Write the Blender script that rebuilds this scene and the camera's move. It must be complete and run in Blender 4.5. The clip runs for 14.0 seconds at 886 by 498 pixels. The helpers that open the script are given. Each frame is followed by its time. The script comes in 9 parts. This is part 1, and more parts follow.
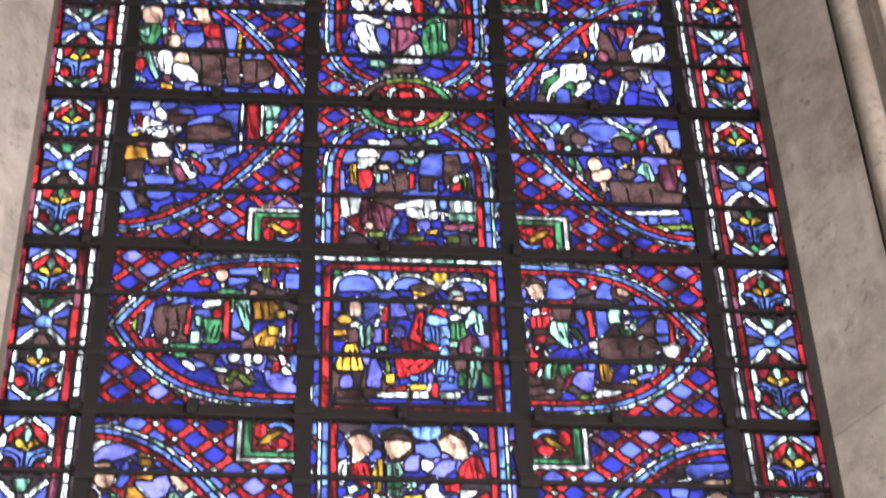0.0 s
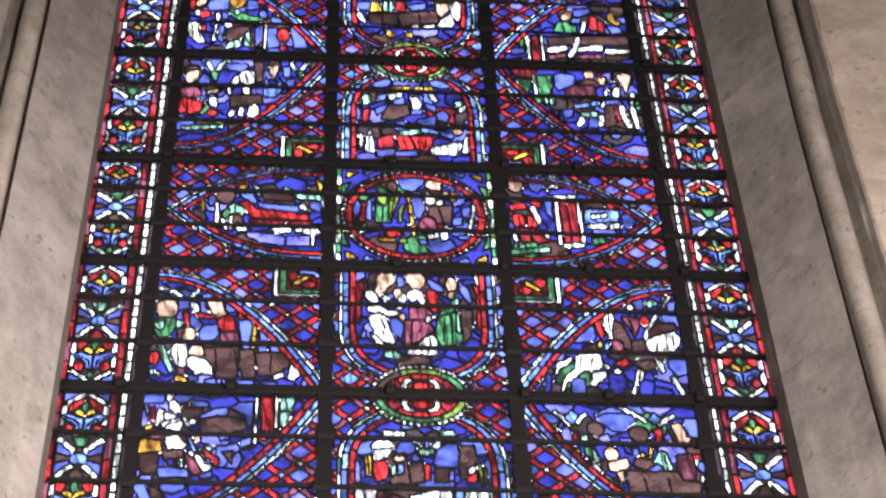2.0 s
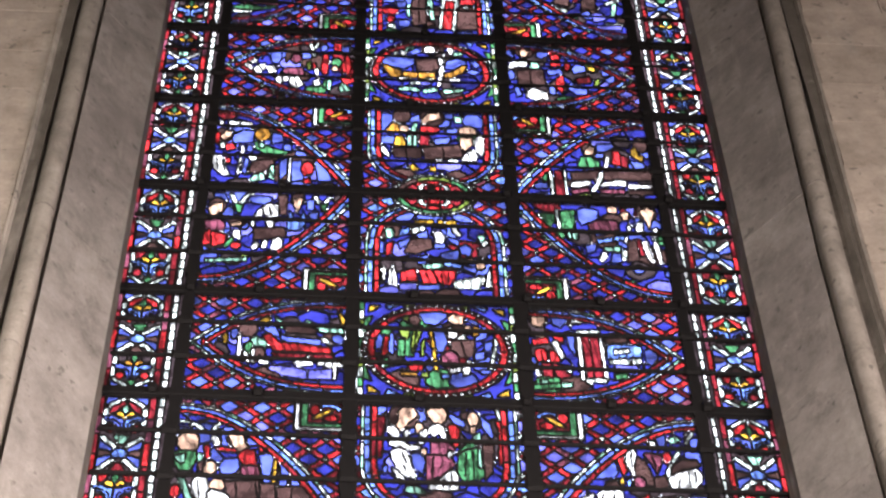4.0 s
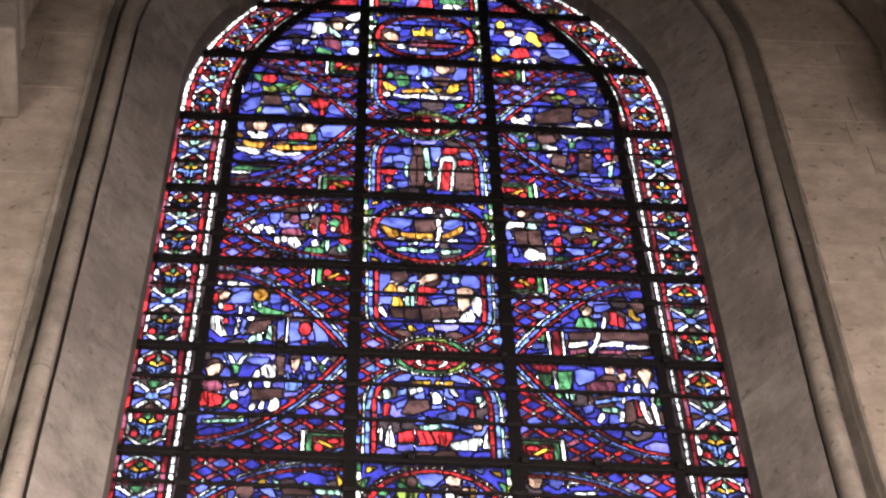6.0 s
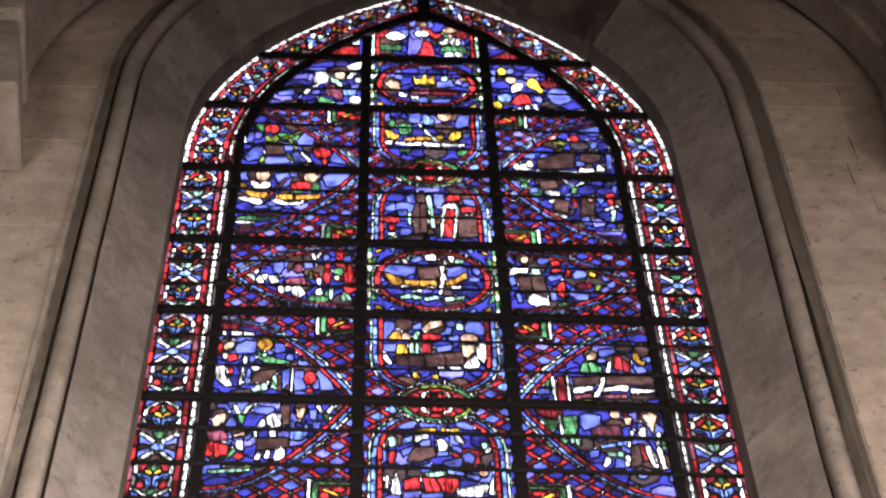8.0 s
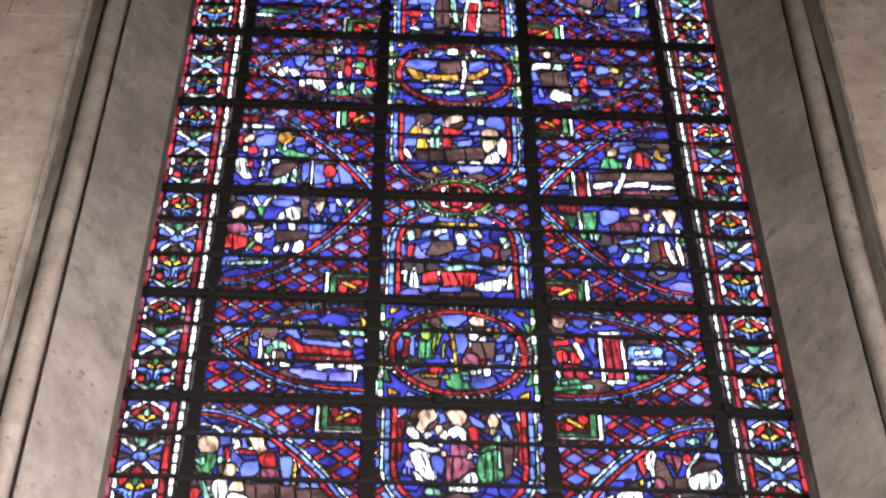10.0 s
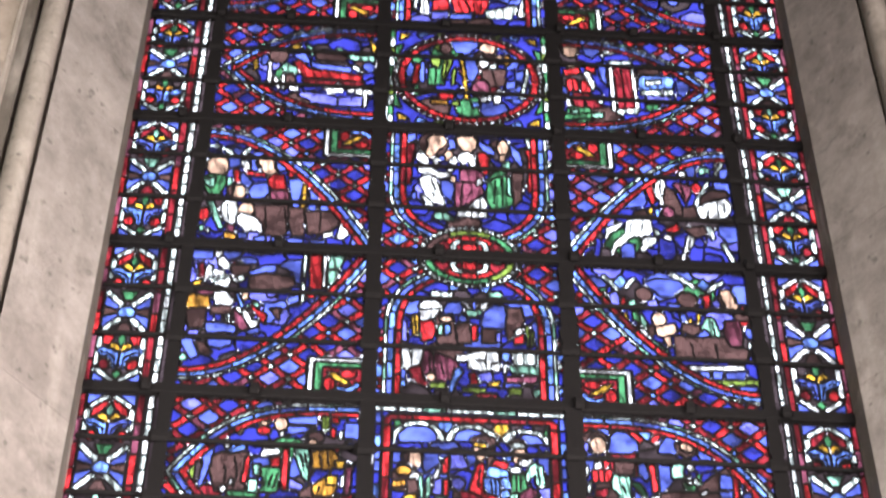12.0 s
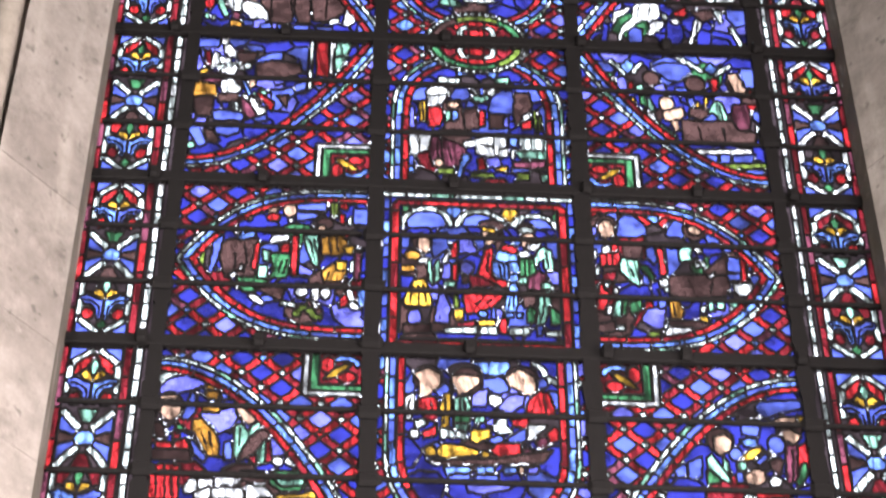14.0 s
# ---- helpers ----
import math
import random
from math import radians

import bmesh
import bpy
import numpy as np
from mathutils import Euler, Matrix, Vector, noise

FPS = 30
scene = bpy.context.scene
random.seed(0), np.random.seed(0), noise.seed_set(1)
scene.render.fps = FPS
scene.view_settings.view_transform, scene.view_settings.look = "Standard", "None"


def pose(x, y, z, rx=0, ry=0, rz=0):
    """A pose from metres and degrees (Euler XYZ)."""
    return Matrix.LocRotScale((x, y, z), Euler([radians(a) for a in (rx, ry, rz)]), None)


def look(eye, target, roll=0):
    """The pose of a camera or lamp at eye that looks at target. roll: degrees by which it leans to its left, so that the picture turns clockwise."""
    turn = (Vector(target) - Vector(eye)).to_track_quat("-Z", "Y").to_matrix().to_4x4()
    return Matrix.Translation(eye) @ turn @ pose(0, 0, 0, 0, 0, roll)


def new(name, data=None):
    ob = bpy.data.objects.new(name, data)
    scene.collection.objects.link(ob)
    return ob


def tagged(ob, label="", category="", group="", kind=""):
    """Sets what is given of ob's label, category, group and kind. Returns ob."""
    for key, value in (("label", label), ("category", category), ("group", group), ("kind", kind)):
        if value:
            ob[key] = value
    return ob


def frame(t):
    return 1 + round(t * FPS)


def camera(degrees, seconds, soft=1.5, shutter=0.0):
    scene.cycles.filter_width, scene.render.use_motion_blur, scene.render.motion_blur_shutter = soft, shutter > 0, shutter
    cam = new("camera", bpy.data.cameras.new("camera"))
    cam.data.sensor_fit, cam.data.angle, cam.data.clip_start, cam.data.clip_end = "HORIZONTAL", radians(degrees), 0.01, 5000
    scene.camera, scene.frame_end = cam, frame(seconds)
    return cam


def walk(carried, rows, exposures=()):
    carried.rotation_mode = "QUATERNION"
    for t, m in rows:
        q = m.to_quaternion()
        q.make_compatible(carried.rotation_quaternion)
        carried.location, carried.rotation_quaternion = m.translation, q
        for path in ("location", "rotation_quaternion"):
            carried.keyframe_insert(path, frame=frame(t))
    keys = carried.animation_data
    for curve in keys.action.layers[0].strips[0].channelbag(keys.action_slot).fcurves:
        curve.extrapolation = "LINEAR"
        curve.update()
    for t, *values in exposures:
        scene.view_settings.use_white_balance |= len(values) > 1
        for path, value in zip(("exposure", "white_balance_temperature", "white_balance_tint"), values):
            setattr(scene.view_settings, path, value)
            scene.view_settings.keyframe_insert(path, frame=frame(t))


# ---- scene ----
# The eye stands on the floor of an aisle and tilts up and down a tall lancet window.
# seconds, place (x, y, z), yaw, pitch, roll
PATH = [
    (0.0, -0.348, -0.053, 1.596, -5.208, 47.436, -2.134),
    (0.5, -0.364, -0.027, 1.604, -5.233, 49.674, -2.322),
    (1.0, -0.376, -0.011, 1.609, -5.647, 52.173, -2.412),
    (1.5, -0.364, -0.008, 1.613, -5.461, 53.242, -2.523),
    (2.0, -0.362, 0.002, 1.603, -5.319, 54.6, -2.695),
    (2.5, -0.364, 0.006, 1.612, -5.158, 55.514, -2.735),
    (2.7, -0.361, 0.005, 1.613, -5.098, 55.823, -2.561),
    (4.8, -0.354, -0.017, 1.619, -4.384, 58.836, -1.511),
    (5.0, -0.353, -0.021, 1.617, -4.431, 59.144, -1.627),
    (5.5, -0.355, -0.031, 1.618, -4.737, 60.257, -1.571),
    (6.0, -0.347, -0.03, 1.618, -4.713, 61.386, -1.808),
    (6.5, -0.344, -0.026, 1.618, -4.76, 62.246, -2.304),
    (7.0, -0.352, -0.032, 1.609, -4.943, 63.299, -2.517),
    (7.2, -0.346, -0.033, 1.605, -4.762, 63.35, -2.656),
    (9.3, -0.284, -0.021, 1.61, -2.879, 59.304, -0.999),
    (9.5, -0.276, -0.021, 1.613, -2.509, 58.791, -0.818),
    (10.0, -0.276, -0.013, 1.608, -2.607, 57.782, -0.312),
    (10.5, -0.294, 0.001, 1.593, -2.778, 56.384, -0.411),
    (11.0, -0.318, 0.021, 1.586, -3.124, 54.94, 0.081),
    (11.5, -0.327, 0.041, 1.583, -3.039, 53.505, 0.238),
    (12.0, -0.324, 0.061, 1.579, -2.815, 51.81, 0.447),
    (12.5, -0.328, 0.068, 1.57, -2.897, 50.404, 0.373),
    (13.0, -0.337, 0.055, 1.577, -2.892, 49.225, 0.214),
    (13.5, -0.331, 0.07, 1.565, -2.707, 48.292, 0.377),
    (14.0, -0.33, 0.071, 1.557, -2.645, 46.903, 0.097),
]
EXPOSURE = 4.0
cam = camera(20.77, 14.0, soft=2.2, shutter=0.5)
walk(cam, [(t, pose(x, y, z, 90 + p, 0, yaw) @ pose(0, 0, 0, 0, 0, roll)) for t, x, y, z, yaw, p, roll in PATH],
     [(t, EXPOSURE + s, kelvin, tint) for t, s, kelvin, tint in (
         (0.0, 0.0, 6500, 9), (2.7, 0.17, 6600, 9), (5.0, 0.18, 6800, 11), (7.0, 0.25, 7200, 14), (9.5, 0.18, 6700, 9), (11.5, 0.18, 6500, 8), (14.0, 0.05, 6500, 9))])

# ---- light: a hazy bright sky outside, daylight through the openings of the far wall inside
SKY, SUN, INNER = 0.225, 0.5, 0.117
world = bpy.data.worlds.new("hazy_sky")
scene.world = world
world.use_nodes = True
wn, wl = world.node_tree.nodes, world.node_tree.links
sky = wn.new("ShaderNodeTexSky")
sky.sky_type, sky.sun_disc = "NISHITA", False
sky.sun_elevation, sky.sun_rotation = radians(50), radians(200)
sky.air_density, sky.dust_density, sky.ozone_density = 1.0, 6.0, 1.0
pale = wn.new("ShaderNodeHueSaturation")
pale.inputs["Saturation"].default_value = 0.3
wl.new(sky.outputs["Color"], pale.inputs["Color"])
wl.new(pale.outputs["Color"], wn["Background"].inputs["Color"])
wn["Background"].inputs["Strength"].default_value = SKY
sun = new("sun", bpy.data.lights.new("sun", "SUN"))
sun.data.energy, sun.data.angle, sun.data.color = SUN, radians(15), (1.0, 0.95, 0.88)
sun.matrix_world = look((-8, -14, 26), (0, 0, 0))

HALL = dict(x0=-5.5, x1=5.5, back=-2.6, top=17.0)      # inside faces of the aisle
OPENINGS = [(-3.9, 1.6, 2.0, 4.8), (2.2, 1.6, 2.0, 4.8), (4.3, 1.6, 2.0, 4.8)]   # far wall: middle x, width, sill, head
EAST = (0.6, 2.6, 1.6, 4.2)                              # east opening added for light, unseen: from y, to y, sill, head
for (ox, ow, oz0, oz1), watts, tone in zip(OPENINGS, (265, 170, 275), ((1.0, 0.94, 0.87), (1.0, 0.885, 0.845), (1.0, 0.885, 0.845))):
    lamp = new("daylight", bpy.data.lights.new("daylight", "AREA"))
    lamp.data.shape, lamp.data.size, lamp.data.size_y = "RECTANGLE", ow, oz1 - oz0
    lamp.data.spread = radians(114)          # deep reveals narrow the light
    lamp.data.energy, lamp.data.color = watts * INNER, tone
    lamp.matrix_world = look((ox, HALL["back"] - 0.05, (oz0 + oz1) / 2), (ox, 5, (oz0 + oz1) / 2))
# unseen lamp in the east opening, added to brighten the west jamb
lamp = new("daylight", bpy.data.lights.new("daylight", "AREA"))
lamp.data.shape, lamp.data.size, lamp.data.size_y = "RECTANGLE", EAST[1] - EAST[0], EAST[3] - EAST[2]
lamp.data.spread = radians(114)
lamp.data.energy, lamp.data.color = 505 * INNER, (1.0, 0.885, 0.845)
lamp.matrix_world = look((HALL["x1"] + 0.05, sum(EAST[:2]) / 2, sum(EAST[2:]) / 2), (0, sum(EAST[:2]) / 2, sum(EAST[2:]) / 2))


# ---- materials
def nodes_of(name):
    m = bpy.data.materials.new(name)
    m.use_nodes = True
    return m, m.node_tree.nodes, m.node_tree.links, m.node_tree.nodes["Principled BSDF"]


def stone(name, dark, light, stain, bump=0.35, scale=1.0, blocks=1.6, hewn=1.0):
    """Old limestone: blocks differ a little, with broad stains, fine grain and small pits."""
    m, n, l, bsdf = nodes_of(name)
    geo, info = n.new("ShaderNodeNewGeometry"), n.new("ShaderNodeObjectInfo")

    def noise_at(s, detail, rough=0.6):
        t = n.new("ShaderNodeTexNoise")
        t.inputs["Scale"].default_value, t.inputs["Detail"].default_value = s * scale, detail
        t.inputs["Roughness"].default_value = rough
        l.new(geo.outputs["Position"], t.inputs["Vector"])
        return t.outputs["Fac"]

    def mixed(fac, a, b, mode="MIX"):
        x = n.new("ShaderNodeMix")
        x.data_type, x.blend_type = "RGBA", mode
        for socket, value in ((x.inputs[0], fac), (x.inputs[6], a), (x.inputs[7], b)):
            if isinstance(value, (tuple, float, int)):
                socket.default_value = (*value, 1) if isinstance(value, tuple) else value
            else:
                l.new(value, socket)
        return x.outputs[2]

    def ramp(fac, lo, hi):
        r = n.new("ShaderNodeMapRange")
        r.inputs[1].default_value, r.inputs[2].default_value = lo, hi
        l.new(fac, r.inputs[0])
        return r.outputs[0]

    base = mixed(ramp(noise_at(1.3, 9, 0.68), 0.36, 0.64), dark, light)
    base = mixed(ramp(info.outputs["Random"], 0, blocks), base, mixed(0.5, base, stain))
    base = mixed(ramp(noise_at(4.5, 9, 0.75), 0.54, 0.74), base, stain)
    streak = n.new("ShaderNodeMapping")
    streak.inputs["Scale"].default_value = (1.0, 1.0, 0.16)
    l.new(geo.outputs["Position"], streak.inputs["Vector"])
    runs = n.new("ShaderNodeTexNoise")
    runs.inputs["Scale"].default_value, runs.inputs["Detail"].default_value = 13, 5
    l.new(streak.outputs["Vector"], runs.inputs["Vector"])
    base = mixed(ramp(runs.outputs["Fac"], 0.56, 0.8), base, mixed(0.6, base, (0.5, 0.46, 0.42)))
    mottle = mixed(ramp(noise_at(8.5, 9, 0.74), 0.34, 0.66), (0.62, 0.61, 0.60), (1.12, 1.1, 1.1))
    base = mixed(0.8, base, mottle, "MULTIPLY")
    pale = ramp(noise_at(15, 7, 0.7), 0.62, 0.74)          # bruised, freshly chipped spots
    base = mixed(pale, base, mixed(0.35, base, (0.62, 0.57, 0.54)))
    grain = noise_at(70, 6, 0.75)
    base = mixed(0.35, base, mixed(grain, (0.25, 0.25, 0.25), (1.0, 1.0, 1.0)), "MULTIPLY")
    pits = ramp(noise_at(23, 3, 0.5), 0.64, 0.72)
    base = mixed(pits, base, mixed(0.6, base, (0.06, 0.055, 0.05)))
    l.new(base, bsdf.inputs["Base Color"])
    bsdf.inputs["Roughness"].default_value = 0.9
    b = n.new("ShaderNodeBump")
    b.inputs["Strength"].default_value, b.inputs["Distance"].default_value = bump, 0.01
    height = n.new("ShaderNodeMath")
    height.operation = "ADD"
    broad = n.new("ShaderNodeMath")              # tool-dressed, wavy faces
    broad.operation, broad.inputs[1].default_value = "MULTIPLY_ADD", hewn
    l.new(noise_at(4.2, 3), broad.inputs[0])
    l.new(noise_at(11, 6), broad.inputs[2])
    l.new(broad.outputs[0], height.inputs[0])
    l.new(grain, height.inputs[1])
    l.new(height.outputs[0], b.inputs["Height"])
    l.new(b.outputs[0], bsdf.inputs["Normal"])
    return m


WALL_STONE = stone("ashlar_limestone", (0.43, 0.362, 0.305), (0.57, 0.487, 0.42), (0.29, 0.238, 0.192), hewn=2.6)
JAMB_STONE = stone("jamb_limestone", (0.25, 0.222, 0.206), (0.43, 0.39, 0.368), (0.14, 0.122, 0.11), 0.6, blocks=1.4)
ROLL_STONE = stone("moulding_limestone", (0.29, 0.257, 0.226), (0.44, 0.39, 0.345), (0.18, 0.156, 0.135), 0.5, blocks=1.8)
SOOTED = stone("sooted_limestone", (0.115, 0.092, 0.072), (0.37, 0.31, 0.25), (0.08, 0.064, 0.05), 2.2, blocks=1.6)
# darkened to cut bounce off the unseen shell; shade and grime on the returns
DARKENED_STONE = stone("darkened_limestone", (0.10, 0.085, 0.07), (0.15, 0.13, 0.11), (0.07, 0.06, 0.05))


def metal(name, colour, rough):
    m, n, l, bsdf = nodes_of(name)
    t, r = n.new("ShaderNodeTexNoise"), n.new("ShaderNodeValToRGB")
    t.inputs["Scale"].default_value, t.inputs["Detail"].default_value = 45, 5
    r.color_ramp.elements[0].color = (*[c * 0.5 for c in colour], 1)
    r.color_ramp.elements[1].color = (*[min(1, c * 1.6) for c in colour], 1)
    l.new(t.outputs["Fac"], r.inputs["Fac"])
    l.new(r.outputs["Color"], bsdf.inputs["Base Color"])
    bsdf.inputs["Roughness"].default_value, bsdf.inputs["Metallic"].default_value = rough, 0.1
    bsdf.inputs["Specular IOR Level"].default_value = 0.16
    b = n.new("ShaderNodeBump")
    b.inputs["Strength"].default_value, b.inputs["Distance"].default_value = 0.4, 0.003
    l.new(t.outputs["Fac"], b.inputs["Height"])
    l.new(b.outputs[0], bsdf.inputs["Normal"])
    return m


IRON = metal("wrought_iron", (0.0095, 0.0085, 0.009), 0.8)
LEAD = metal("lead_came", (0.0095, 0.0085, 0.0095), 0.75)

# light that one thickness of each glass lets through
GLASS = {
    "b": (0.052, 0.073, 0.33), "B": (0.14, 0.26, 0.80), "v": (0.115, 0.115, 0.52), "d": (0.012, 0.014, 0.15),
    "r": (0.45, 0.018, 0.022), "R": (0.17, 0.010, 0.016), "m": (0.15, 0.035, 0.06), "n": (0.045, 0.022, 0.020),
    "g": (0.038, 0.16, 0.062), "G": (0.27, 0.58, 0.42), "o": (0.13, 0.19, 0.03), "y": (0.78, 0.42, 0.04),
    "a": (0.50, 0.22, 0.03), "w": (0.80, 0.90, 0.84), "W": (1.0, 1.0, 0.98), "f": (0.50, 0.30, 0.205), "k": (0.02, 0.014, 0.016),
}


def pane_material(key, colour):
    """Old pot-metal glass: tinted right through, uneven in depth, with soot and traces of brown paint."""
    m, n, l, bsdf = nodes_of("glass_" + {"b": "blue", "B": "light_blue", "v": "violet", "d": "deep_blue", "r": "ruby", "R": "dark_ruby", "m": "murrey",
                                         "n": "brown", "g": "green", "G": "pale_green", "o": "olive", "y": "yellow", "a": "amber", "w": "white",
                                         "W": "clear", "f": "flesh", "k": "black"}[key])
    geo, info = n.new("ShaderNodeNewGeometry"), n.new("ShaderNodeObjectInfo")

    def tex(kind, s, **more):
        t = n.new("ShaderNodeTex" + kind)
        t.inputs["Scale"].default_value = s
        for k, v in more.items():
            t.inputs[k].default_value = v
        l.new(geo.outputs["Position"], t.inputs["Vector"])
        return t.outputs["Fac"]

    def fit_range(fac, lo, hi, a, b):
        r = n.new("ShaderNodeMapRange")
        for i, v in enumerate((lo, hi, a, b)):
            r.inputs[1 + i].default_value = v
        l.new(fac, r.inputs[0])
        return r.outputs[0]

    def times(a, b):
        x = n.new("ShaderNodeMath")
        x.operation = "MULTIPLY"
        l.new(a, x.inputs[0])
        l.new(b, x.inputs[1])
        return x.outputs[0]

    own = n.new("ShaderNodeMath")
    own.operation = "ADD"
    l.new(info.outputs["Random"], own.inputs[0])
    l.new(geo.outputs["Random Per Island"], own.inputs[1])
    each = n.new("ShaderNodeMath")
    each.operation = "FRACT"
    l.new(own.outputs[0], each.inputs[0])
    depth = times(fit_range(each.outputs[0], 0, 1, *((0.75, 1.3) if key in "wWf" else (0.42, 1.4))), fit_range(tex("Noise", 17, Detail=4.0), 0.34, 0.66, 0.3, 1.6))
    soot = fit_range(tex("Noise", 55, Detail=5.0, Roughness=0.7), 0.48, 0.70, 1.0, 0.35)
    grime = times(times(depth, soot), fit_range(tex("Noise", 5.5, Detail=3.0), 0.36, 0.56, 0.6 if key in "wWf" else 0.45, 1.12))
    if key in "wWfgGmayBnrvRo":      # folds and features in brown paint: thin wandering lines
        line = n.new("ShaderNodeMath")
        line.operation, line.inputs[1].default_value = "PINGPONG", 0.055
        long = n.new("ShaderNodeMapping")
        long.inputs["Scale"].default_value, long.inputs["Rotation"].default_value = (1.0, 1.0, 0.4), (0, 0.3, 0)
        l.new(geo.outputs["Position"], long.inputs["Vector"])
        folds = n.new("ShaderNodeTexNoise")
        folds.inputs["Scale"].default_value, folds.inputs["Detail"].default_value = 42, 0.0
        l.new(long.outputs["Vector"], folds.inputs["Vector"])
        l.new(folds.outputs["Fac"], line.inputs[0])
        grime = times(grime, fit_range(line.outputs[0], 0.006, 0.02, 0.15, 1.0))
    if key in "wWfGrgayBmRo":      # broad brush strokes of the drapery
        brush = n.new("ShaderNodeTexWave")
        brush.bands_direction = "X"
        for k, v in (("Scale", 9.5), ("Distortion", 9.0), ("Detail", 1.5), ("Detail Scale", 1.3)):
            brush.inputs[k].default_value = v
        l.new(long.outputs["Vector"], brush.inputs["Vector"])
        grime = times(grime, fit_range(brush.outputs["Fac"], 0.10, 0.42, 0.12 if key in "wG" else 0.42 if key == "f" else 0.3, 1.0))
    tint = n.new("ShaderNodeMix")
    tint.data_type, tint.blend_type = "RGBA", "MIX"
    tint.inputs[6].default_value = (0.0, 0.0, 0.0, 1)
    tint.inputs[7].default_value = (*[c ** 0.5 for c in colour], 1)
    root = n.new("ShaderNodeMath")
    root.operation, root.inputs[1].default_value = "POWER", 0.5
    l.new(grime, root.inputs[0])
    l.new(root.outputs[0], tint.inputs[0])
    clear = n.new("ShaderNodeBsdfTransparent")
    l.new(tint.outputs[2], clear.inputs["Color"])
    bsdf.inputs["Base Color"].default_value = (*[0.02 + 0.12 * c for c in colour], 1)
    bsdf.inputs["Roughness"].default_value = 0.22
    bump = n.new("ShaderNodeBump")
    bump.inputs["Strength"].default_value, bump.inputs["Distance"].default_value = 0.5, 0.004
    l.new(tex("Noise", 30, Detail=2.0), bump.inputs["Height"])
    l.new(bump.outputs[0], bsdf.inputs["Normal"])
    mix = n.new("ShaderNodeMixShader")
    mix.inputs[0].default_value = 0.08
    # veiling glare of the lens, put into the glass as a thin translucent layer
    haze = n.new("ShaderNodeBsdfTranslucent")
    haze.inputs["Color"].default_value = (0.74, 0.62, 0.62, 1)
    veil = n.new("ShaderNodeMixShader")
    veil.inputs[0].default_value = 0.058
    l.new(clear.outputs[0], veil.inputs[1])
    l.new(haze.outputs[0], veil.inputs[2])
    l.new(veil.outputs[0], mix.inputs[1])
    l.new(bsdf.outputs[0], mix.inputs[2])
    l.new(mix.outputs[0], n["Material Output"].inputs["Surface"])
    return m


PANE = {k: pane_material(k, c) for k, c in GLASS.items()}


# ---- mesh helpers
def mesh_object(name, verts, faces, material, parent=None, label="", smooth=False):
    me = bpy.data.meshes.new(name)
    me.from_pydata(verts, [], faces)
    me.materials.append(material)
    if smooth:
        for p in me.polygons:
            p.use_smooth = True
    ob = new(name, me)
    ob.parent = parent
    if label:
        ob["label"] = label
    return ob


def part(name, bm, material, parent=None, label="", smooth=False):
    bmesh.ops.recalc_face_normals(bm, faces=bm.faces)
    me = bpy.data.meshes.new(name)
    bm.to_mesh(me)
    bm.free()
    me.materials.append(material)
    for p in me.polygons:
        p.use_smooth = smooth
    ob = new(name, me)
    ob.parent = parent
    if label:
        ob["label"] = label
    return ob


def box(bm, x0, x1, y0, y1, z0, z1, bevel=0.0, jitter=0.0, rng=None):
    vs = [bm.verts.new((x, y, z)) for x in (x0, x1) for y in (y0, y1) for z in (z0, z1)]
    if rng:
        for v in vs:
            v.co += Vector([rng.uniform(-jitter, jitter) for _ in range(3)])
    fs = [bm.faces.new([vs[i] for i in q]) for q in ((0, 1, 3, 2), (4, 6, 7, 5), (0, 4, 5, 1), (2, 3, 7, 6), (0, 2, 6, 4), (1, 5, 7, 3))]
    if bevel:
        edges = list({e for f in fs for e in f.edges})
        bmesh.ops.bevel(bm, geom=edges, offset=bevel, segments=1, affect="EDGES")
    return bm


def rod(bm, a, b, r, sides=8, r2=None):
    a, b = Vector(a), Vector(b)
    turn = (b - a).to_track_quat("Z", "Y").to_matrix()
    rings = []
    for c, rr in ((a, r), (b, r2 or r)):
        rings.append([bm.verts.new(c + turn @ Vector((rr * math.cos(k * math.tau / sides), rr * math.sin(k * math.tau / sides), 0))) for k in range(sides)])
    for k in range(sides):
        bm.faces.new((rings[0][k], rings[0][(k + 1) % sides], rings[1][(k + 1) % sides], rings[1][k]))
    bm.faces.new(rings[0][::-1])
    bm.faces.new(rings[1])


# ---- the plan of the window
GY = 4.90                      # plane of the glass
HW, SPRING, CX = 1.165, 12.05, 1.40      # half width, springing, how far the arch's centres lie past the axis
R0 = HW + CX
SILL = 5.56
BARS = [SILL, 6.30, 6.99, 7.70, 8.40, 9.045, 9.795, 10.50, 11.15, 11.89, 12.61, 13.25]   # iron cross bars
WALL_Y = 4.50
WALL_O = 0.338                  # the mouldings' outer edge, out from the glass


def arch_point(o, s):
    """A point o metres out from the glass edge: s from 0 (springing) to 1 (apex), right side."""
    r = R0 + o
    a = s * math.acos(CX / r)
    return -CX + r * math.cos(a), SPRING + r * math.sin(a)


def arch_half(z, o=0.0):
    """Half width of the opening at height z."""
    if z <= SPRING:
        return HW + o
    d = (R0 + o) ** 2 - (z - SPRING) ** 2
    return max(0.0, math.sqrt(d) - CX) if d > 0 else 0.0


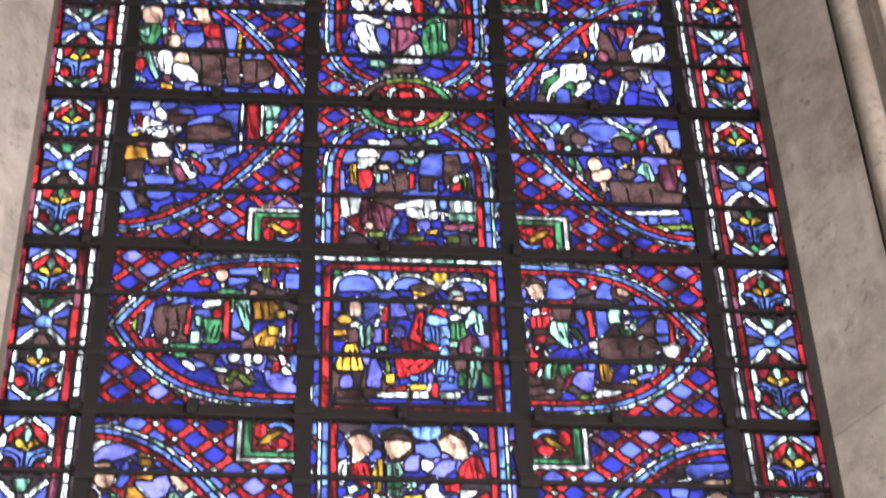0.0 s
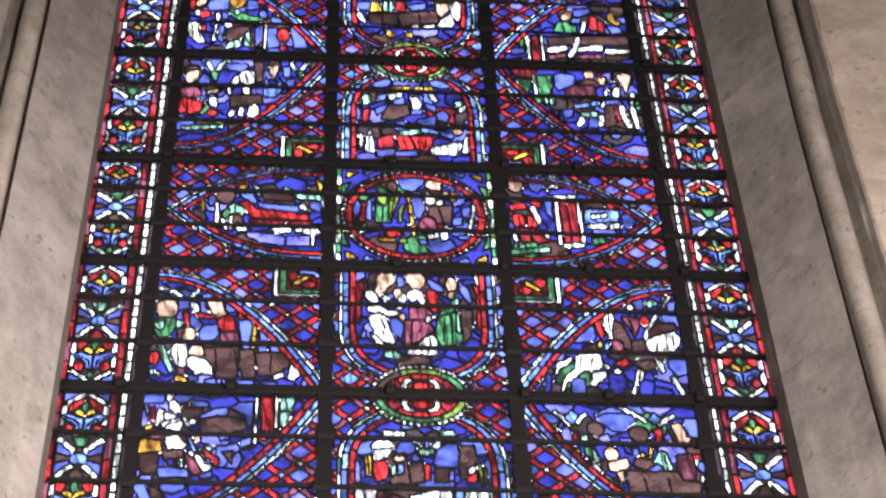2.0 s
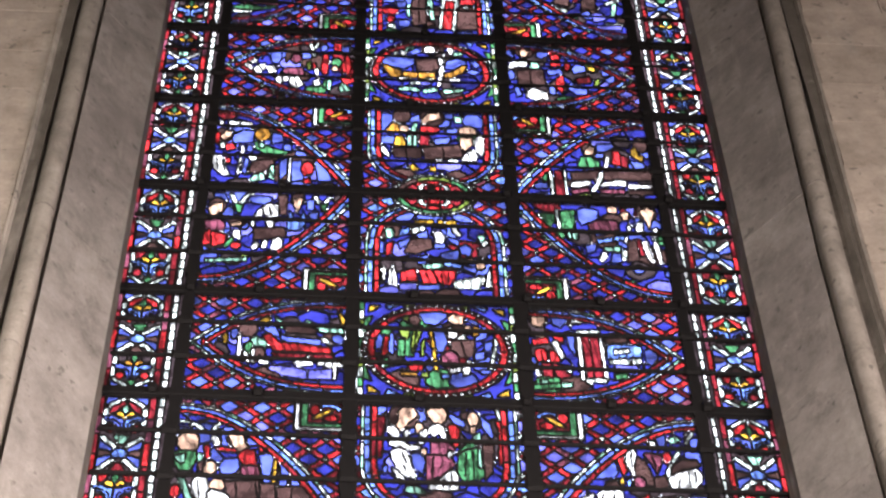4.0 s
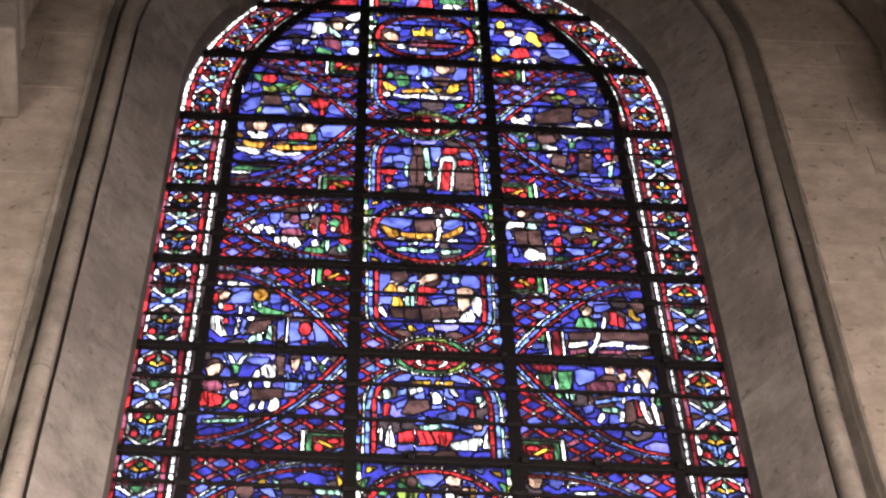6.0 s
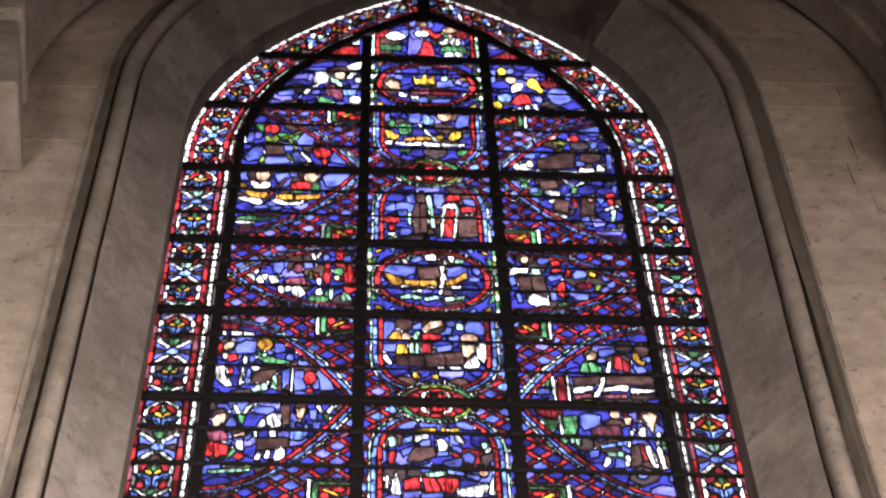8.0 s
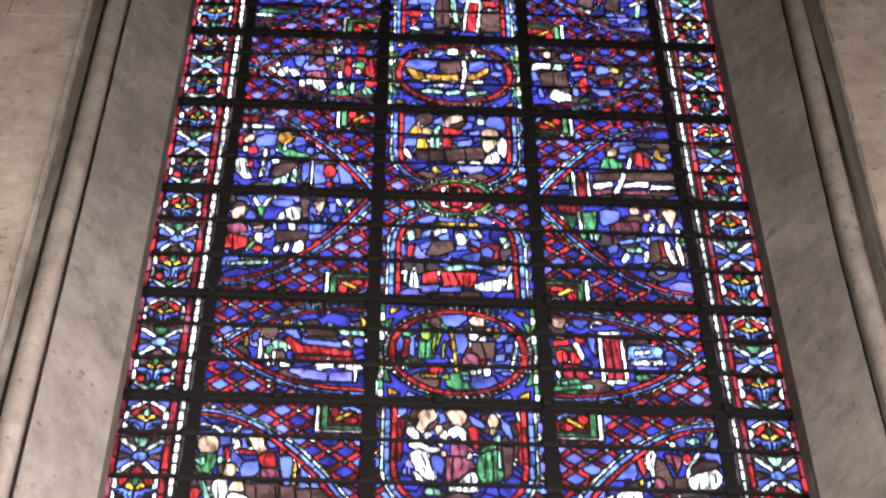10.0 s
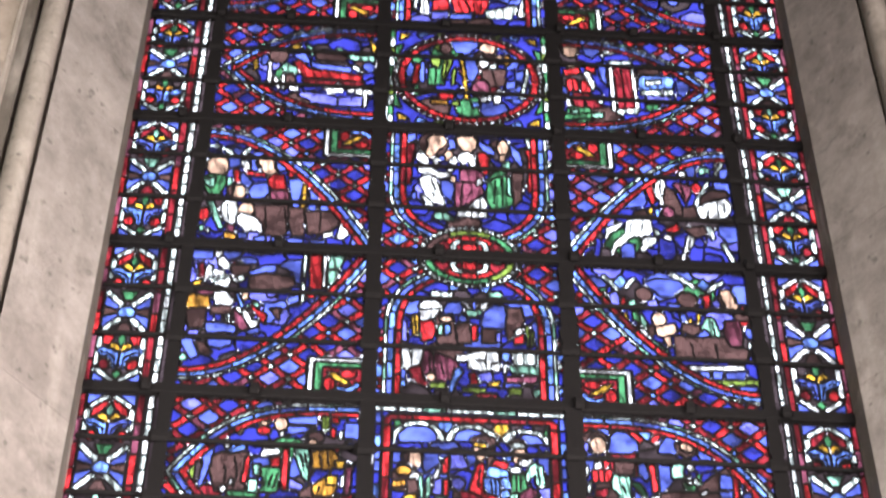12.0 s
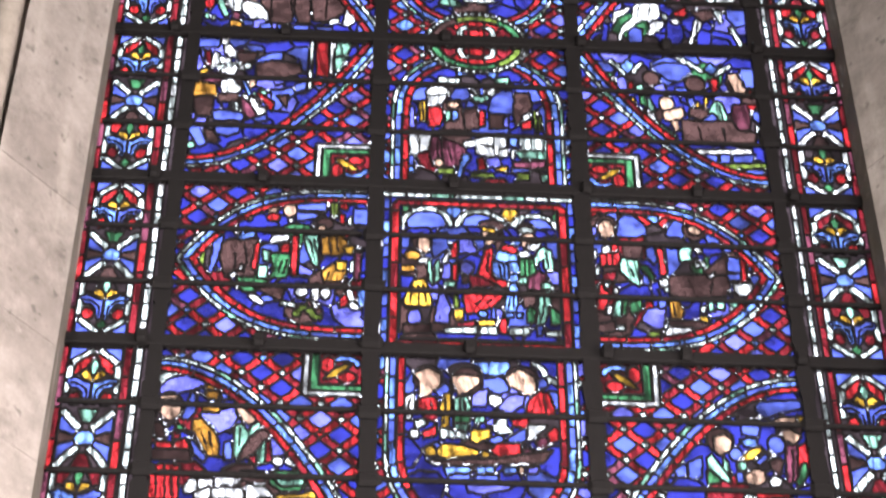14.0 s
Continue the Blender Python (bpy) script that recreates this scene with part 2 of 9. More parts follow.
# ---- the shell of the aisle: stone colour darkened to hold down bounced light
def shell():
    x0, x1, back, top = HALL["x0"], HALL["x1"], HALL["back"], HALL["top"]
    # wall with the lancet: front face and outer face round the opening, and the reveal to the outside
    verts, faces = [], []

    def quad(*pts):
        i = len(verts)
        verts.extend(pts)
        faces.append((i, i + 1, i + 2, i + 3))

    for side in (-1, 1):
        for y, o, jamb in ((WALL_Y + 0.012, WALL_O - 0.03, WALL_O - 0.03), (4.985, 0.27, 0.03)):
            edge = [(HW + jamb, 0.0), (HW + jamb, SILL - 0.5), (HW + jamb, SPRING)] + [arch_point(o, k / 24) for k in range(1, 25)]
            for (xa, za), (xb, zb) in zip(edge, edge[1:]):
                quad((side * xa, y, za), (side * x1, y, za), (side * x1, y, zb), (side * xb, y, zb))
            za = edge[-1][1]
            quad((0, y, za), (side * x1, y, za), (side * x1, y, top), (0, y, top))
    # below the window
    quad((-HW - 0.3, WALL_Y + 0.012, 0), (HW + 0.3, WALL_Y + 0.012, 0), (HW + 0.3, WALL_Y + 0.012, SILL - 0.5), (-HW - 0.3, WALL_Y + 0.012, SILL - 0.5))
    quad((-HW - 0.1, 4.985, 0), (HW + 0.1, 4.985, 0), (HW + 0.1, 4.985, SILL - 0.05), (-HW - 0.1, 4.985, SILL - 0.05))
    north = mesh_object("wall_north", verts, faces, DARKENED_STONE)
    tagged(north, "thick limestone wall pierced by a tall pointed lancet", "wall", kind="structure")

    bm = bmesh.new()           # sloping sill
    vs = [bm.verts.new(p) for p in ((-HW - .35, 4.46, SILL - .52), (HW + .35, 4.46, SILL - .52), (HW + .1, 4.99, SILL - .01), (-HW - .1, 4.99, SILL - .01),
                                    (-HW - .35, 4.46, SILL - .62), (HW + .35, 4.46, SILL - .62), (HW + .1, 4.99, SILL - .62), (-HW - .1, 4.99, SILL - .62))]
    for q in ((0, 1, 2, 3), (4, 7, 6, 5), (0, 4, 5, 1), (1, 5, 6, 2), (2, 6, 7, 3), (3, 7, 4, 0)):
        bm.faces.new([vs[i] for i in q])
    tagged(part("window_sill", bm, JAMB_STONE), "sloping limestone sill under the lancet window", "sill", kind="structure")

    bm = bmesh.new()
    box(bm, x0 - 0.6, x0, back - 0.6, 4.985, 0, top)
    tagged(part("wall_west", bm, DARKENED_STONE), "plain limestone side wall", "wall", kind="structure")
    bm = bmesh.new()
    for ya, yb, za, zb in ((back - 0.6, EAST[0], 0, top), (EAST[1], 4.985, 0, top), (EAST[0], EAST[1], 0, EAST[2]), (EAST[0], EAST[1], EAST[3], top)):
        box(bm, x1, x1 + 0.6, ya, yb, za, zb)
    tagged(part("wall_east", bm, DARKENED_STONE), "plain limestone side wall with an opening added for light", "wall", kind="structure")
    bm = bmesh.new()           # far wall with its openings
    edges = [x0] + [v for ox, ow, _, _ in OPENINGS for v in (ox - ow / 2, ox + ow / 2)] + [x1]
    for a, b in zip(edges[::2], edges[1::2]):
        box(bm, a, b, back - 0.6, back, 0, top)
    for ox, ow, z0, z1 in OPENINGS:
        box(bm, ox - ow / 2, ox + ow / 2, back - 0.6, back, 0, z0)
        box(bm, ox - ow / 2, ox + ow / 2, back - 0.6, back, z1, top)
    tagged(part("wall_south", bm, DARKENED_STONE), "plain limestone wall with tall window openings", "wall", kind="structure")
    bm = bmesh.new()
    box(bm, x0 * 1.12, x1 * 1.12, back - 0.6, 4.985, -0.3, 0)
    tagged(part("floor", bm, DARKENED_STONE), "worn limestone floor", "floor", kind="structure")
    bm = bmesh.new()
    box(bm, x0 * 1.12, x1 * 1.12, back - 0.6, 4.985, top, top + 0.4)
    tagged(part("ceiling", bm, DARKENED_STONE), "plain stone vault closing the aisle", "ceiling", kind="structure")


shell()


# ---- the stone frame of the window: stones with a splay, a roll and a fillet
def moulding_profile():
    pts = [(0.14, 4.916), (0.0, 4.8985), (-0.006, 4.894), (-0.004, 4.785), (0.184, 4.560), (0.190, 4.610), (0.204, 4.605)]
    cx, cy, r = 0.236, 4.540, 0.040
    for k in range(9):
        a = radians(150 + k * 255 / 8)
        pts.append((cx + r * math.cos(a), cy + r * math.sin(a)))
    pts += [(0.276, 4.566), (0.288, 4.578), (0.304, 4.566), (0.320, 4.530), (0.330, 4.490), (0.340, 4.486), (0.340, 4.62), (0.34, 4.916)]
    return pts


PROFILE = moulding_profile()


def settle(side, z):
    """How far the old jambs stand out of true: the west one a little out all along, the east one leaning with height."""
    return 0.022 if side < 0 else min(0.05, max(0.0, 0.02 * (z - 8.9)))


surround = tagged(new("window_surround"), "pale limestone window frame with splayed reveal and roll moulding", "window frame", kind="structure")


def frame_stone(side, stations, rng):
    """One stone of the frame, between the first and the last station; a station gives each offset its place."""
    verts, faces, n = [], [], len(PROFILE)
    shift = rng.uniform(-0.0012, 0.0012)
    for at in stations:
        for o, y in PROFILE:
            x, z = at(o + shift * (o > 0.02))
            if o > 0.1:
                x, z = at(o + shift + settle(side, z))
            verts.append((side * x, y + shift, z))
    for i in range(len(stations) - 1):
        for k in range(n):
            j = (k + 1) % n
            q = (i * n + k, i * n + j, (i + 1) * n + j, (i + 1) * n + k)
            faces.append(q if side > 0 else q[::-1])
    last, m = (len(stations) - 1) * n, len(verts)
    verts += verts[:n] + verts[last:last + n]          # the beds have corners of their own
    faces.append(tuple(range(m, m + n)))
    faces.append(tuple(range(m + n, m + 2 * n)))
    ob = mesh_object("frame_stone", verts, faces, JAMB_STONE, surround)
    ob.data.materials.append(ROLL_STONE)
    # return beside the glass: its shade and grime put in as a darker stone
    ob.data.materials.append(DARKENED_STONE)
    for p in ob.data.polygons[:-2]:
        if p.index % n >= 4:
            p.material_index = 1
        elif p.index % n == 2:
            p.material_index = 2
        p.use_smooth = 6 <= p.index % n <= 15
    return ob


def straight(z):
    return lambda o: (HW + o, z)


def curved(s):
    return lambda o: arch_point(o, s)


rng = random.Random(5)
for side in (-1, 1):
    z = SILL - 0.5
    while z < SPRING - 0.02:
        z1 = min(SPRING, z + rng.choice((0.42, 0.55, 0.68, 0.86)))
        if SPRING - z1 < 0.25:
            z1 = SPRING
        frame_stone(side, [straight(z + 0.0014), straight(z1 - 0.0014)], rng)
        z = z1
    cuts = [0, 0.12, 0.22, 0.33, 0.42, 0.49, 0.57, 0.63, 0.71, 0.78, 0.86, 0.92, 1.0]
    for i, (a, b) in enumerate(zip(cuts, cuts[1:])):
        stone_ob = frame_stone(side, [curved(a + (b - a) * k / 5) for k in range(6)], rng)
        if i >= (10 if side < 0 else 5):          # voussoirs blackened by soot
            stone_ob.data.materials[0] = SOOTED


# ---- stained glass: each panel is drawn as a plan of panes on a fine grid, then cut into real panes with lead round them
CELL = 0.004


class Plan:
    """A panel from x0 to x1 and z0 to z1; coordinates inside it run from 0 to 1 both ways unless given in metres by m=True."""

    def __init__(self, x0, x1, z0, z1, clip=None):
        self.x0, self.z0, self.w, self.h = x0, z0, x1 - x0, z1 - z0
        self.nx, self.nz = int(round(self.w / CELL)), int(round(self.h / CELL))
        self.ids = np.zeros((self.nz, self.nx), np.int32)
        self.colours = ["lead"]
        xs, zs = (np.arange(self.nx) + 0.5) * CELL, (np.arange(self.nz) + 0.5) * CELL
        self.X, self.Z = np.meshgrid(xs, zs)
        self.inside = np.ones_like(self.ids, bool) if clip is None else clip(self.X + x0, self.Z + z0)
        self.stencil = self.inside.copy()

    def window(self, xa, xb, za, zb, pad):
        i0, i1 = max(0, int((xa - pad) / CELL)), min(self.nx, int((xb + pad) / CELL) + 2)
        k0, k1 = max(0, int((za - pad) / CELL)), min(self.nz, int((zb + pad) / CELL) + 2)
        return (slice(k0, k1), slice(i0, i1)) if i1 > i0 and k1 > k0 else None

    def stamp(self, win, dist, colour, lead=0.0045):
        """dist: signed distance in metres, negative inside."""
        ok = self.stencil[win]
        self.ids[win][ok & (dist < lead)] = 0
        if colour:
            self.colours.append(colour)
            self.ids[win][ok & (dist < 0)] = len(self.colours) - 1

    def poly(self, pts, colour, m=False, lead=0.0045):
        p = np.array(pts, float) * (1 if m else (self.w, self.h))
        win = self.window(p[:, 0].min(), p[:, 0].max(), p[:, 1].min(), p[:, 1].max(), 0.012)
        if win is None:
            return
        X, Z = self.X[win], self.Z[win]
        inside, dist = np.zeros(X.shape, bool), np.full(X.shape, 9.0)
        for (xa, za), (xb, zb) in zip(p, np.roll(p, -1, 0)):
            dx, dz = xb - xa, zb - za
            t = np.clip(((X - xa) * dx + (Z - za) * dz) / (dx * dx + dz * dz + 1e-12), 0, 1)
            dist = np.minimum(dist, np.hypot(X - xa - t * dx, Z - za - t * dz))
            if zb != za:
                inside ^= ((za > Z) != (zb > Z)) & (X < dx * (Z - za) / dz + xa)
        self.stamp(win, np.where(inside, -dist, dist), colour, lead)

    def oval(self, cx, cz, rx, rz, colour, m=False, turn=0.0, lead=0.0045):
        if not m:
            cx, cz, rx, rz = cx * self.w, cz * self.h, rx * self.w, rz * self.h
        r = max(rx, rz)
        win = self.window(cx - r, cx + r, cz - r, cz + r, 0.012)
        if win is None:
            return
        X, Z = self.X[win] - cx, self.Z[win] - cz
        c, s = math.cos(radians(turn)), math.sin(radians(turn))
        X, Z = c * X + s * Z, c * Z - s * X
        self.stamp(win, (np.hypot(X / rx, Z / rz) - 1) * min(rx, rz), colour, lead)

    def strip(self, pts, width, colours, length, m=True, lead=0.0035, gap=0.0):
        """Short panes one after another along a line, in metres."""
        p = np.array(pts, float)
        seg = np.hypot(*np.diff(p, axis=0).T)
        along = np.concatenate([[0], np.cumsum(seg)])
        n = max(1, int(round(along[-1] / length)))
        at = np.linspace(0, along[-1], n + 1)
        for k in range(n):
            s = np.linspace(at[k] + gap, at[k + 1] - gap, max(2, int((at[k + 1] - at[k]) / 0.02) + 1))
            q = np.stack([np.interp(s, along, p[:, 0]), np.interp(s, along, p[:, 1])], 1)
            d = np.gradient(q, axis=0)
            d /= np.hypot(d[:, 0], d[:, 1])[:, None] + 1e-9
            nrm = np.stack([-d[:, 1], d[:, 0]], 1) * width / 2
            self.poly(np.concatenate([q + nrm, (q - nrm)[::-1]]), colours[k % len(colours)], True, lead)

    def cut(self, *pts, thick=0.002):
        """A dark line across what is there."""
        p = np.array(pts, float) * (self.w, self.h)
        for a, b in zip(p, p[1:]):
            d = (b - a) / (np.hypot(*(b - a)) + 1e-9) * 0.0022
            nrm = np.array((-d[1], d[0]))
            self.poly([a + nrm, b + nrm, b - nrm, a - nrm], None, True, thick)

    def fill(self, colour):
        self.poly([(-0.1, -0.1), (1.1, -0.1), (1.1, 1.1), (-0.1, 1.1)], colour, lead=0)

    def only(self, dist=None):
        """Restrict the drawing to where a function of metres is negative; None lifts it."""
        self.stencil = self.inside & (dist(self.X, self.Z) < 0) if dist else self.inside.copy()

    def lattice(self, step, rng, field="db", bars="RrRmRr", dot="w"):
        """A trellis of ruby bars on blue, a pale bead on each crossing."""
        self.fill("d")
        n, k = int(self.w / step) + 2, int(self.h / step) + 2
        for i in range(-1, n):
            for j in range(-1, 2 * k):
                cx, cz = (i + 0.5 * (j % 2)) * step, j * step / 2
                a = step / 2
                self.poly([(cx - a * .6, cz), (cx - a * .36, cz + a * .36), (cx, cz + a * .6), (cx + a * .36, cz + a * .36), (cx + a * .6, cz), (cx + a * .36, cz - a * .36), (cx, cz - a * .6), (cx - a * .36, cz - a * .36)], rng.choice(field + "bvddd"), True, 0.003)
                for sx in (-1, 1):
                    xa, za, xb, zb = cx, cz + a, cx + sx * a, cz
                    d = 0.0115
                    ca, cb = 0.17, 0.83
                    pa, pb = (xa + (xb - xa) * ca, za + (zb - za) * ca), (xa + (xb - xa) * cb, za + (zb - za) * cb)
                    q = d * 0.7071
                    self.poly([(pa[0] + q, pa[1] + sx * q), (pb[0] + q, pb[1] + sx * q), (pb[0] - q, pb[1] - sx * q), (pa[0] - q, pa[1] - sx * q)], rng.choice(bars), True, 0.003)
                self.oval(cx, cz + a, 0.0095, 0.0095, rng.choice(dot + "Bwwr"), True, lead=0.003)


def outline(mask):
    """Closed loops round the cells of a mask, through the middles of the cells' sides."""
    pad = np.pad(mask, 1)
    nxt = {}
    for dz, dx, edge in ((-1, 0, ((0, 0), (1, 0))), (0, 1, ((1, 0), (1, 1))), (1, 0, ((1, 1), (0, 1))), (0, -1, ((0, 1), (0, 0)))):
        ks, is_ = np.nonzero(pad & ~np.roll(pad, (-dz, -dx), (0, 1)))
        (ax, az), (bx, bz) = edge
        for k, i in zip(ks.tolist(), is_.tolist()):
            nxt.setdefault((i + ax, k + az), []).append((i + bx, k + bz))
    loops = []
    while nxt:
        start = next(iter(nxt))
        loop, at, came = [], start, None
        while True:
            outs = nxt.get(at)
            if not outs:
                break
            if len(outs) > 1 and came:
                left = (came[1], -came[0])
                pick = next((o for o in outs if (o[0] - at[0], o[1] - at[1]) == left), outs[0])
            else:
                pick = outs[0]
            outs.remove(pick)
            if not outs:
                del nxt[at]
            loop.append(((at[0] + pick[0]) / 2 - 1, (at[1] + pick[1]) / 2 - 1))
            came, at = (pick[0] - at[0], pick[1] - at[1]), pick
            if at == start:
                break
        if len(loop) >= 6:
            loops.append(loop)
    return loops


def simpler(loop, tol):
    p = np.array(loop)
    far = int(np.argmax(((p - p[0]) ** 2).sum(1)))
    keep = {0, far}
    stack = [(0, far), (far, len(p))]
    while stack:
        a, b = stack.pop()
        if b - a < 2:
            continue
        A, B = p[a], p[b % len(p)]
        d = B - A
        q = p[a + 1:b] - A
        e = np.abs(q[:, 0] * d[1] - q[:, 1] * d[0]) / (np.hypot(*d) + 1e-9) if np.hypot(*d) > 1e-6 else np.hypot(q[:, 0], q[:, 1])
        k = int(np.argmax(e))
        if e[k] > tol:
            keep.add(a + 1 + k)
            stack += [(a, a + 1 + k), (a + 1 + k, b)]
    return p[sorted(keep)]


def area(p):
    return 0.5 * float(np.sum(p[:, 0] * np.roll(p[:, 1], -1) - p[:, 1] * np.roll(p[:, 0], -1)))


def offset(p, d):
    """Push a closed loop outwards (counter-clockwise loops) by d."""
    a, b = p - np.roll(p, 1, 0), np.roll(p, -1, 0) - p
    a /= np.hypot(a[:, 0], a[:, 1])[:, None] + 1e-9
    b /= np.hypot(b[:, 0], b[:, 1])[:, None] + 1e-9
    n = np.stack([a[:, 1] + b[:, 1], -a[:, 0] - b[:, 0]], 1)
    n /= np.hypot(n[:, 0], n[:, 1])[:, None] + 1e-9
    c = np.clip((n * np.stack([a[:, 1], -a[:, 0]], 1)).sum(1), 0.55, 1)
    return p + n * (d / c)[:, None]


from mathutils.geometry import tessellate_polygon


def glaze(plan, name, label, group, rng):
    """Build a drawn panel: a lead net and one pane for each piece of glass."""
    panel = tagged(new(name), label, "stained glass", group)
    panel.location = (plan.x0 + plan.w / 2, GY, plan.z0)
    ids = plan.ids
    kin = np.zeros(ids.shape, bool)               # slivers too thin to glaze are filled with lead
    kin[1:] |= ids[1:] == ids[:-1]
    kin[:-1] |= ids[:-1] == ids[1:]
    kin[:, 1:] |= ids[:, 1:] == ids[:, :-1]
    kin[:, :-1] |= ids[:, :-1] == ids[:, 1:]
    ids[~kin] = 0
    ids[np.bincount(ids.ravel(), minlength=len(plan.colours))[ids] < 4] = 0
    lv, lf = [], []
    sv, sf, sm, slots = [], [], [], []            # scraps and beads of glass, joined
    least = 2.1e-4 if plan.z0 < 8.3 else 2.6e-4 if plan.z0 < 10.4 else 6e-4
    ox, oz = -plan.w / 2, 0.0
    # the net's sheet: runs of lead cells
    for k in range(plan.nz):
        row = (ids[k] == 0) & plan.inside[k]
        if not row.any():
            continue
        e = np.flatnonzero(np.diff(np.concatenate([[0], row.view(np.int8), [0]])))
        for a, b in zip(e[::2].tolist(), e[1::2].tolist()):
            i = len(lv)
            z0, z1 = oz + k * CELL, oz + (k + 1) * CELL
            lv += [(ox + a * CELL, 0.003, z0), (ox + b * CELL, 0.003, z0), (ox + b * CELL, 0.003, z1), (ox + a * CELL, 0.003, z1)]
            lf.append((i, i + 1, i + 2, i + 3))
    order = np.argsort(ids, axis=None, kind="stable")
    flat = ids.ravel()[order]
    bounds = np.searchsorted(flat, np.arange(len(plan.colours) + 1))
    for c in range(1, len(plan.colours)):
        cells = order[bounds[c]:bounds[c + 1]]
        if len(cells) < 4:
            continue
        ks, is_ = cells // plan.nx, cells % plan.nx
        k0, i0 = ks.min(), is_.min()
        mask = np.zeros((ks.max() - k0 + 1, is_.max() - i0 + 1), bool)
        mask[ks - k0, is_ - i0] = True
        loops = [simpler(l, 0.45) for l in outline(mask)]
        loops = [(l + (i0, k0)) * CELL + (ox, oz) for l in loops if len(l) >= 3]
        outer = [l for l in loops if area(l) > 2e-5]
        holes = [l for l in loops if area(l) < -1.1e-4]
        for o in outer:
            mine = [h for h in holes if (o.min(0) < h.min(0)).all() and (o.max(0) > h.max(0)).all()] if holes else []
            rings = [o] + mine
            pts = np.concatenate(rings)
            n = len(pts)
            tris = tessellate_polygon([[Vector((x, z, 0)) for x, z in r] for r in rings])
            tilt = rng.uniform(-0.0008, 0.0008)
            verts = [(x, tilt - 0.002, z) for x, z in pts] + [(x, tilt + 0.002, z) for x, z in pts]
            faces = []
            for a, b, d in tris:
                pa, pb, pd = pts[a], pts[b], pts[d]
                if (pb[0] - pa[0]) * (pd[1] - pa[1]) - (pb[1] - pa[1]) * (pd[0] - pa[0]) < 0:
                    b, d = d, b
                faces += [(a, b, d), (d + n, b + n, a + n)]
            at = 0
            for r in rings:
                m = len(r)
                faces += [(at + k, at + k + n, at + (k + 1) % m + n, at + (k + 1) % m) for k in range(m)]
                at += m
            if area(o) < least:
                if plan.colours[c] not in slots:
                    slots.append(plan.colours[c])
                base = len(sv)
                sv += verts
                sf += [tuple(i + base for i in f) for f in faces]
                sm += [slots.index(plan.colours[c])] * len(faces)
            else:
                mesh_object("pane", verts, faces, PANE[plan.colours[c]], panel)
            for r in rings:      # the came: a low rounded strip along the edge
                i, m = len(lv), len(r)
                for d, y in ((-0.0015, -0.0022), (0.0006, -0.0058), (0.0036, -0.0058 - rng.uniform(0, 0.001))):
                    lv += [(x, y, z) for x, z in offset(r, d)]
                for s in (0, m):
                    lf += [(i + s + k, i + s + (k + 1) % m, i + s + m + (k + 1) % m, i + s + m + k) for k in range(m)]
    mesh_object("lead_net", lv, lf, LEAD, panel, "dark lead cames")
    if sv:
        scraps = tagged(mesh_object("small_panes", sv, sf, PANE[slots[0]], panel), "beads and scraps of coloured glass", kind="stuff")
        for c in slots[1:]:
            scraps.data.materials.append(PANE[c])
        for p, k in zip(scraps.data.polygons, sm):
            p.material_index = k
    return panel


# ---- figures and things in the scenes, as flat pieces of coloured glass (metres inside the panel)
def robed(P, x, z, h, robe="b", cloak="r", hair="n", way=1, wide=1.0, legs=None, halo=None, skin="f"):
    w = h * 0.15 * wide
    T = lambda u, v: (x + way * u * w, z + v * h)
    if halo:
        P.oval(x, z + 0.9 * h, 0.13 * h, 0.13 * h, halo, True)
    P.oval(*T(-.35, .02), .035 * h, .018 * h, "w", True, lead=.003), P.oval(*T(.55, .02), .035 * h, .018 * h, "w", True, lead=.003)
    foot = 0.03
    if legs:
        P.poly([T(-.55, .3), T(-.08, .3), T(-.2, .12), T(-.22, .03), T(-.55, .03), T(-.6, .14)], legs, True, .006)
        P.poly([T(.1, .3), T(.55, .3), T(.62, .12), T(.75, .03), T(.4, .03), T(.3, .14)], legs, True, .006)
        foot = .26
    # skirt, a cloak falling over one side, then the body
    P.poly([T(-.5, .52), T(.5, .52), T(.72, .3), T(.85, foot), T(.1, foot + .02), T(-.55, foot)], robe, True, .006)
    P.poly([T(-.85, .76), T(-.45, .80), T(-.1, .55), T(.0, .3), T(-.35, foot + .05), T(-1.05, foot + .02), T(-.95, .4)], cloak, True, .006)
    P.poly([T(-.55, .80), T(-.15, .84), T(.2, .83), T(.55, .79), T(.6, .56), T(.1, .50), T(-.25, .53)], robe, True, .006)
    P.poly([T(-.6, .80), T(-.2, .84), T(.3, .60), T(.62, .50), T(.6, .43), T(.1, .46), T(-.35, .58)], cloak, True, .006)
    # sleeves
    P.poly([T(.35, .76), T(.62, .77), T(1.0, .62), T(1.35, .68), T(1.42, .61), T(1.0, .51), T(.6, .58)], robe, True, .005)
    P.poly([T(-.75, .74), T(-.5, .76), T(-.35, .58), T(.15, .56), T(.2, .50), T(-.6, .49), T(-.85, .6)], cloak, True, .005)
    P.oval(*T(1.5, .66), 0.026 * h, 0.024 * h, skin, True, lead=.003)
    P.oval(*T(.28, .54), 0.024 * h, 0.022 * h, skin, True, lead=.003)
    P.poly([T(-.14, .82), T(.22, .82), T(.16, .87), T(-.08, .87)], "w", True, .003)
    P.oval(*T(.06, .905), 0.052 * h, 0.068 * h, skin, True, lead=.006)
    P.poly([T(-.38, .87), T(-.42, .95), T(-.15, 1.0), T(.25, 1.0), T(.4, .96), T(.1, .957), T(-.18, .93), T(-.22, .86)], hair, True, 0.004)


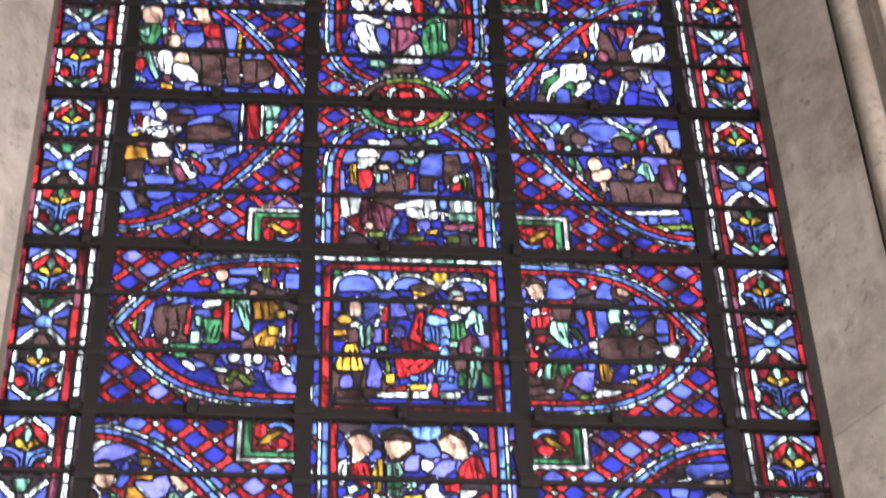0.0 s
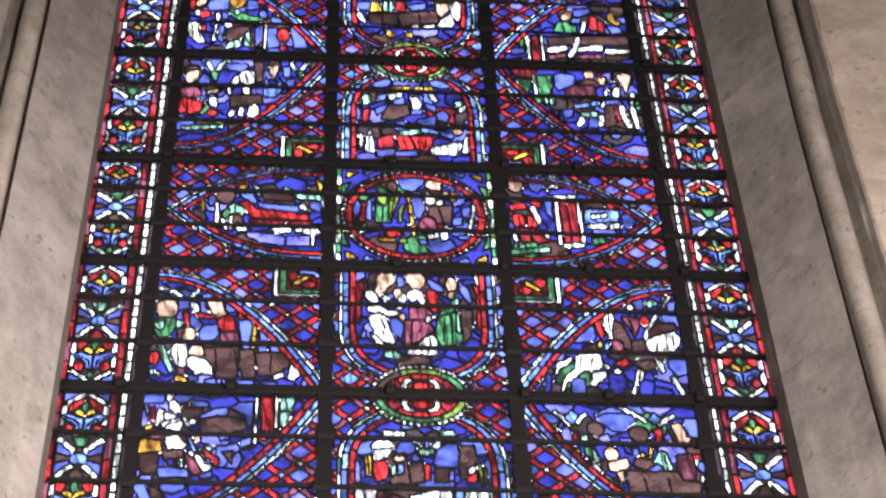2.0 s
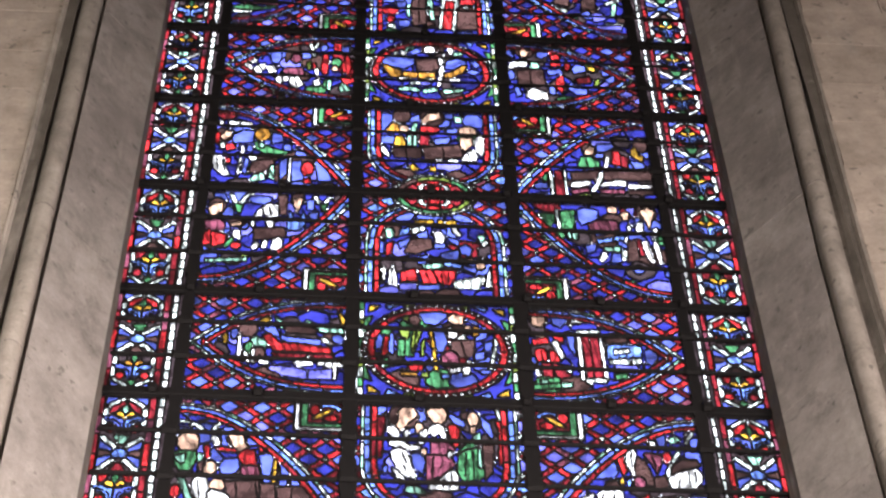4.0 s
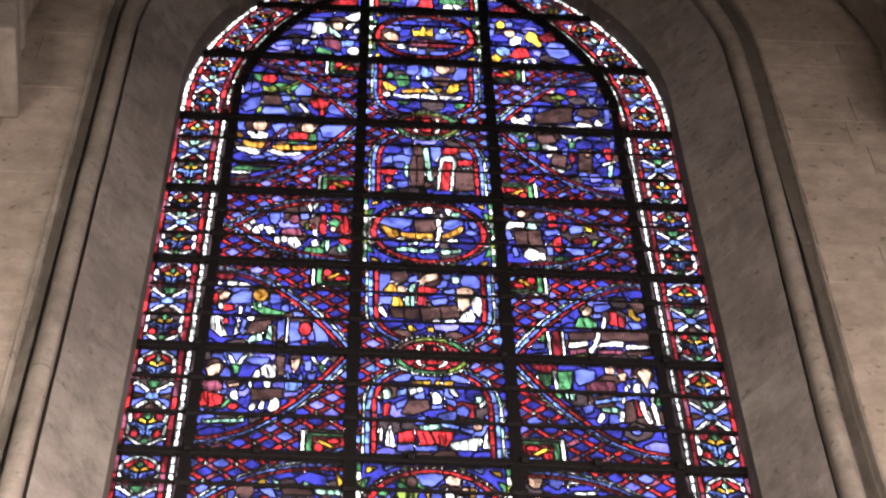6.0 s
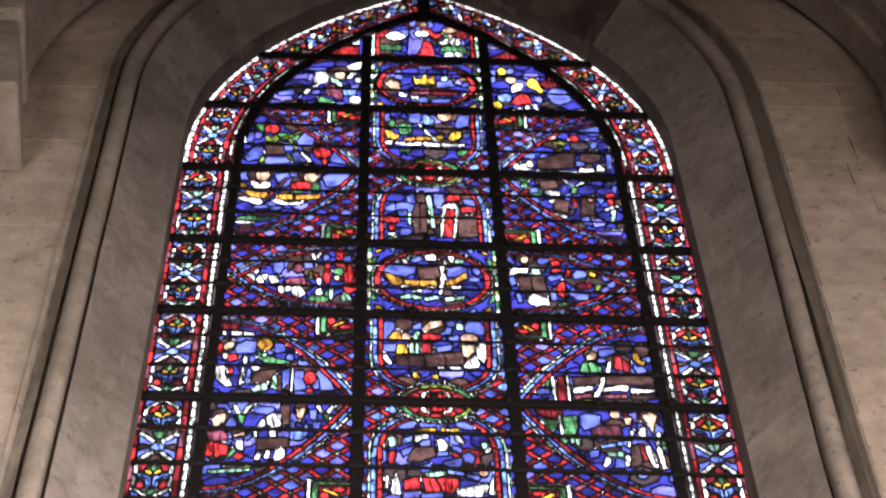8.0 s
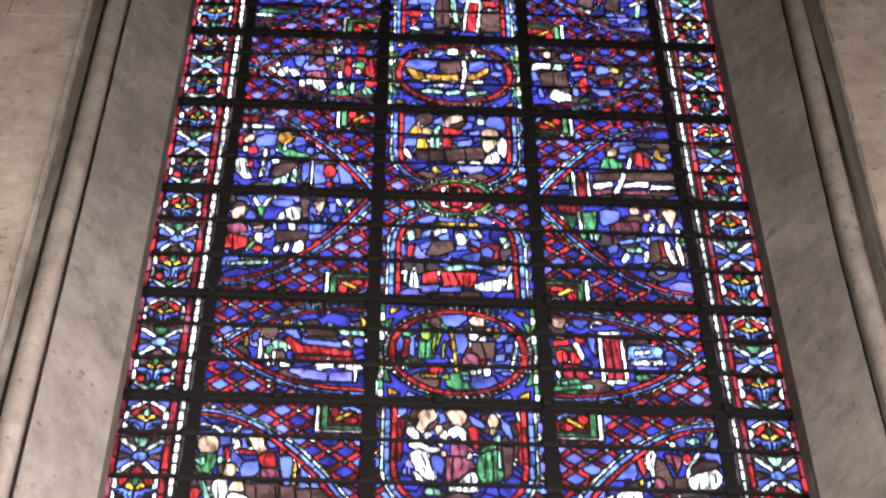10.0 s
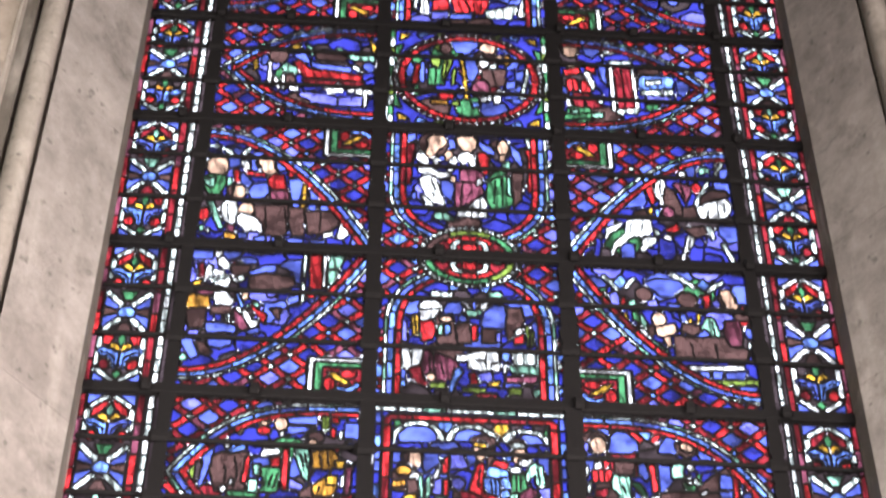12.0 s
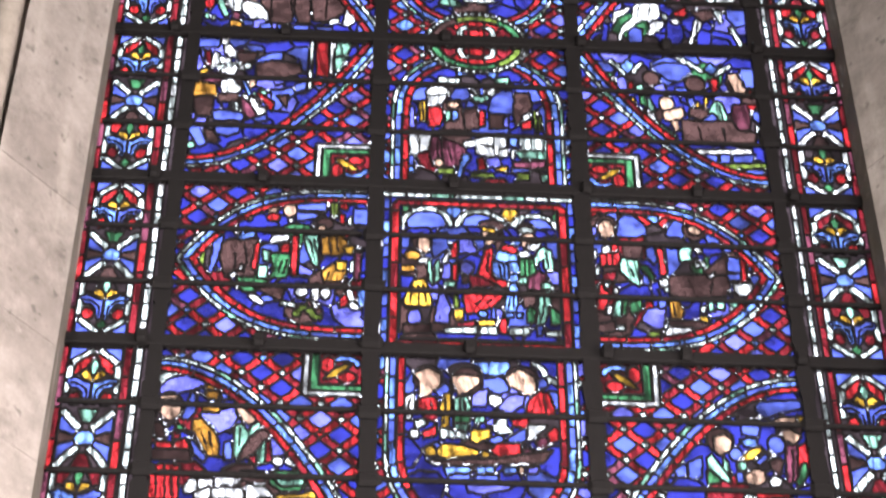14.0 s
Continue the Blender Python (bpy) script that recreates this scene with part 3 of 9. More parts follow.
def boat(P, x0, x1, z, h, hull="y", sea="G"):
    w = x1 - x0
    for k, c in enumerate((sea, "w", "B")):
        zz = z + k * h * .13
        P.strip([(x0 - .02 + w * 1.05 * t, zz + .012 * math.sin(t * 9 + k)) for t in np.linspace(0, 1, 16)], h * .11, (c, c, "g"), w / 3)
    za = z + h * .42
    for k, (a, b) in enumerate(((0, .35), (.35, .68), (.68, 1))):
        lo = [za + h * .22 * abs(2 * t - 1) ** 2.5 for t in (a, b)]
        P.poly([(x0 + w * a, lo[0]), (x0 + w * b, lo[1]), (x0 + w * b, lo[1] + h * .3), (x0 + w * a, lo[0] + h * .3)], hull if k != 1 else "a", True)


def horse(P, x, z, w, colour="w"):
    T = lambda u, v: (x + u * w, z + v * w)
    for a, b in ((.02, -.08), (.14, .12), (.3, .42), (.58, .5), (.7, .68), (.82, 1.0)):
        P.poly([T(a, .36), T(a + .12, .36), T(b + .14, .18), T(b + .07, .0), T(b - .01, .0), T(b + .04, .18)], colour, True, .005)
    P.poly([T(-.02, .5), T(.1, .62), T(.38, .6), T(.42, .4), T(.3, .3), T(.06, .3)], colour, True, .006)
    P.poly([T(.40, .6), T(.74, .62), T(.76, .34), T(.42, .32)], "n", True, .006)
    P.poly([T(.74, .60), T(.8, .84), T(.92, .92), T(1.1, .84), T(1.14, .68), T(1.0, .66), T(.9, .42), T(.76, .34)], colour, True, .006)
    P.poly([T(-.04, .5), T(-.1, .3), T(-.04, .2), T(.0, .45)], colour, True, .004)


def background(P, rng, n=9, cols="bbbbbvdnBR"):
    """Dark blue ground broken into rounded pieces of brighter blue, with a few scraps of other glass."""
    P.fill("d")
    step = 0.113
    for k in range(int(P.h / step) + 2):
        for i in range(int(P.w / step) + 2):
            cx, cz = (i + .5 * (k % 2)) * step + rng.uniform(-.02, .02), k * step + rng.uniform(-.02, .02)
            r = rng.uniform(.044, .07)
            P.poly([(cx + r * rng.uniform(.75, 1.15) * math.cos(q), cz + r * rng.uniform(.75, 1.15) * math.sin(q)) for q in np.arange(7) * math.tau / 7],
                   rng.choice("dddbdkdv" if rng.random() < .72 else "nnRkgnkk"), True, 0.006)


LINE = 0.0045      # half a lead came


def piece(P, c, *corners):
    """One cut piece of glass."""
    P.poly(corners, c, lead=LINE)


def ribbon(P, width, c, *line):
    """A narrow band of glass, in short lengths along a line."""
    P.strip([(u * P.w, v * P.h) for u, v in line], width, c, 0.075)


def hull(P, u0, u1, v, h, c):
    """A boat with pointed, rising ends, in three planked pieces."""
    ts = np.linspace(0, 1, 13)
    top = [(u0 + (u1 - u0) * t, v + h * (.52 + .48 * abs(2 * t - 1) ** 2.2)) for t in ts]
    low = [(u0 + (u1 - u0) * (.5 + (t - .5) * .9), v + h * .8 * abs(2 * t - 1) ** 2.6) for t in ts]
    P.poly(top + low[::-1], c)
    for t in (.34, .67):
        P.cut((u0 + (u1 - u0) * t, v), (u0 + (u1 - u0) * t, v + h * .6))
    P.cut(*[(u0 + (u1 - u0) * t, v + h * (.3 + .5 * abs(2 * t - 1) ** 2.4)) for t in ts[2:-2]], thick=0.0)


# edges of the three lights
PX = 0.887        # outer edge of the side panels
PI = 0.331        # inner edge of the side panels
PC = 0.286        # half width of the middle panels
BAR = 0.021       # half height of an iron cross bar


def band(P, curve, way, widths=(0.013, 0.018, 0.02), cols=(("w", "w", "w", "G"), ("B", "b", "B"), ("r", "r", "R")), lengths=(0.055, 0.085, 0.1)):
    """White, blue and ruby strips side by side along a curve; way: which side the ruby lies on."""
    p = np.array(curve, float)
    d = np.gradient(p, axis=0)
    d /= np.hypot(d[:, 0], d[:, 1])[:, None] + 1e-9
    n = np.stack([-d[:, 1], d[:, 0]], 1) * way
    at = 0.0
    for w, c, l in zip(widths, cols, lengths):
        P.strip(p + n * (at + w / 2), w - 0.003, c, l)
        at += w + 0.003


def bracket(P, side, top):
    """The green and white angle with a leaf in the corner next to the middle light."""
    s = 0.145
    x1 = P.w if side < 0 else 0.0
    inn = -1 if side < 0 else 1          # from the corner into the panel
    z1 = P.h if top else 0.0
    up = -1 if top else 1
    q = lambda a, b: (x1 + inn * a, z1 + up * b)
    P.poly([q(0, 0), q(s * 1.12, 0), q(s * 1.12, s * 1.12), q(0, s * 1.12)], "k", True)
    P.poly([q(0, s * 1.02), q(s * 1.02, s * 1.02), q(s * 1.02, 0), q(s * 1.1, 0), q(s * 1.1, s * 1.1), q(0, s * 1.1)], "W", True, .003)
    P.poly([q(0, s * .84), q(s * .84, s * .84), q(s * .84, 0), q(s * .97, 0), q(s * .97, s * .97), q(0, s * .97)], "g", True)
    P.poly([q(0, 0), q(s * .8, 0), q(s * .8, s * .8), q(0, s * .8)], "R", True)
    P.oval(*q(s * .28, s * .62), s * .17, s * .13, "r", True), P.oval(*q(s * .66, s * .3), s * .12, s * .2, "r", True)
    P.poly([q(s * .72, s * .68), q(s * .52, s * .62), q(s * .22, s * .3), q(s * .36, s * .3), q(s * .56, s * .44)], "y", True)
    P.strip([q(s * .06, s * .34), q(s * .14, s * .16), q(s * .34, s * .1), q(s * .5, s * .18)], .016, "B", .12)


def side_panel(kind, side, z0, z1, clip, rng):
    """kind U: the curve falls from the outer top towards the middle; A: its mirror below; O: a point towards the border."""
    x0, x1 = (-PX, -PI) if side < 0 else (PI, PX)
    P = Plan(x0, x1, z0, z1, clip)
    flip = (lambda x: x) if side < 0 else (lambda x: P.w - x)
    P.lattice(0.112, rng)
    if kind == "O":
        b, tipx, full = P.h * 0.494, 0.004, 3.6 if z0 < 6.9 else 2.7
        cz = P.h / 2
        rise = lambda u: b * (1 - (1 - u) ** full)
        curve = [(flip(tipx + P.w * 1.02 * abs(t) ** 1.5), cz + math.copysign(rise(abs(t) ** 1.5), t)) for t in np.linspace(-1, 1, 41)]
        half = lambda X: rise(np.clip(((X if side < 0 else P.w - X) - tipx) / (P.w * 1.02), 0, 1))
        shape = lambda X, Z: np.where((X if side < 0 else P.w - X) < tipx, 1.0, np.abs(Z - cz) - half(X))
        way = -1 if side < 0 else 1
    else:
        a, b = P.w * 1.07, P.h * 0.955
        zc = 0.0 if kind == "U" else P.h
        sg = 1 if kind == "U" else -1
        curve = [(flip(a * t), zc + sg * b * (1 - t * t)) for t in np.linspace(0, 1, 40)]
        shape = lambda X, Z: ((X if side < 0 else P.w - X) / a) ** 2 + sg * (Z - zc) / b - 1
        way = (-1 if side < 0 else 1) * sg
        bracket(P, side, kind == "U")
    P.only(shape)
    background(P, rng)
    return P, curve, way, shape


def middle_panel(kind, z0, z1, clip, rng):
    P = Plan(-PC, PC, z0, z1, clip)
    w, h, cx = P.w, P.h, P.w / 2
    if kind == "O":
        P.fill("d")
        for sx in (0, 1):
            for sz in (0, 1):
                x, z = sx * w, sz * h
                q = lambda u, v: (x + (1 - 2 * sx) * u, z + (1 - 2 * sz) * v)
                P.poly([q(.04, .03), q(.08, .03), q(.055, .06), q(.038, .07)], "y", True)
                P.poly([q(.10, .022), q(.15, .02), q(.11, .05)], "B", True), P.poly([q(.16, .018), q(.21, .018), q(.18, .035)], "o", True)
                P.poly([q(.015, .12), q(.05, .10), q(.02, .22)], "g", True)
        for xx in (.012, w - .012):
            P.strip([(xx, 0), (xx, h)], .016, ("w", "g", "w", "o"), .06)
        rx, rz = w * .47, h * .475
        P.oval(cx, h / 2, rx, rz, "R", True)
        n = 60
        for k in range(n):
            t = k * math.tau / n
            P.oval(cx + (rx - .008) * math.cos(t), h / 2 + (rz - .008) * math.sin(t), .0082, .0082, "W", True, lead=0.002)
        P.strip([(cx + (rx - .03) * math.cos(t), h / 2 + (rz - .03) * math.sin(t)) for t in np.linspace(0, math.tau, 70)], .022, ("r", "R", "r"), .12)
        P.only(lambda X, Z: np.hypot((X - cx) / (rx - .045), (Z - h / 2) / (rz - .045)) - 1)
        background(P, rng, 4)
        return P, None, 0, None
    if kind == "S":
        P.fill("d")
        P.strip([(.0, h - .014), (w, h - .014)], .018, ("w", "w", "G"), .07)
        for xx in (.012, w - .012):
            P.strip([(xx, 0), (xx, h - .03)], .018, ("b", "B", "d", "b"), .05)
        P.strip([(.038, .0), (.038, h - .05), (w - .038, h - .05), (w - .038, 0)], .022, ("r", "r", "R"), .11)
        P.strip([(.05, .012), (w - .05, .012)], .02, ("R", "r"), .12)
        P.only(lambda X, Z: np.maximum(np.abs(X - cx) - (cx - .055), np.abs(Z - h / 2 + .018) - (h / 2 - .045)))
        background(P, rng, 4)
        return P, None, 0, None
    sg = 1 if kind == "A" else -1          # A: round head, U: round foot
    P.lattice(0.112, rng, "bB")
    r = w * .47
    mid = h * (.47 if kind == "A" else .53)
    lift = (h - .03 - mid) if kind == "A" else (mid - .03)
    curve = [(cx - r, 0 if kind == "A" else h)] + [(cx - r * math.cos(t), mid + sg * lift * math.sin(t) ** .8) for t in np.linspace(0, math.pi, 40)] + [(cx + r, 0 if kind == "A" else h)]

    def shape(X, Z):
        u = np.clip(1 - np.abs((X - cx) / r) ** 2.4, 0, 1) ** .5 * lift
        return np.where(np.abs(X - cx) > r, 1.0, sg * (Z - mid) - u)

    P.only(shape)
    background(P, rng, 5)
    return P, curve, -sg, shape


def roundel(P, z, rng):
    """The beaded round on the iron bar; z is the bar's height inside the panel."""
    P.only()
    cx = P.w / 2
    rx, rz = .168, .158
    P.oval(cx, z, rx, rz, "k", True)
    for k in range(44):
        t = (k + .5) * math.tau / 44
        P.oval(cx + (rx - .009) * math.cos(t), z + (rz - .009) * math.sin(t), .0082, .0088, "w", True, lead=0.002)
    P.strip([(cx + (rx - .031) * math.cos(t), z + (rz - .031) * math.sin(t)) for t in np.linspace(0, math.tau, 60)], .022, ("g", "o", "n", "g"), .14)
    P.oval(cx, z, rx - .046, rz - .046, "R", True)
    for up in (-1, 1):
        P.strip([(cx + .105 * math.sin(t), z + up * .098 * math.cos(t)) for t in np.linspace(-.75, .75, 14)], .024, "r", .06)
        P.poly([(cx - .026, z + up * .012), (cx, z + up * .03), (cx + .026, z + up * .012), (cx + .02, z + up * .062), (cx, z + up * .07), (cx - .02, z + up * .062)], "r", True)
        for way in (-1, 1):
            P.strip([(cx + way * .034, z + up * .016), (cx + way * .058, z + up * .036), (cx + way * .052, z + up * .066), (cx + way * .026, z + up * .08)], .017, "w", .2)
            P.oval(cx + way * .088, z + up * .022, .012, .014, "G", True, lead=0.003)
    P.oval(cx, z, .014, .012, "w", True, lead=0.003)


# ---- what each panel shows, from the foot of the window upwards: left, middle, right
def a_left(P):
    piece(P, "v", (.002, .771), (.052, .834), (.132, .854), (.247, .847), (.245, .813), (.171, .777), (.091, .757), (.02, .749))
    ribbon(P, .02, "w", (-.017, .804), (.01, .838), (.09, .864)); piece(P, "b", (.168, .76), (.189, .755), (.193, .661), (.161, .616), (.13, .626), (.154, .693))
    piece(P, "b", (.298, .798), (.372, .784), (.376, .734), (.325, .732))
    piece(P, "v", (.215, .646), (.325, .672), (.374, .69), (.409, .647), (.373, .58), (.32, .552), (.269, .609))
    piece(P, "b", (.176, .525), (.203, .499), (.266, .427), (.258, .4), (.215, .436)); piece(P, "b", (.354, .504), (.384, .511), (.387, .42), (.357, .414))
    piece(P, "b", (.531, .651), (.573, .642), (.588, .566), (.568, .566)); piece(P, "v", (.57, .533), (.631, .535), (.716, .463), (.586, .443))
    P.oval(-.007, .635, 0.012, 0.022, "b", lead=LINE); P.oval(.066, .695, 0.059, 0.062, "n", lead=LINE)
    piece(P, "f", (.016, .738), (.092, .746), (.099, .726), (.023, .721)); P.oval(.075, .666, 0.047, 0.051, "f", lead=LINE)
    piece(P, "W", (.029, .612), (.058, .58), (.074, .527), (.06, .521)); piece(P, "n", (0, .6), (.042, .59), (.065, .516), (.015, .514))
    piece(P, "r", (-.011, .518), (.02, .514), (.012, .492), (-.013, .497)); piece(P, "r", (.017, .498), (.088, .495), (.112, .459), (.031, .461))
    piece(P, "r", (.103, .49), (.161, .519), (.188, .451), (.131, .465)); piece(P, "R", (.097, .549), (.128, .545), (.131, .518), (.101, .512))
    piece(P, "g", (.107, .598), (.145, .578), (.142, .556), (.115, .571)); piece(P, "n", (.001, .46), (.182, .456), (.198, .403), (.007, .407))
    piece(P, "r", (.006, .376), (.07, .383), (.093, .213), (.019, .21)); piece(P, "r", (.08, .383), (.14, .38), (.152, .215), (.096, .213))
    P.cut((.037, .366), (.048, .221), thick=0.0); P.cut((.106, .369), (.124, .224), thick=0.0); piece(P, "a", (.238, .774), (.3, .776), (.304, .737), (.242, .735))
    piece(P, "a", (.229, .707), (.317, .704), (.31, .66), (.233, .665)); P.oval(.267, .795, 0.039, 0.013, "a", lead=LINE)
    piece(P, "a", (.189, .617), (.227, .624), (.3, .551), (.326, .482), (.325, .434), (.275, .438), (.227, .511), (.186, .574))
    P.cut((.206, .575), (.251, .582), thick=0.0); P.cut((.232, .565), (.273, .459), thick=0.0); P.cut((.268, .566), (.299, .449), thick=0.0)
    P.oval(.437, .742, 0.047, 0.024, "G", lead=LINE); P.oval(.452, .676, 0.055, 0.057, "n", lead=LINE)
    piece(P, "f", (.395, .685), (.444, .714), (.498, .689), (.492, .628), (.463, .6), (.431, .621))
    piece(P, "G", (.398, .592), (.427, .604), (.456, .562), (.484, .595), (.518, .618), (.515, .591), (.459, .519), (.416, .432), (.394, .431))
    P.cut((.424, .582), (.422, .485), thick=0.0); piece(P, "n", (.478, .541), (.546, .587), (.564, .544), (.485, .445), (.418, .411), (.443, .475))
    piece(P, "G", (.505, .456), (.545, .522), (.548, .405), (.518, .404)); P.oval(.613, .417, 0.022, 0.023, "W", lead=LINE)
    P.oval(.673, .42, 0.024, 0.023, "W", lead=LINE); P.oval(.72, .421, 0.020, 0.021, "W", lead=LINE)
    piece(P, "g", (.571, .363), (.781, .371), (.774, .318), (.717, .27), (.638, .267), (.586, .301))
    piece(P, "G", (.593, .333), (.654, .319), (.753, .338), (.735, .301), (.646, .291))
    piece(P, "W", (.176, .267), (.206, .315), (.306, .313), (.309, .282), (.233, .248), (.184, .241)); P.cut((.237, .31), (.247, .254), thick=0.0)
    piece(P, "W", (.32, .324), (.424, .327), (.437, .296), (.328, .287)); piece(P, "W", (.228, .243), (.299, .276), (.309, .22), (.236, .217))
    piece(P, "W", (.31, .271), (.453, .276), (.462, .225), (.314, .22)); piece(P, "W", (.472, .292), (.557, .285), (.6, .24), (.477, .226))
    piece(P, "y", (.609, .245), (.738, .255), (.786, .272), (.886, .26), (.897, .239), (.61, .23))
    piece(P, "n", (.442, .359), (.551, .363), (.556, .3), (.445, .317))


def a_mid(P):
    piece(P, "B", (.466, .98), (.636, .986), (.634, .935), (.583, .91), (.491, .918))
    piece(P, "b", (.501, .885), (.583, .899), (.623, .878), (.632, .823), (.581, .81), (.51, .841))
    piece(P, "v", (.454, .783), (.48, .823), (.531, .83), (.519, .742), (.459, .739))
    piece(P, "v", (.569, .732), (.642, .807), (.707, .804), (.696, .754), (.639, .708))
    piece(P, "b", (.282, .81), (.318, .856), (.348, .84), (.338, .807), (.298, .783)); piece(P, "b", (.125, .838), (.17, .912), (.176, .817), (.131, .793))
    piece(P, "b", (.825, .83), (.881, .826), (.902, .734), (.886, .711), (.843, .764)); piece(P, "b", (.771, .889), (.822, .903), (.815, .852), (.775, .85))
    ribbon(P, .016, "w", (.749, .984), (.799, .952), (.813, .913)); ribbon(P, .016, "w", (.822, .903), (.877, .871), (.906, .839))
    P.oval(.242, .881, 0.067, 0.070, "n", lead=LINE)
    piece(P, "f", (.175, .906), (.236, .937), (.297, .911), (.303, .855), (.267, .815), (.237, .786), (.202, .791), (.206, .852))
    piece(P, "r", (.192, .768), (.267, .782), (.29, .766), (.288, .711), (.198, .714)); P.cut((.227, .764), (.233, .72), thick=0.0)
    P.cut((.257, .765), (.26, .719), thick=0.0); piece(P, "R", (.218, .698), (.288, .7), (.283, .657), (.228, .655))
    piece(P, "W", (.127, .744), (.141, .777), (.176, .801), (.177, .718), (.158, .652), (.143, .652)); P.cut((.155, .772), (.15, .674), thick=0.0)
    piece(P, "w", (.178, .653), (.228, .66), (.238, .634), (.189, .61)); piece(P, "W", (.164, .599), (.194, .6), (.194, .562), (.164, .561))
    piece(P, "r", (.214, .59), (.278, .624), (.278, .576), (.224, .564)); P.oval(.42, .921, 0.078, 0.047, "k", lead=LINE)
    P.oval(.43, .877, 0.075, 0.070, "n", lead=LINE); piece(P, "f", (.353, .896), (.409, .904), (.491, .901), (.49, .862), (.439, .816), (.389, .797), (.369, .847))
    piece(P, "y", (.303, .734), (.323, .795), (.35, .804), (.343, .627), (.308, .615)); P.cut((.328, .779), (.318, .637), thick=0.0)
    piece(P, "G", (.368, .78), (.429, .788), (.449, .728), (.428, .706), (.368, .714)); P.cut((.393, .775), (.393, .715), thick=0.0)
    P.cut((.419, .776), (.42, .716), thick=0.0); piece(P, "g", (.368, .687), (.438, .7), (.437, .609), (.368, .628))
    piece(P, "G", (.368, .644), (.433, .641), (.427, .603), (.368, .617)); piece(P, "G", (.468, .685), (.513, .696), (.508, .654), (.473, .647))
    piece(P, "w", (.298, .614), (.358, .606), (.378, .574), (.303, .561)); piece(P, "w", (.378, .601), (.417, .597), (.417, .56), (.378, .574))
    P.oval(.565, .774, 0.030, 0.031, "W", lead=LINE); piece(P, "y", (.447, .609), (.537, .617), (.537, .58), (.477, .546), (.452, .55))
    piece(P, "w", (.547, .618), (.588, .679), (.618, .674), (.618, .636), (.647, .605), (.577, .592))
    piece(P, "v", (.518, .654), (.563, .683), (.548, .645), (.523, .638)); P.oval(.695, .898, 0.078, 0.063, "n", lead=LINE)
    piece(P, "f", (.624, .906), (.686, .948), (.756, .906), (.764, .839), (.733, .804), (.673, .836), (.633, .862))
    piece(P, "r", (.71, .716), (.732, .782), (.784, .829), (.824, .819), (.851, .732), (.84, .699), (.739, .695)); P.cut((.763, .794), (.74, .717), thick=0.0)
    P.cut((.799, .807), (.81, .708), thick=0.0); piece(P, "r", (.638, .67), (.719, .683), (.718, .64), (.658, .638))
    piece(P, "W", (.723, .646), (.813, .649), (.725, .56), (.715, .565)); piece(P, "b", (.616, .567), (.707, .629), (.705, .565), (.626, .556))
    piece(P, "b", (.516, .553), (.577, .587), (.606, .572), (.576, .544)); piece(P, "r", (.806, .6), (.843, .639), (.867, .624), (.86, .57), (.814, .552))
    piece(P, "m", (.755, .566), (.806, .589), (.814, .547), (.764, .524))
    piece(P, "y", (.224, .505), (.259, .525), (.284, .497), (.318, .535), (.407, .527), (.481, .504), (.481, .483), (.377, .468), (.308, .466), (.279, .47), (.239, .469))
    P.cut((.274, .528), (.289, .471), thick=0.0); piece(P, "y", (.501, .504), (.53, .495), (.53, .463), (.497, .467))
    piece(P, "r", (.54, .506), (.576, .544), (.68, .548), (.683, .484), (.574, .475)); piece(P, "m", (.689, .527), (.793, .504), (.752, .481), (.693, .479))
    piece(P, "B", (.323, .414), (.446, .421), (.441, .392), (.328, .385)); piece(P, "B", (.47, .419), (.554, .427), (.548, .396), (.475, .39))
    piece(P, "B", (.598, .419), (.657, .426), (.653, .394), (.602, .391)); piece(P, "v", (.711, .422), (.765, .43), (.754, .398), (.715, .394))
    P.oval(.681, .411, 0.012, 0.017, "f", lead=LINE); piece(P, "b", (.338, .373), (.445, .382), (.44, .356), (.347, .348))
    piece(P, "b", (.465, .378), (.573, .381), (.567, .35), (.469, .347))
    piece(P, "v", (.421, .335), (.494, .348), (.65, .343), (.62, .311), (.493, .286), (.435, .294))
    piece(P, "n", (.24, .443), (.554, .464), (.833, .516), (.781, .451), (.574, .439), (.338, .43))


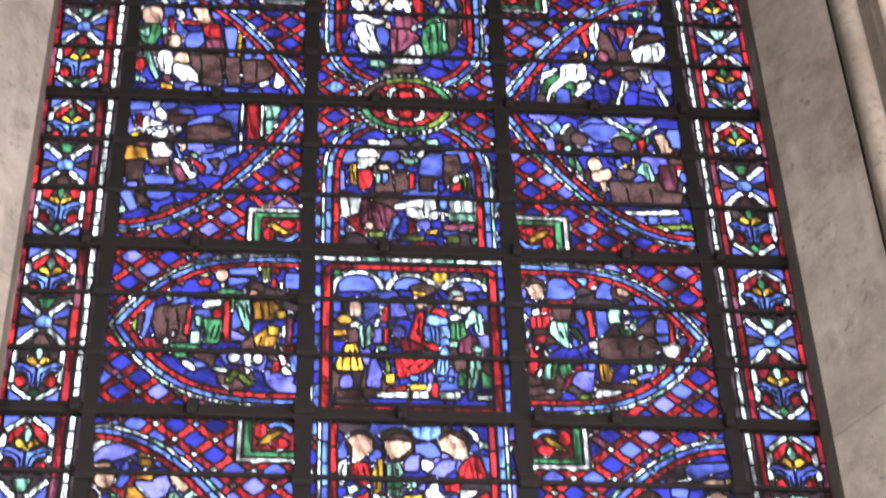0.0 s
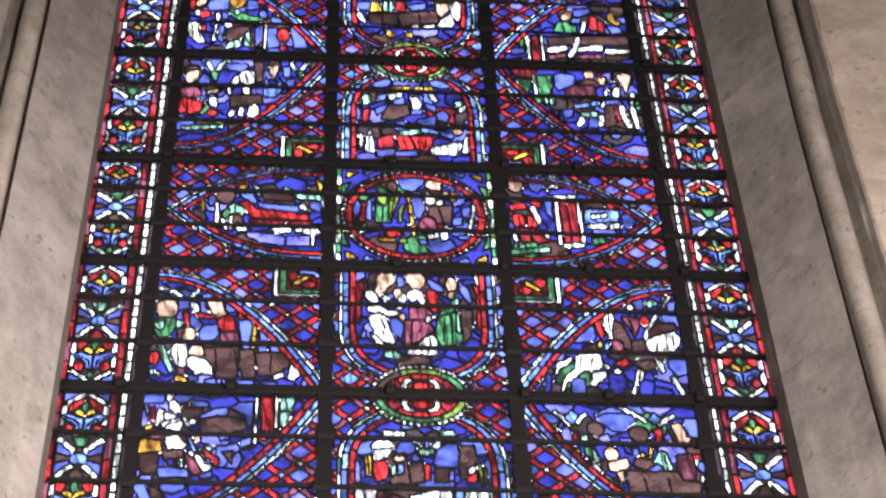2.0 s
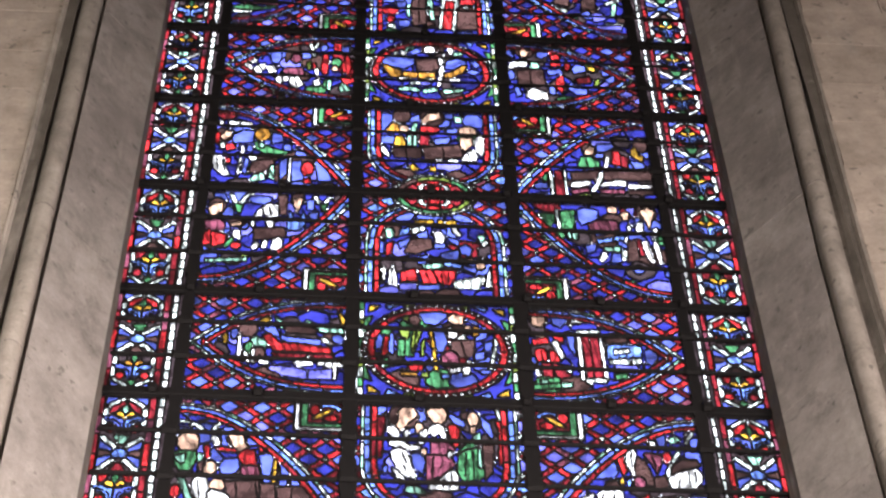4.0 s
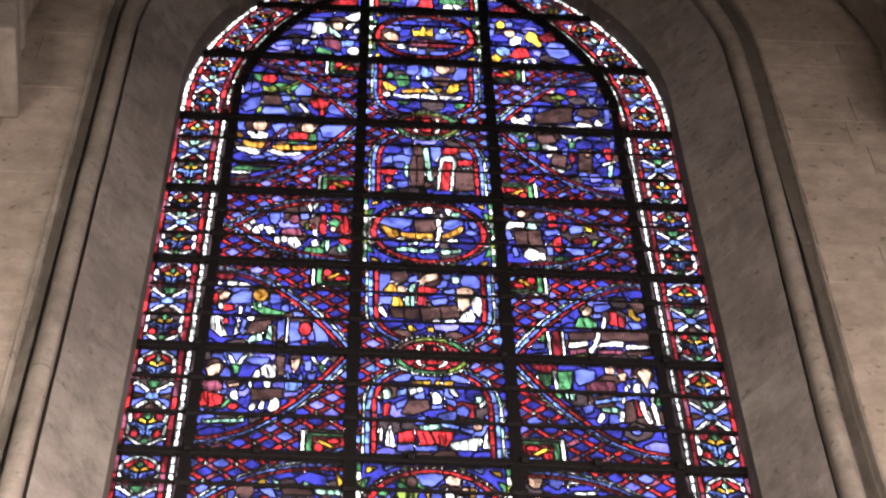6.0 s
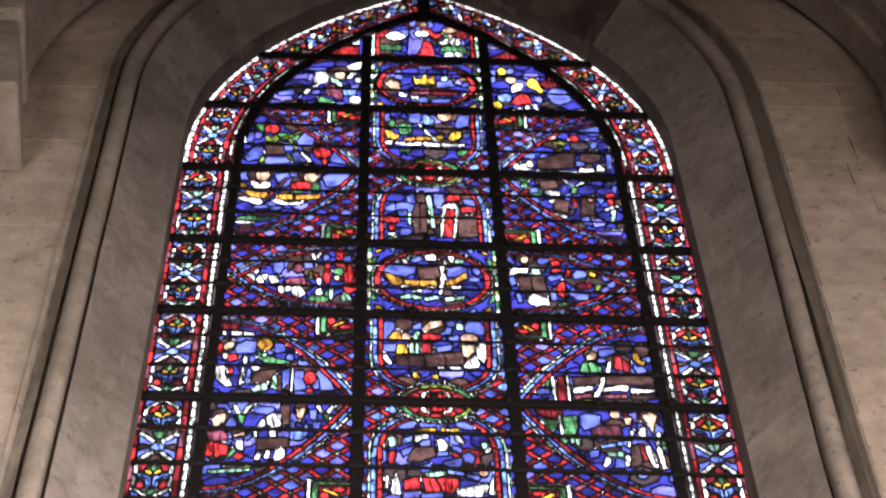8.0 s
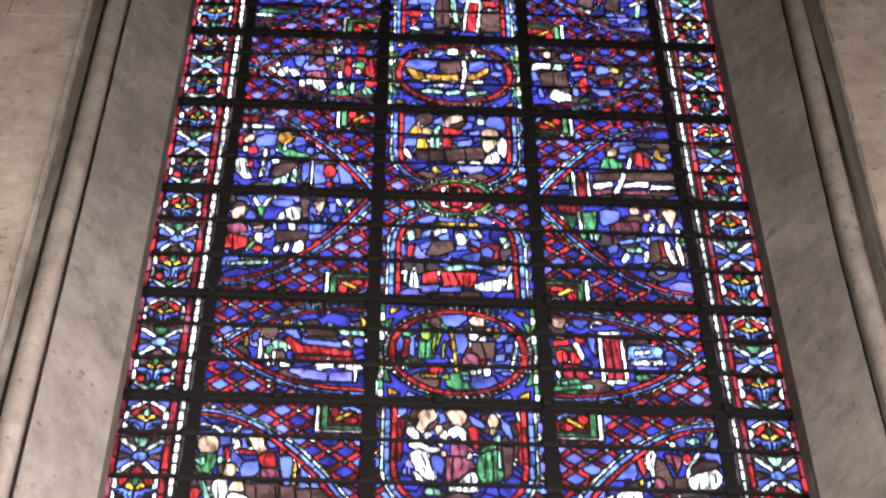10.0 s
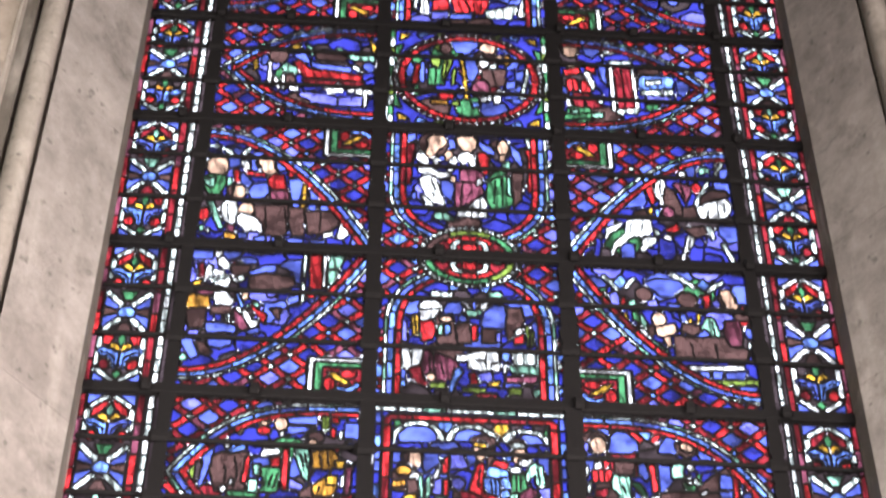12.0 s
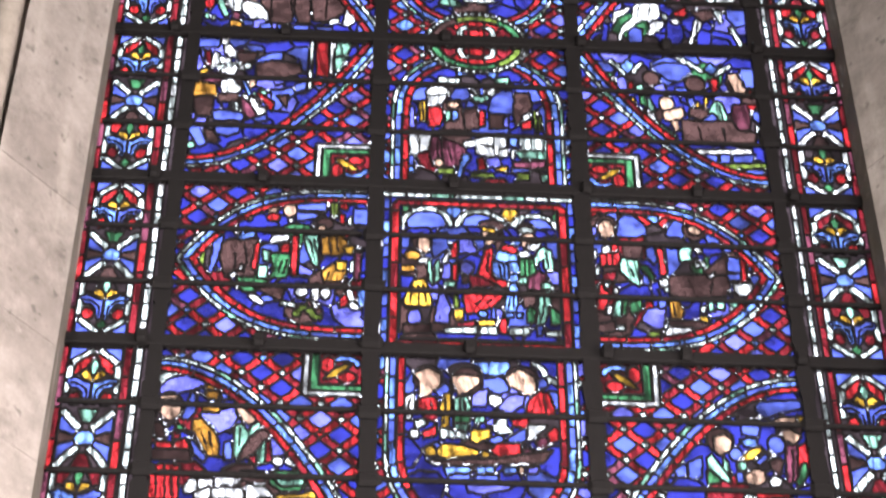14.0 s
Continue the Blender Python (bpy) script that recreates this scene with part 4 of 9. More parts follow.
def a_right(P):
    piece(P, "b", (.765, .785), (.789, .813), (.998, .827), (.987, .782), (.875, .756), (.809, .726), (.776, .747))
    piece(P, "b", (.683, .7), (.778, .72), (.762, .627), (.686, .635)); piece(P, "B", (.668, .607), (.755, .616), (.746, .583), (.689, .571))
    P.oval(.845, .587, 0.039, 0.043, "b", lead=LINE); P.oval(.639, .532, 0.028, 0.032, "b", lead=LINE)
    piece(P, "b", (.73, .487), (.786, .537), (.799, .516), (.749, .477)); piece(P, "b", (.633, .432), (.663, .438), (.662, .386), (.632, .38))
    piece(P, "b", (.332, .432), (.375, .47), (.399, .455), (.39, .413), (.349, .401)); piece(P, "b", (.401, .476), (.47, .51), (.459, .405), (.399, .403))
    piece(P, "b", (.635, .725), (.666, .732), (.652, .699), (.632, .698)); P.oval(.57, .599, 0.063, 0.063, "n", lead=LINE)
    piece(P, "f", (.541, .614), (.594, .632), (.626, .601), (.616, .558), (.561, .519), (.539, .544))
    piece(P, "G", (.494, .5), (.521, .522), (.599, .399), (.597, .378), (.55, .408), (.495, .458))
    piece(P, "G", (.576, .514), (.598, .483), (.601, .42), (.574, .451)); piece(P, "g", (.494, .448), (.549, .403), (.546, .377), (.491, .375))
    P.oval(.662, .469, 0.024, 0.023, "G", lead=LINE); piece(P, "y", (.678, .517), (.707, .55), (.765, .573), (.773, .558), (.722, .508), (.685, .496))
    piece(P, "n", (.802, .5), (.844, .518), (.868, .503), (.843, .428), (.807, .458))
    piece(P, "f", (.677, .423), (.716, .455), (.77, .447), (.769, .395), (.726, .372), (.677, .381))
    piece(P, "W", (.789, .395), (.818, .427), (.85, .408), (.841, .376), (.796, .373)); P.oval(.916, .675, 0.062, 0.055, "n", lead=LINE)
    piece(P, "f", (.849, .717), (.893, .735), (.954, .731), (.969, .688), (.916, .675), (.855, .679))
    piece(P, "f", (.873, .658), (.925, .67), (.972, .634), (.935, .59), (.907, .61)); piece(P, "y", (.966, .743), (.996, .738), (.996, .7), (.972, .71))
    piece(P, "m", (.893, .578), (.945, .59), (.925, .4), (.873, .388)); piece(P, "r", (.954, .58), (.998, .603), (1.01, .476), (.954, .432), (.942, .495))
    P.cut((.922, .568), (.904, .399), thick=0.0); piece(P, "g", (.918, .389), (.963, .495), (.977, .491), (.974, .433), (.936, .374))
    piece(P, "r", (.722, .341), (.744, .354), (.843, .354), (.888, .316), (.718, .31)); piece(P, "w", (.203, .324), (.272, .316), (.27, .295), (.206, .298))
    piece(P, "w", (.661, .329), (.7, .32), (.697, .299), (.657, .298))


def b_left(P):
    piece(P, "b", (.59, .973), (.747, .986), (.772, .967), (.778, .846), (.602, .844)); piece(P, "b", (.62, .83), (.755, .822), (.715, .79), (.627, .771))
    piece(P, "b", (.927, .862), (1.00, .866), (1.01, .761), (.931, .765)); piece(P, "b", (.944, .728), (1.01, .732), (1.01, .658), (.946, .684))
    piece(P, "b", (.359, .922), (.43, .941), (.44, .888), (.375, .87)); piece(P, "b", (.033, .6), (.077, .631), (.111, .64), (.122, .532), (.115, .489), (.056, .55))
    piece(P, "b", (.184, .681), (.245, .662), (.237, .545), (.203, .415), (.188, .428), (.201, .558))
    piece(P, "b", (.657, .582), (.671, .64), (.71, .512), (.657, .481)); piece(P, "v", (.651, .488), (.729, .442), (.713, .415), (.655, .424))
    piece(P, "n", (.244, .604), (.288, .635), (.429, .642), (.424, .555), (.424, .398), (.275, .39), (.24, .517))
    P.cut((.291, .606), (.321, .521), (.318, .421), thick=0.0); P.cut((.361, .61), (.382, .495), (.366, .409), thick=0.0)
    P.oval(.315, .882, 0.031, 0.054, "n", lead=LINE); P.oval(.315, .882, 0.017, 0.033, "k", lead=LINE); P.oval(.287, .782, 0.014, 0.021, "W", lead=LINE)
    P.oval(.33, .785, 0.011, 0.015, "f", lead=LINE); P.oval(.373, .784, 0.015, 0.019, "f", lead=LINE); P.oval(.289, .716, 0.014, 0.016, "W", lead=LINE)
    P.oval(.321, .688, 0.018, 0.021, "W", lead=LINE); piece(P, "B", (.322, .648), (.364, .715), (.412, .708), (.414, .656), (.338, .632))
    P.cut((.35, .665), (.383, .699), thick=0.0); piece(P, "r", (.422, .613), (.442, .621), (.433, .441), (.409, .447))
    P.oval(.499, .896, 0.055, 0.064, "n", lead=LINE); P.oval(.492, .876, 0.043, 0.051, "f", lead=LINE)
    piece(P, "W", (.497, .963), (.536, .974), (.583, .942), (.585, .901), (.539, .932)); P.oval(.588, .841, 0.033, 0.042, "f", lead=LINE)
    P.oval(.501, .791, 0.033, 0.027, "r", lead=LINE); piece(P, "W", (.585, .783), (.601, .792), (.606, .755), (.589, .751))
    piece(P, "G", (.447, .709), (.529, .724), (.59, .695), (.461, .682)); piece(P, "W", (.49, .616), (.509, .673), (.592, .677), (.588, .643), (.513, .618))
    piece(P, "G", (.46, .571), (.5, .566), (.498, .494), (.469, .5))
    piece(P, "g", (.502, .545), (.541, .554), (.6, .55), (.603, .5), (.592, .399), (.506, .391), (.525, .446)); P.cut((.567, .519), (.545, .418), thick=0.0)
    P.cut((.591, .513), (.574, .42), thick=0.0); piece(P, "G", (.448, .47), (.488, .472), (.494, .39), (.446, .388))
    piece(P, "r", (.547, .602), (.595, .622), (.599, .557), (.556, .555)); piece(P, "r", (.611, .67), (.642, .671), (.642, .406), (.616, .413))
    piece(P, "G", (.668, .677), (.743, .681), (.752, .469), (.726, .492), (.692, .583)); P.cut((.699, .657), (.737, .499), thick=0.0)
    P.cut((.722, .665), (.742, .557), thick=0.0); P.oval(.824, .886, 0.022, 0.076, "o", lead=LINE)
    piece(P, "r", (.853, .9), (.889, .913), (.889, .86), (.853, .864)); piece(P, "r", (.851, .828), (.875, .821), (.878, .76), (.857, .765))
    piece(P, "R", (.888, .938), (.944, .931), (.938, .892), (.892, .896)); piece(P, "w", (.897, .8), (.913, .807), (.912, .756), (.903, .753))
    P.oval(.779, .761, 0.040, 0.036, "n", lead=LINE); P.oval(.761, .716, 0.022, 0.028, "f", lead=LINE)
    piece(P, "a", (.764, .667), (.863, .683), (.901, .638), (.904, .573), (.834, .55), (.769, .561)); P.cut((.799, .662), (.816, .568), thick=0.0)
    P.cut((.84, .671), (.851, .577), thick=0.0); piece(P, "y", (.885, .608), (.942, .611), (.923, .564), (.895, .565))
    piece(P, "y", (.842, .512), (.897, .515), (.904, .448), (.845, .451))
    piece(P, "a", (.775, .444), (.837, .504), (.842, .448), (.9, .448), (.883, .387), (.785, .38)); P.cut((.81, .446), (.802, .389), thick=0.0)
    P.cut((.852, .434), (.851, .391), thick=0.0); piece(P, "r", (.883, .713), (.9, .711), (.9, .667), (.885, .674))
    piece(P, "m", (.945, .575), (.976, .576), (.964, .394), (.939, .393)); piece(P, "w", (.921, .506), (.936, .524), (.932, .449), (.924, .438))
    P.oval(.148, .645, 0.025, 0.035, "y", lead=LINE); P.oval(.147, .613, 0.020, 0.023, "o", lead=LINE)
    piece(P, "o", (.137, .572), (.16, .573), (.159, .452), (.141, .454)); piece(P, "W", (.294, .403), (.323, .428), (.334, .399), (.311, .375))
    piece(P, "W", (.338, .433), (.358, .473), (.357, .43)); P.oval(.337, .34, 0.011, 0.017, "W", lead=LINE)
    piece(P, "v", (.613, .351), (.693, .362), (.729, .343), (.733, .267), (.63, .266), (.603, .323)); P.oval(.673, .31, 0.030, 0.031, "W", lead=LINE)
    piece(P, "v", (.763, .247), (.775, .338), (.844, .349), (.837, .251), (.816, .225)); P.oval(.798, .305, 0.025, 0.033, "W", lead=LINE)
    piece(P, "W", (.728, .357), (.765, .366), (.761, .286), (.726, .279)); piece(P, "W", (.725, .252), (.745, .253), (.764, .22), (.754, .208))
    piece(P, "r", (.882, .288), (.915, .311), (.918, .241), (.871, .216)); piece(P, "W", (.902, .352), (.918, .381), (.947, .27), (.916, .29))
    piece(P, "W", (.922, .239), (.94, .263), (.986, .209), (.937, .212)); piece(P, "B", (.96, .334), (1.00, .343), (1.00, .253), (.976, .236))
    piece(P, "b", (.463, .274), (.549, .278), (.545, .248), (.483, .239)); piece(P, "W", (.403, .271), (.433, .289), (.486, .231), (.478, .219), (.437, .237))
    piece(P, "n", (.43, .328), (.591, .336), (.568, .252), (.502, .29)); piece(P, "w", (.574, .248), (.649, .235), (.65, .218), (.57, .221))
    ribbon(P, .02, "o", (.654, .152), (.66, .193), (.69, .214), (.726, .199), (.739, .158), (.783, .152))


def b_mid(P):
    piece(P, "b", (.124, .805), (.153, .851), (.223, .867), (.293, .859), (.322, .808), (.323, .764), (.137, .754))
    piece(P, "b", (.41, .776), (.433, .836), (.492, .862), (.562, .843), (.527, .782))
    piece(P, "b", (.737, .801), (.785, .841), (.843, .836), (.882, .779), (.812, .776))
    ribbon(P, .016, "w", (.094, .752), (.107, .811), (.152, .866), (.234, .893), (.305, .867), (.34, .824), (.358, .77))
    ribbon(P, .016, "w", (.381, .772), (.404, .835), (.457, .875), (.527, .879), (.592, .852), (.632, .803), (.643, .774))
    ribbon(P, .016, "w", (.672, .783), (.703, .836), (.762, .862), (.844, .851), (.89, .824), (.909, .771))
    piece(P, "B", (.369, .937), (.412, .887), (.377, .826), (.328, .878)); piece(P, "y", (.66, .938), (.704, .881), (.658, .816), (.619, .873))
    piece(P, "g", (.113, .938), (.143, .873), (.103, .856)); piece(P, "g", (.908, .929), (.914, .833), (.879, .838))
    piece(P, "b", (.097, .713), (.146, .715), (.139, .623), (.101, .614)); piece(P, "b", (.265, .717), (.331, .725), (.341, .627), (.267, .559), (.254, .622))
    piece(P, "v", (.398, .717), (.445, .727), (.488, .606), (.398, .594)); piece(P, "b", (.456, .727), (.526, .731), (.525, .637), (.496, .621))
    piece(P, "b", (.834, .718), (.915, .723), (.914, .578), (.87, .569)); piece(P, "v", (.839, .489), (.915, .493), (.91, .409), (.865, .413))
    P.oval(.7, .686, 0.026, 0.026, "B", lead=LINE); piece(P, "B", (-.01, .48), (.036, .485), (.036, .398), (-.007, .396))
    P.oval(.208, .66, 0.046, 0.058, "n", lead=LINE); P.oval(.216, .649, 0.031, 0.052, "f", lead=LINE); P.oval(.157, .571, 0.037, 0.029, "a", lead=LINE)
    piece(P, "W", (.187, .54), (.209, .556), (.249, .551), (.244, .519), (.193, .516)); piece(P, "a", (.102, .5), (.17, .507), (.165, .468), (.108, .461))
    piece(P, "n", (.176, .511), (.227, .518), (.228, .422), (.183, .413)); piece(P, "G", (.236, .536), (.252, .534), (.26, .382), (.245, .409))
    piece(P, "G", (.273, .516), (.293, .546), (.296, .426), (.268, .39)); piece(P, "W", (.307, .522), (.329, .59), (.343, .584), (.335, .534))
    piece(P, "v", (.313, .518), (.347, .524), (.347, .426), (.31, .427))
    piece(P, "y", (.166, .405), (.219, .422), (.228, .394), (.258, .265), (.202, .242), (.129, .245), (.115, .278)); P.cut((.161, .37), (.146, .259), thick=0.0)
    P.cut((.189, .379), (.191, .255), thick=0.0); P.cut((.215, .38), (.23, .27), thick=0.0); P.oval(.176, .17, 0.036, 0.057, "v", lead=LINE)
    piece(P, "v", (.271, .15), (.281, .246), (.297, .315), (.32, .33), (.348, .249), (.343, .14))
    piece(P, "k", (.13, .238), (.253, .244), (.237, .135), (.215, .134), (.203, .228), (.152, .225))
    piece(P, "n", (.121, .129), (.254, .136), (.249, .082), (.122, .076)); piece(P, "r", (.361, .657), (.384, .665), (.385, .565), (.358, .563))
    piece(P, "r", (.364, .521), (.387, .522), (.383, .419), (.362, .421)); piece(P, "G", (.319, .406), (.376, .409), (.374, .377), (.322, .374))
    piece(P, "o", (.376, .346), (.393, .272), (.387, .237), (.367, .25)); piece(P, "y", (.367, .234), (.41, .236), (.41, .177), (.374, .176))
    P.oval(.435, .501, 0.032, 0.037, "v", lead=LINE); piece(P, "n", (.41, .446), (.455, .448), (.455, .406), (.41, .404))
    P.oval(.567, .785, 0.065, 0.035, "n", lead=LINE); P.oval(.555, .722, 0.037, 0.056, "f", lead=LINE)
    piece(P, "y", (.515, .77), (.579, .763), (.579, .741), (.515, .747)); P.cut((.532, .717), (.578, .719), thick=0.0)
    piece(P, "n", (.582, .712), (.619, .743), (.618, .627), (.589, .618))
    piece(P, "r", (.531, .623), (.566, .639), (.564, .482), (.637, .415), (.637, .381), (.546, .404), (.49, .464))
    P.cut((.548, .609), (.536, .495), (.592, .42), thick=0.0)
    piece(P, "r", (.41, .355), (.489, .366), (.613, .345), (.636, .353), (.59, .288), (.499, .216), (.432, .212)); P.cut((.444, .322), (.5, .243), thick=0.0)
    P.cut((.523, .34), (.466, .228), thick=0.0); P.cut((.579, .329), (.511, .257), thick=0.0); piece(P, "R", (.444, .455), (.49, .45), (.591, .392), (.455, .378))
    piece(P, "r", (.618, .663), (.693, .646), (.686, .602), (.606, .627)); piece(P, "B", (.594, .619), (.686, .595), (.703, .56), (.639, .542), (.576, .561))
    piece(P, "B", (.57, .546), (.639, .535), (.646, .43), (.592, .441), (.564, .489)); piece(P, "B", (.645, .543), (.703, .553), (.695, .482), (.656, .489))
    P.cut((.599, .533), (.609, .449), thick=0.0); P.cut((.622, .527), (.628, .443), thick=0.0); P.oval(.672, .448, 0.021, 0.023, "B", lead=LINE)
    piece(P, "B", (.658, .41), (.688, .411), (.69, .349), (.679, .238), (.621, .233), (.636, .332)); P.cut((.653, .333), (.64, .243), thick=0.0)
    P.cut((.672, .334), (.666, .251), thick=0.0); P.oval(.513, .21, 0.022, 0.019, "B", lead=LINE)
    piece(P, "B", (.623, .219), (.665, .224), (.662, .197), (.633, .193)); piece(P, "B", (.688, .222), (.71, .221), (.707, .192), (.689, .195))
    P.oval(.595, .22, 0.017, 0.027, "v", lead=LINE); P.oval(.742, .772, 0.047, 0.035, "n", lead=LINE); P.oval(.752, .695, 0.037, 0.055, "f", lead=LINE)
    piece(P, "w", (.701, .77), (.737, .786), (.781, .774), (.78, .749), (.707, .741)); P.cut((.729, .698), (.775, .701), thick=0.0)
    piece(P, "W", (.704, .614), (.75, .627), (.744, .584), (.709, .582)); piece(P, "W", (.745, .663), (.815, .681), (.803, .637), (.756, .627))
    piece(P, "G", (.796, .622), (.826, .653), (.869, .626), (.873, .505), (.833, .51), (.83, .581), (.788, .536), (.783, .571))
    P.cut((.837, .624), (.851, .525), thick=0.0); piece(P, "g", (.703, .574), (.778, .571), (.781, .479), (.739, .414), (.705, .419))
    P.cut((.731, .562), (.734, .434), thick=0.0); P.cut((.755, .563), (.752, .478), thick=0.0); piece(P, "G", (.7, .447), (.74, .449), (.728, .406), (.705, .412))
    piece(P, "m", (.752, .449), (.799, .494), (.838, .468), (.818, .369), (.739, .379)); piece(P, "n", (.715, .336), (.783, .353), (.77, .27), (.719, .254))
    P.oval(.836, .401, 0.025, 0.022, "G", lead=LINE); piece(P, "G", (.806, .368), (.852, .378), (.851, .274), (.817, .164), (.78, .162))
    P.cut((.829, .356), (.807, .19), thick=0.0); piece(P, "g", (.735, .228), (.753, .269), (.775, .243), (.767, .168), (.734, .167))
    piece(P, "n", (.857, .357), (.92, .367), (.921, .237), (.859, .234)); piece(P, "g", (.849, .274), (.903, .222), (.915, .169), (.856, .152))
    piece(P, "b", (.783, .149), (.811, .15), (.804, .09), (.782, .089)); piece(P, "w", (.321, .112), (.482, .131), (.487, .087), (.321, .086))
    piece(P, "y", (.488, .168), (.577, .176), (.575, .145), (.488, .137)); piece(P, "w", (.504, .128), (.579, .132), (.578, .088), (.498, .084))
    piece(P, "w", (.643, .126), (.744, .136), (.743, .091), (.641, .088)); piece(P, "w", (.827, .111), (.911, .118), (.91, .088), (.826, .084))
    piece(P, "r", (.6, .18), (.633, .189), (.63, .094), (.593, .097)); piece(P, "R", (.376, .142), (.477, .167), (.465, .133), (.382, .126))


def b_right(P):
    piece(P, "b", (.155, .856), (.193, .891), (.253, .876), (.291, .826), (.293, .767), (.244, .742), (.136, .744))
    piece(P, "b", (.409, .795), (.444, .857), (.495, .889), (.497, .77), (.489, .748), (.403, .758))
    piece(P, "b", (.61, .761), (.658, .823), (.727, .797), (.783, .756), (.78, .726), (.625, .725))
    piece(P, "b", (.682, .703), (.778, .708), (.775, .675), (.708, .664)); piece(P, "b", (.711, .635), (.769, .623), (.798, .61), (.79, .538), (.701, .536))
    piece(P, "b", (.82, .655), (.87, .672), (.944, .589), (.94, .557), (.82, .543)); piece(P, "b", (.7, .519), (.783, .523), (.79, .481), (.719, .478))
    piece(P, "b", (.828, .512), (.938, .539), (.928, .502), (.887, .401), (.813, .37))
    piece(P, "b", (.286, .664), (.323, .688), (.341, .601), (.326, .565), (.288, .613))
    piece(P, "b", (.394, .677), (.459, .673), (.469, .579), (.416, .505), (.392, .496)); piece(P, "b", (.256, .49), (.287, .505), (.293, .428), (.259, .44))
    piece(P, "b", (.049, .896), (.146, .901), (.143, .863), (.083, .867)); piece(P, "v", (-.017, .788), (.026, .805), (.029, .746), (-.018, .75))
    ribbon(P, .018, "r", (-.026, .847), (.013, .894), (.087, .925), (.184, .93), (.254, .891), (.321, .828))
    ribbon(P, .018, "r", (.369, .823), (.422, .885), (.487, .934)); piece(P, "B", (.354, .95), (.384, .891), (.349, .837), (.307, .879))
    piece(P, "w", (.244, .929), (.305, .939), (.297, .901), (.26, .892)); piece(P, "w", (.396, .937), (.432, .931), (.405, .9))
    piece(P, "r", (.789, .7), (.811, .698), (.808, .482), (.78, .478)); P.oval(.087, .815, 0.051, 0.060, "n", lead=LINE)
    P.oval(.085, .793, 0.041, 0.054, "f", lead=LINE); piece(P, "W", (.055, .666), (.091, .683), (.101, .64), (.059, .63))
    piece(P, "r", (.105, .713), (.135, .722), (.137, .656), (.107, .647)); piece(P, "r", (.04, .622), (.142, .634), (.143, .555), (.042, .543))
    P.cut((.076, .624), (.072, .552), thick=0.0); P.cut((.106, .625), (.107, .553), thick=0.0); piece(P, "R", (.051, .493), (.123, .511), (.107, .454), (.055, .451))
    piece(P, "n", (.163, .694), (.265, .699), (.261, .604), (.205, .609), (.163, .599))
    piece(P, "G", (.151, .599), (.198, .594), (.239, .589), (.238, .482), (.24, .418), (.195, .451), (.141, .519)); P.cut((.185, .572), (.219, .466), thick=0.0)
    piece(P, "g", (.243, .56), (.29, .548), (.32, .486), (.312, .457), (.259, .525))
    piece(P, "W", (-.024, .626), (.018, .65), (.021, .599), (-.005, .548), (-.028, .554)); piece(P, "W", (-.009, .519), (.012, .527), (.008, .456), (-.009, .458))
    piece(P, "w", (.019, .549), (.037, .55), (.03, .485), (.016, .484)); piece(P, "w", (-.006, .399), (.027, .428), (.022, .393), (-.002, .374))
    piece(P, "w", (.057, .433), (.083, .431), (.079, .41), (.058, .409)); piece(P, "W", (.099, .404), (.126, .412), (.124, .377), (.1, .373))
    piece(P, "r", (.036, .436), (.051, .387), (.074, .375), (.067, .318), (.038, .248), (.006, .26), (.019, .33))
    piece(P, "G", (.111, .321), (.135, .329), (.129, .225), (.088, .216), (.09, .251)); piece(P, "W", (.049, .235), (.081, .291), (.088, .285), (.072, .236))
    piece(P, "g", (.147, .329), (.17, .331), (.152, .233), (.138, .232)); piece(P, "g", (.174, .31), (.24, .334), (.238, .272), (.187, .242))
    piece(P, "r", (.256, .314), (.291, .323), (.294, .281), (.259, .273)); piece(P, "R", (.234, .258), (.264, .273), (.199, .16), (.182, .166))
    piece(P, "v", (.233, .203), (.27, .273), (.335, .29), (.361, .285), (.342, .161), (.307, .152))
    piece(P, "b", (.332, .332), (.368, .34), (.362, .292), (.334, .283)); piece(P, "a", (.385, .334), (.432, .344), (.455, .269), (.439, .22), (.388, .224))
    P.cut((.407, .322), (.411, .232), thick=0.0); piece(P, "r", (.346, .667), (.37, .675), (.383, .503), (.356, .495))
    piece(P, "W", (.349, .47), (.396, .475), (.386, .425), (.346, .43)); piece(P, "w", (.362, .417), (.391, .419), (.389, .39), (.371, .387))
    P.oval(.554, .803, 0.056, 0.063, "n", lead=LINE); P.oval(.56, .803, 0.036, 0.030, "f", lead=LINE)
    piece(P, "W", (.504, .852), (.524, .879), (.591, .882), (.6, .85), (.514, .833))
    piece(P, "G", (.463, .651), (.492, .711), (.541, .721), (.537, .684), (.52, .625), (.536, .604), (.464, .593))
    piece(P, "g", (.515, .567), (.565, .598), (.616, .63), (.61, .572), (.58, .499), (.534, .511))
    piece(P, "W", (.539, .706), (.57, .715), (.583, .657), (.558, .644)); P.oval(.551, .569, 0.014, 0.014, "w", lead=LINE)
    P.oval(.587, .578, 0.012, 0.020, "w", lead=LINE); piece(P, "n", (.397, .49), (.498, .509), (.698, .505), (.716, .449), (.685, .377), (.462, .352), (.394, .377))
    P.cut((.496, .48), (.524, .397), thick=0.0); P.cut((.624, .473), (.605, .387), thick=0.0); piece(P, "n", (.583, .528), (.713, .65), (.7, .519), (.628, .508))
    piece(P, "W", (.604, .5), (.642, .531), (.637, .502), (.608, .489))
    piece(P, "W", (.729, .457), (.829, .462), (.823, .412), (.797, .38), (.756, .381), (.736, .411))
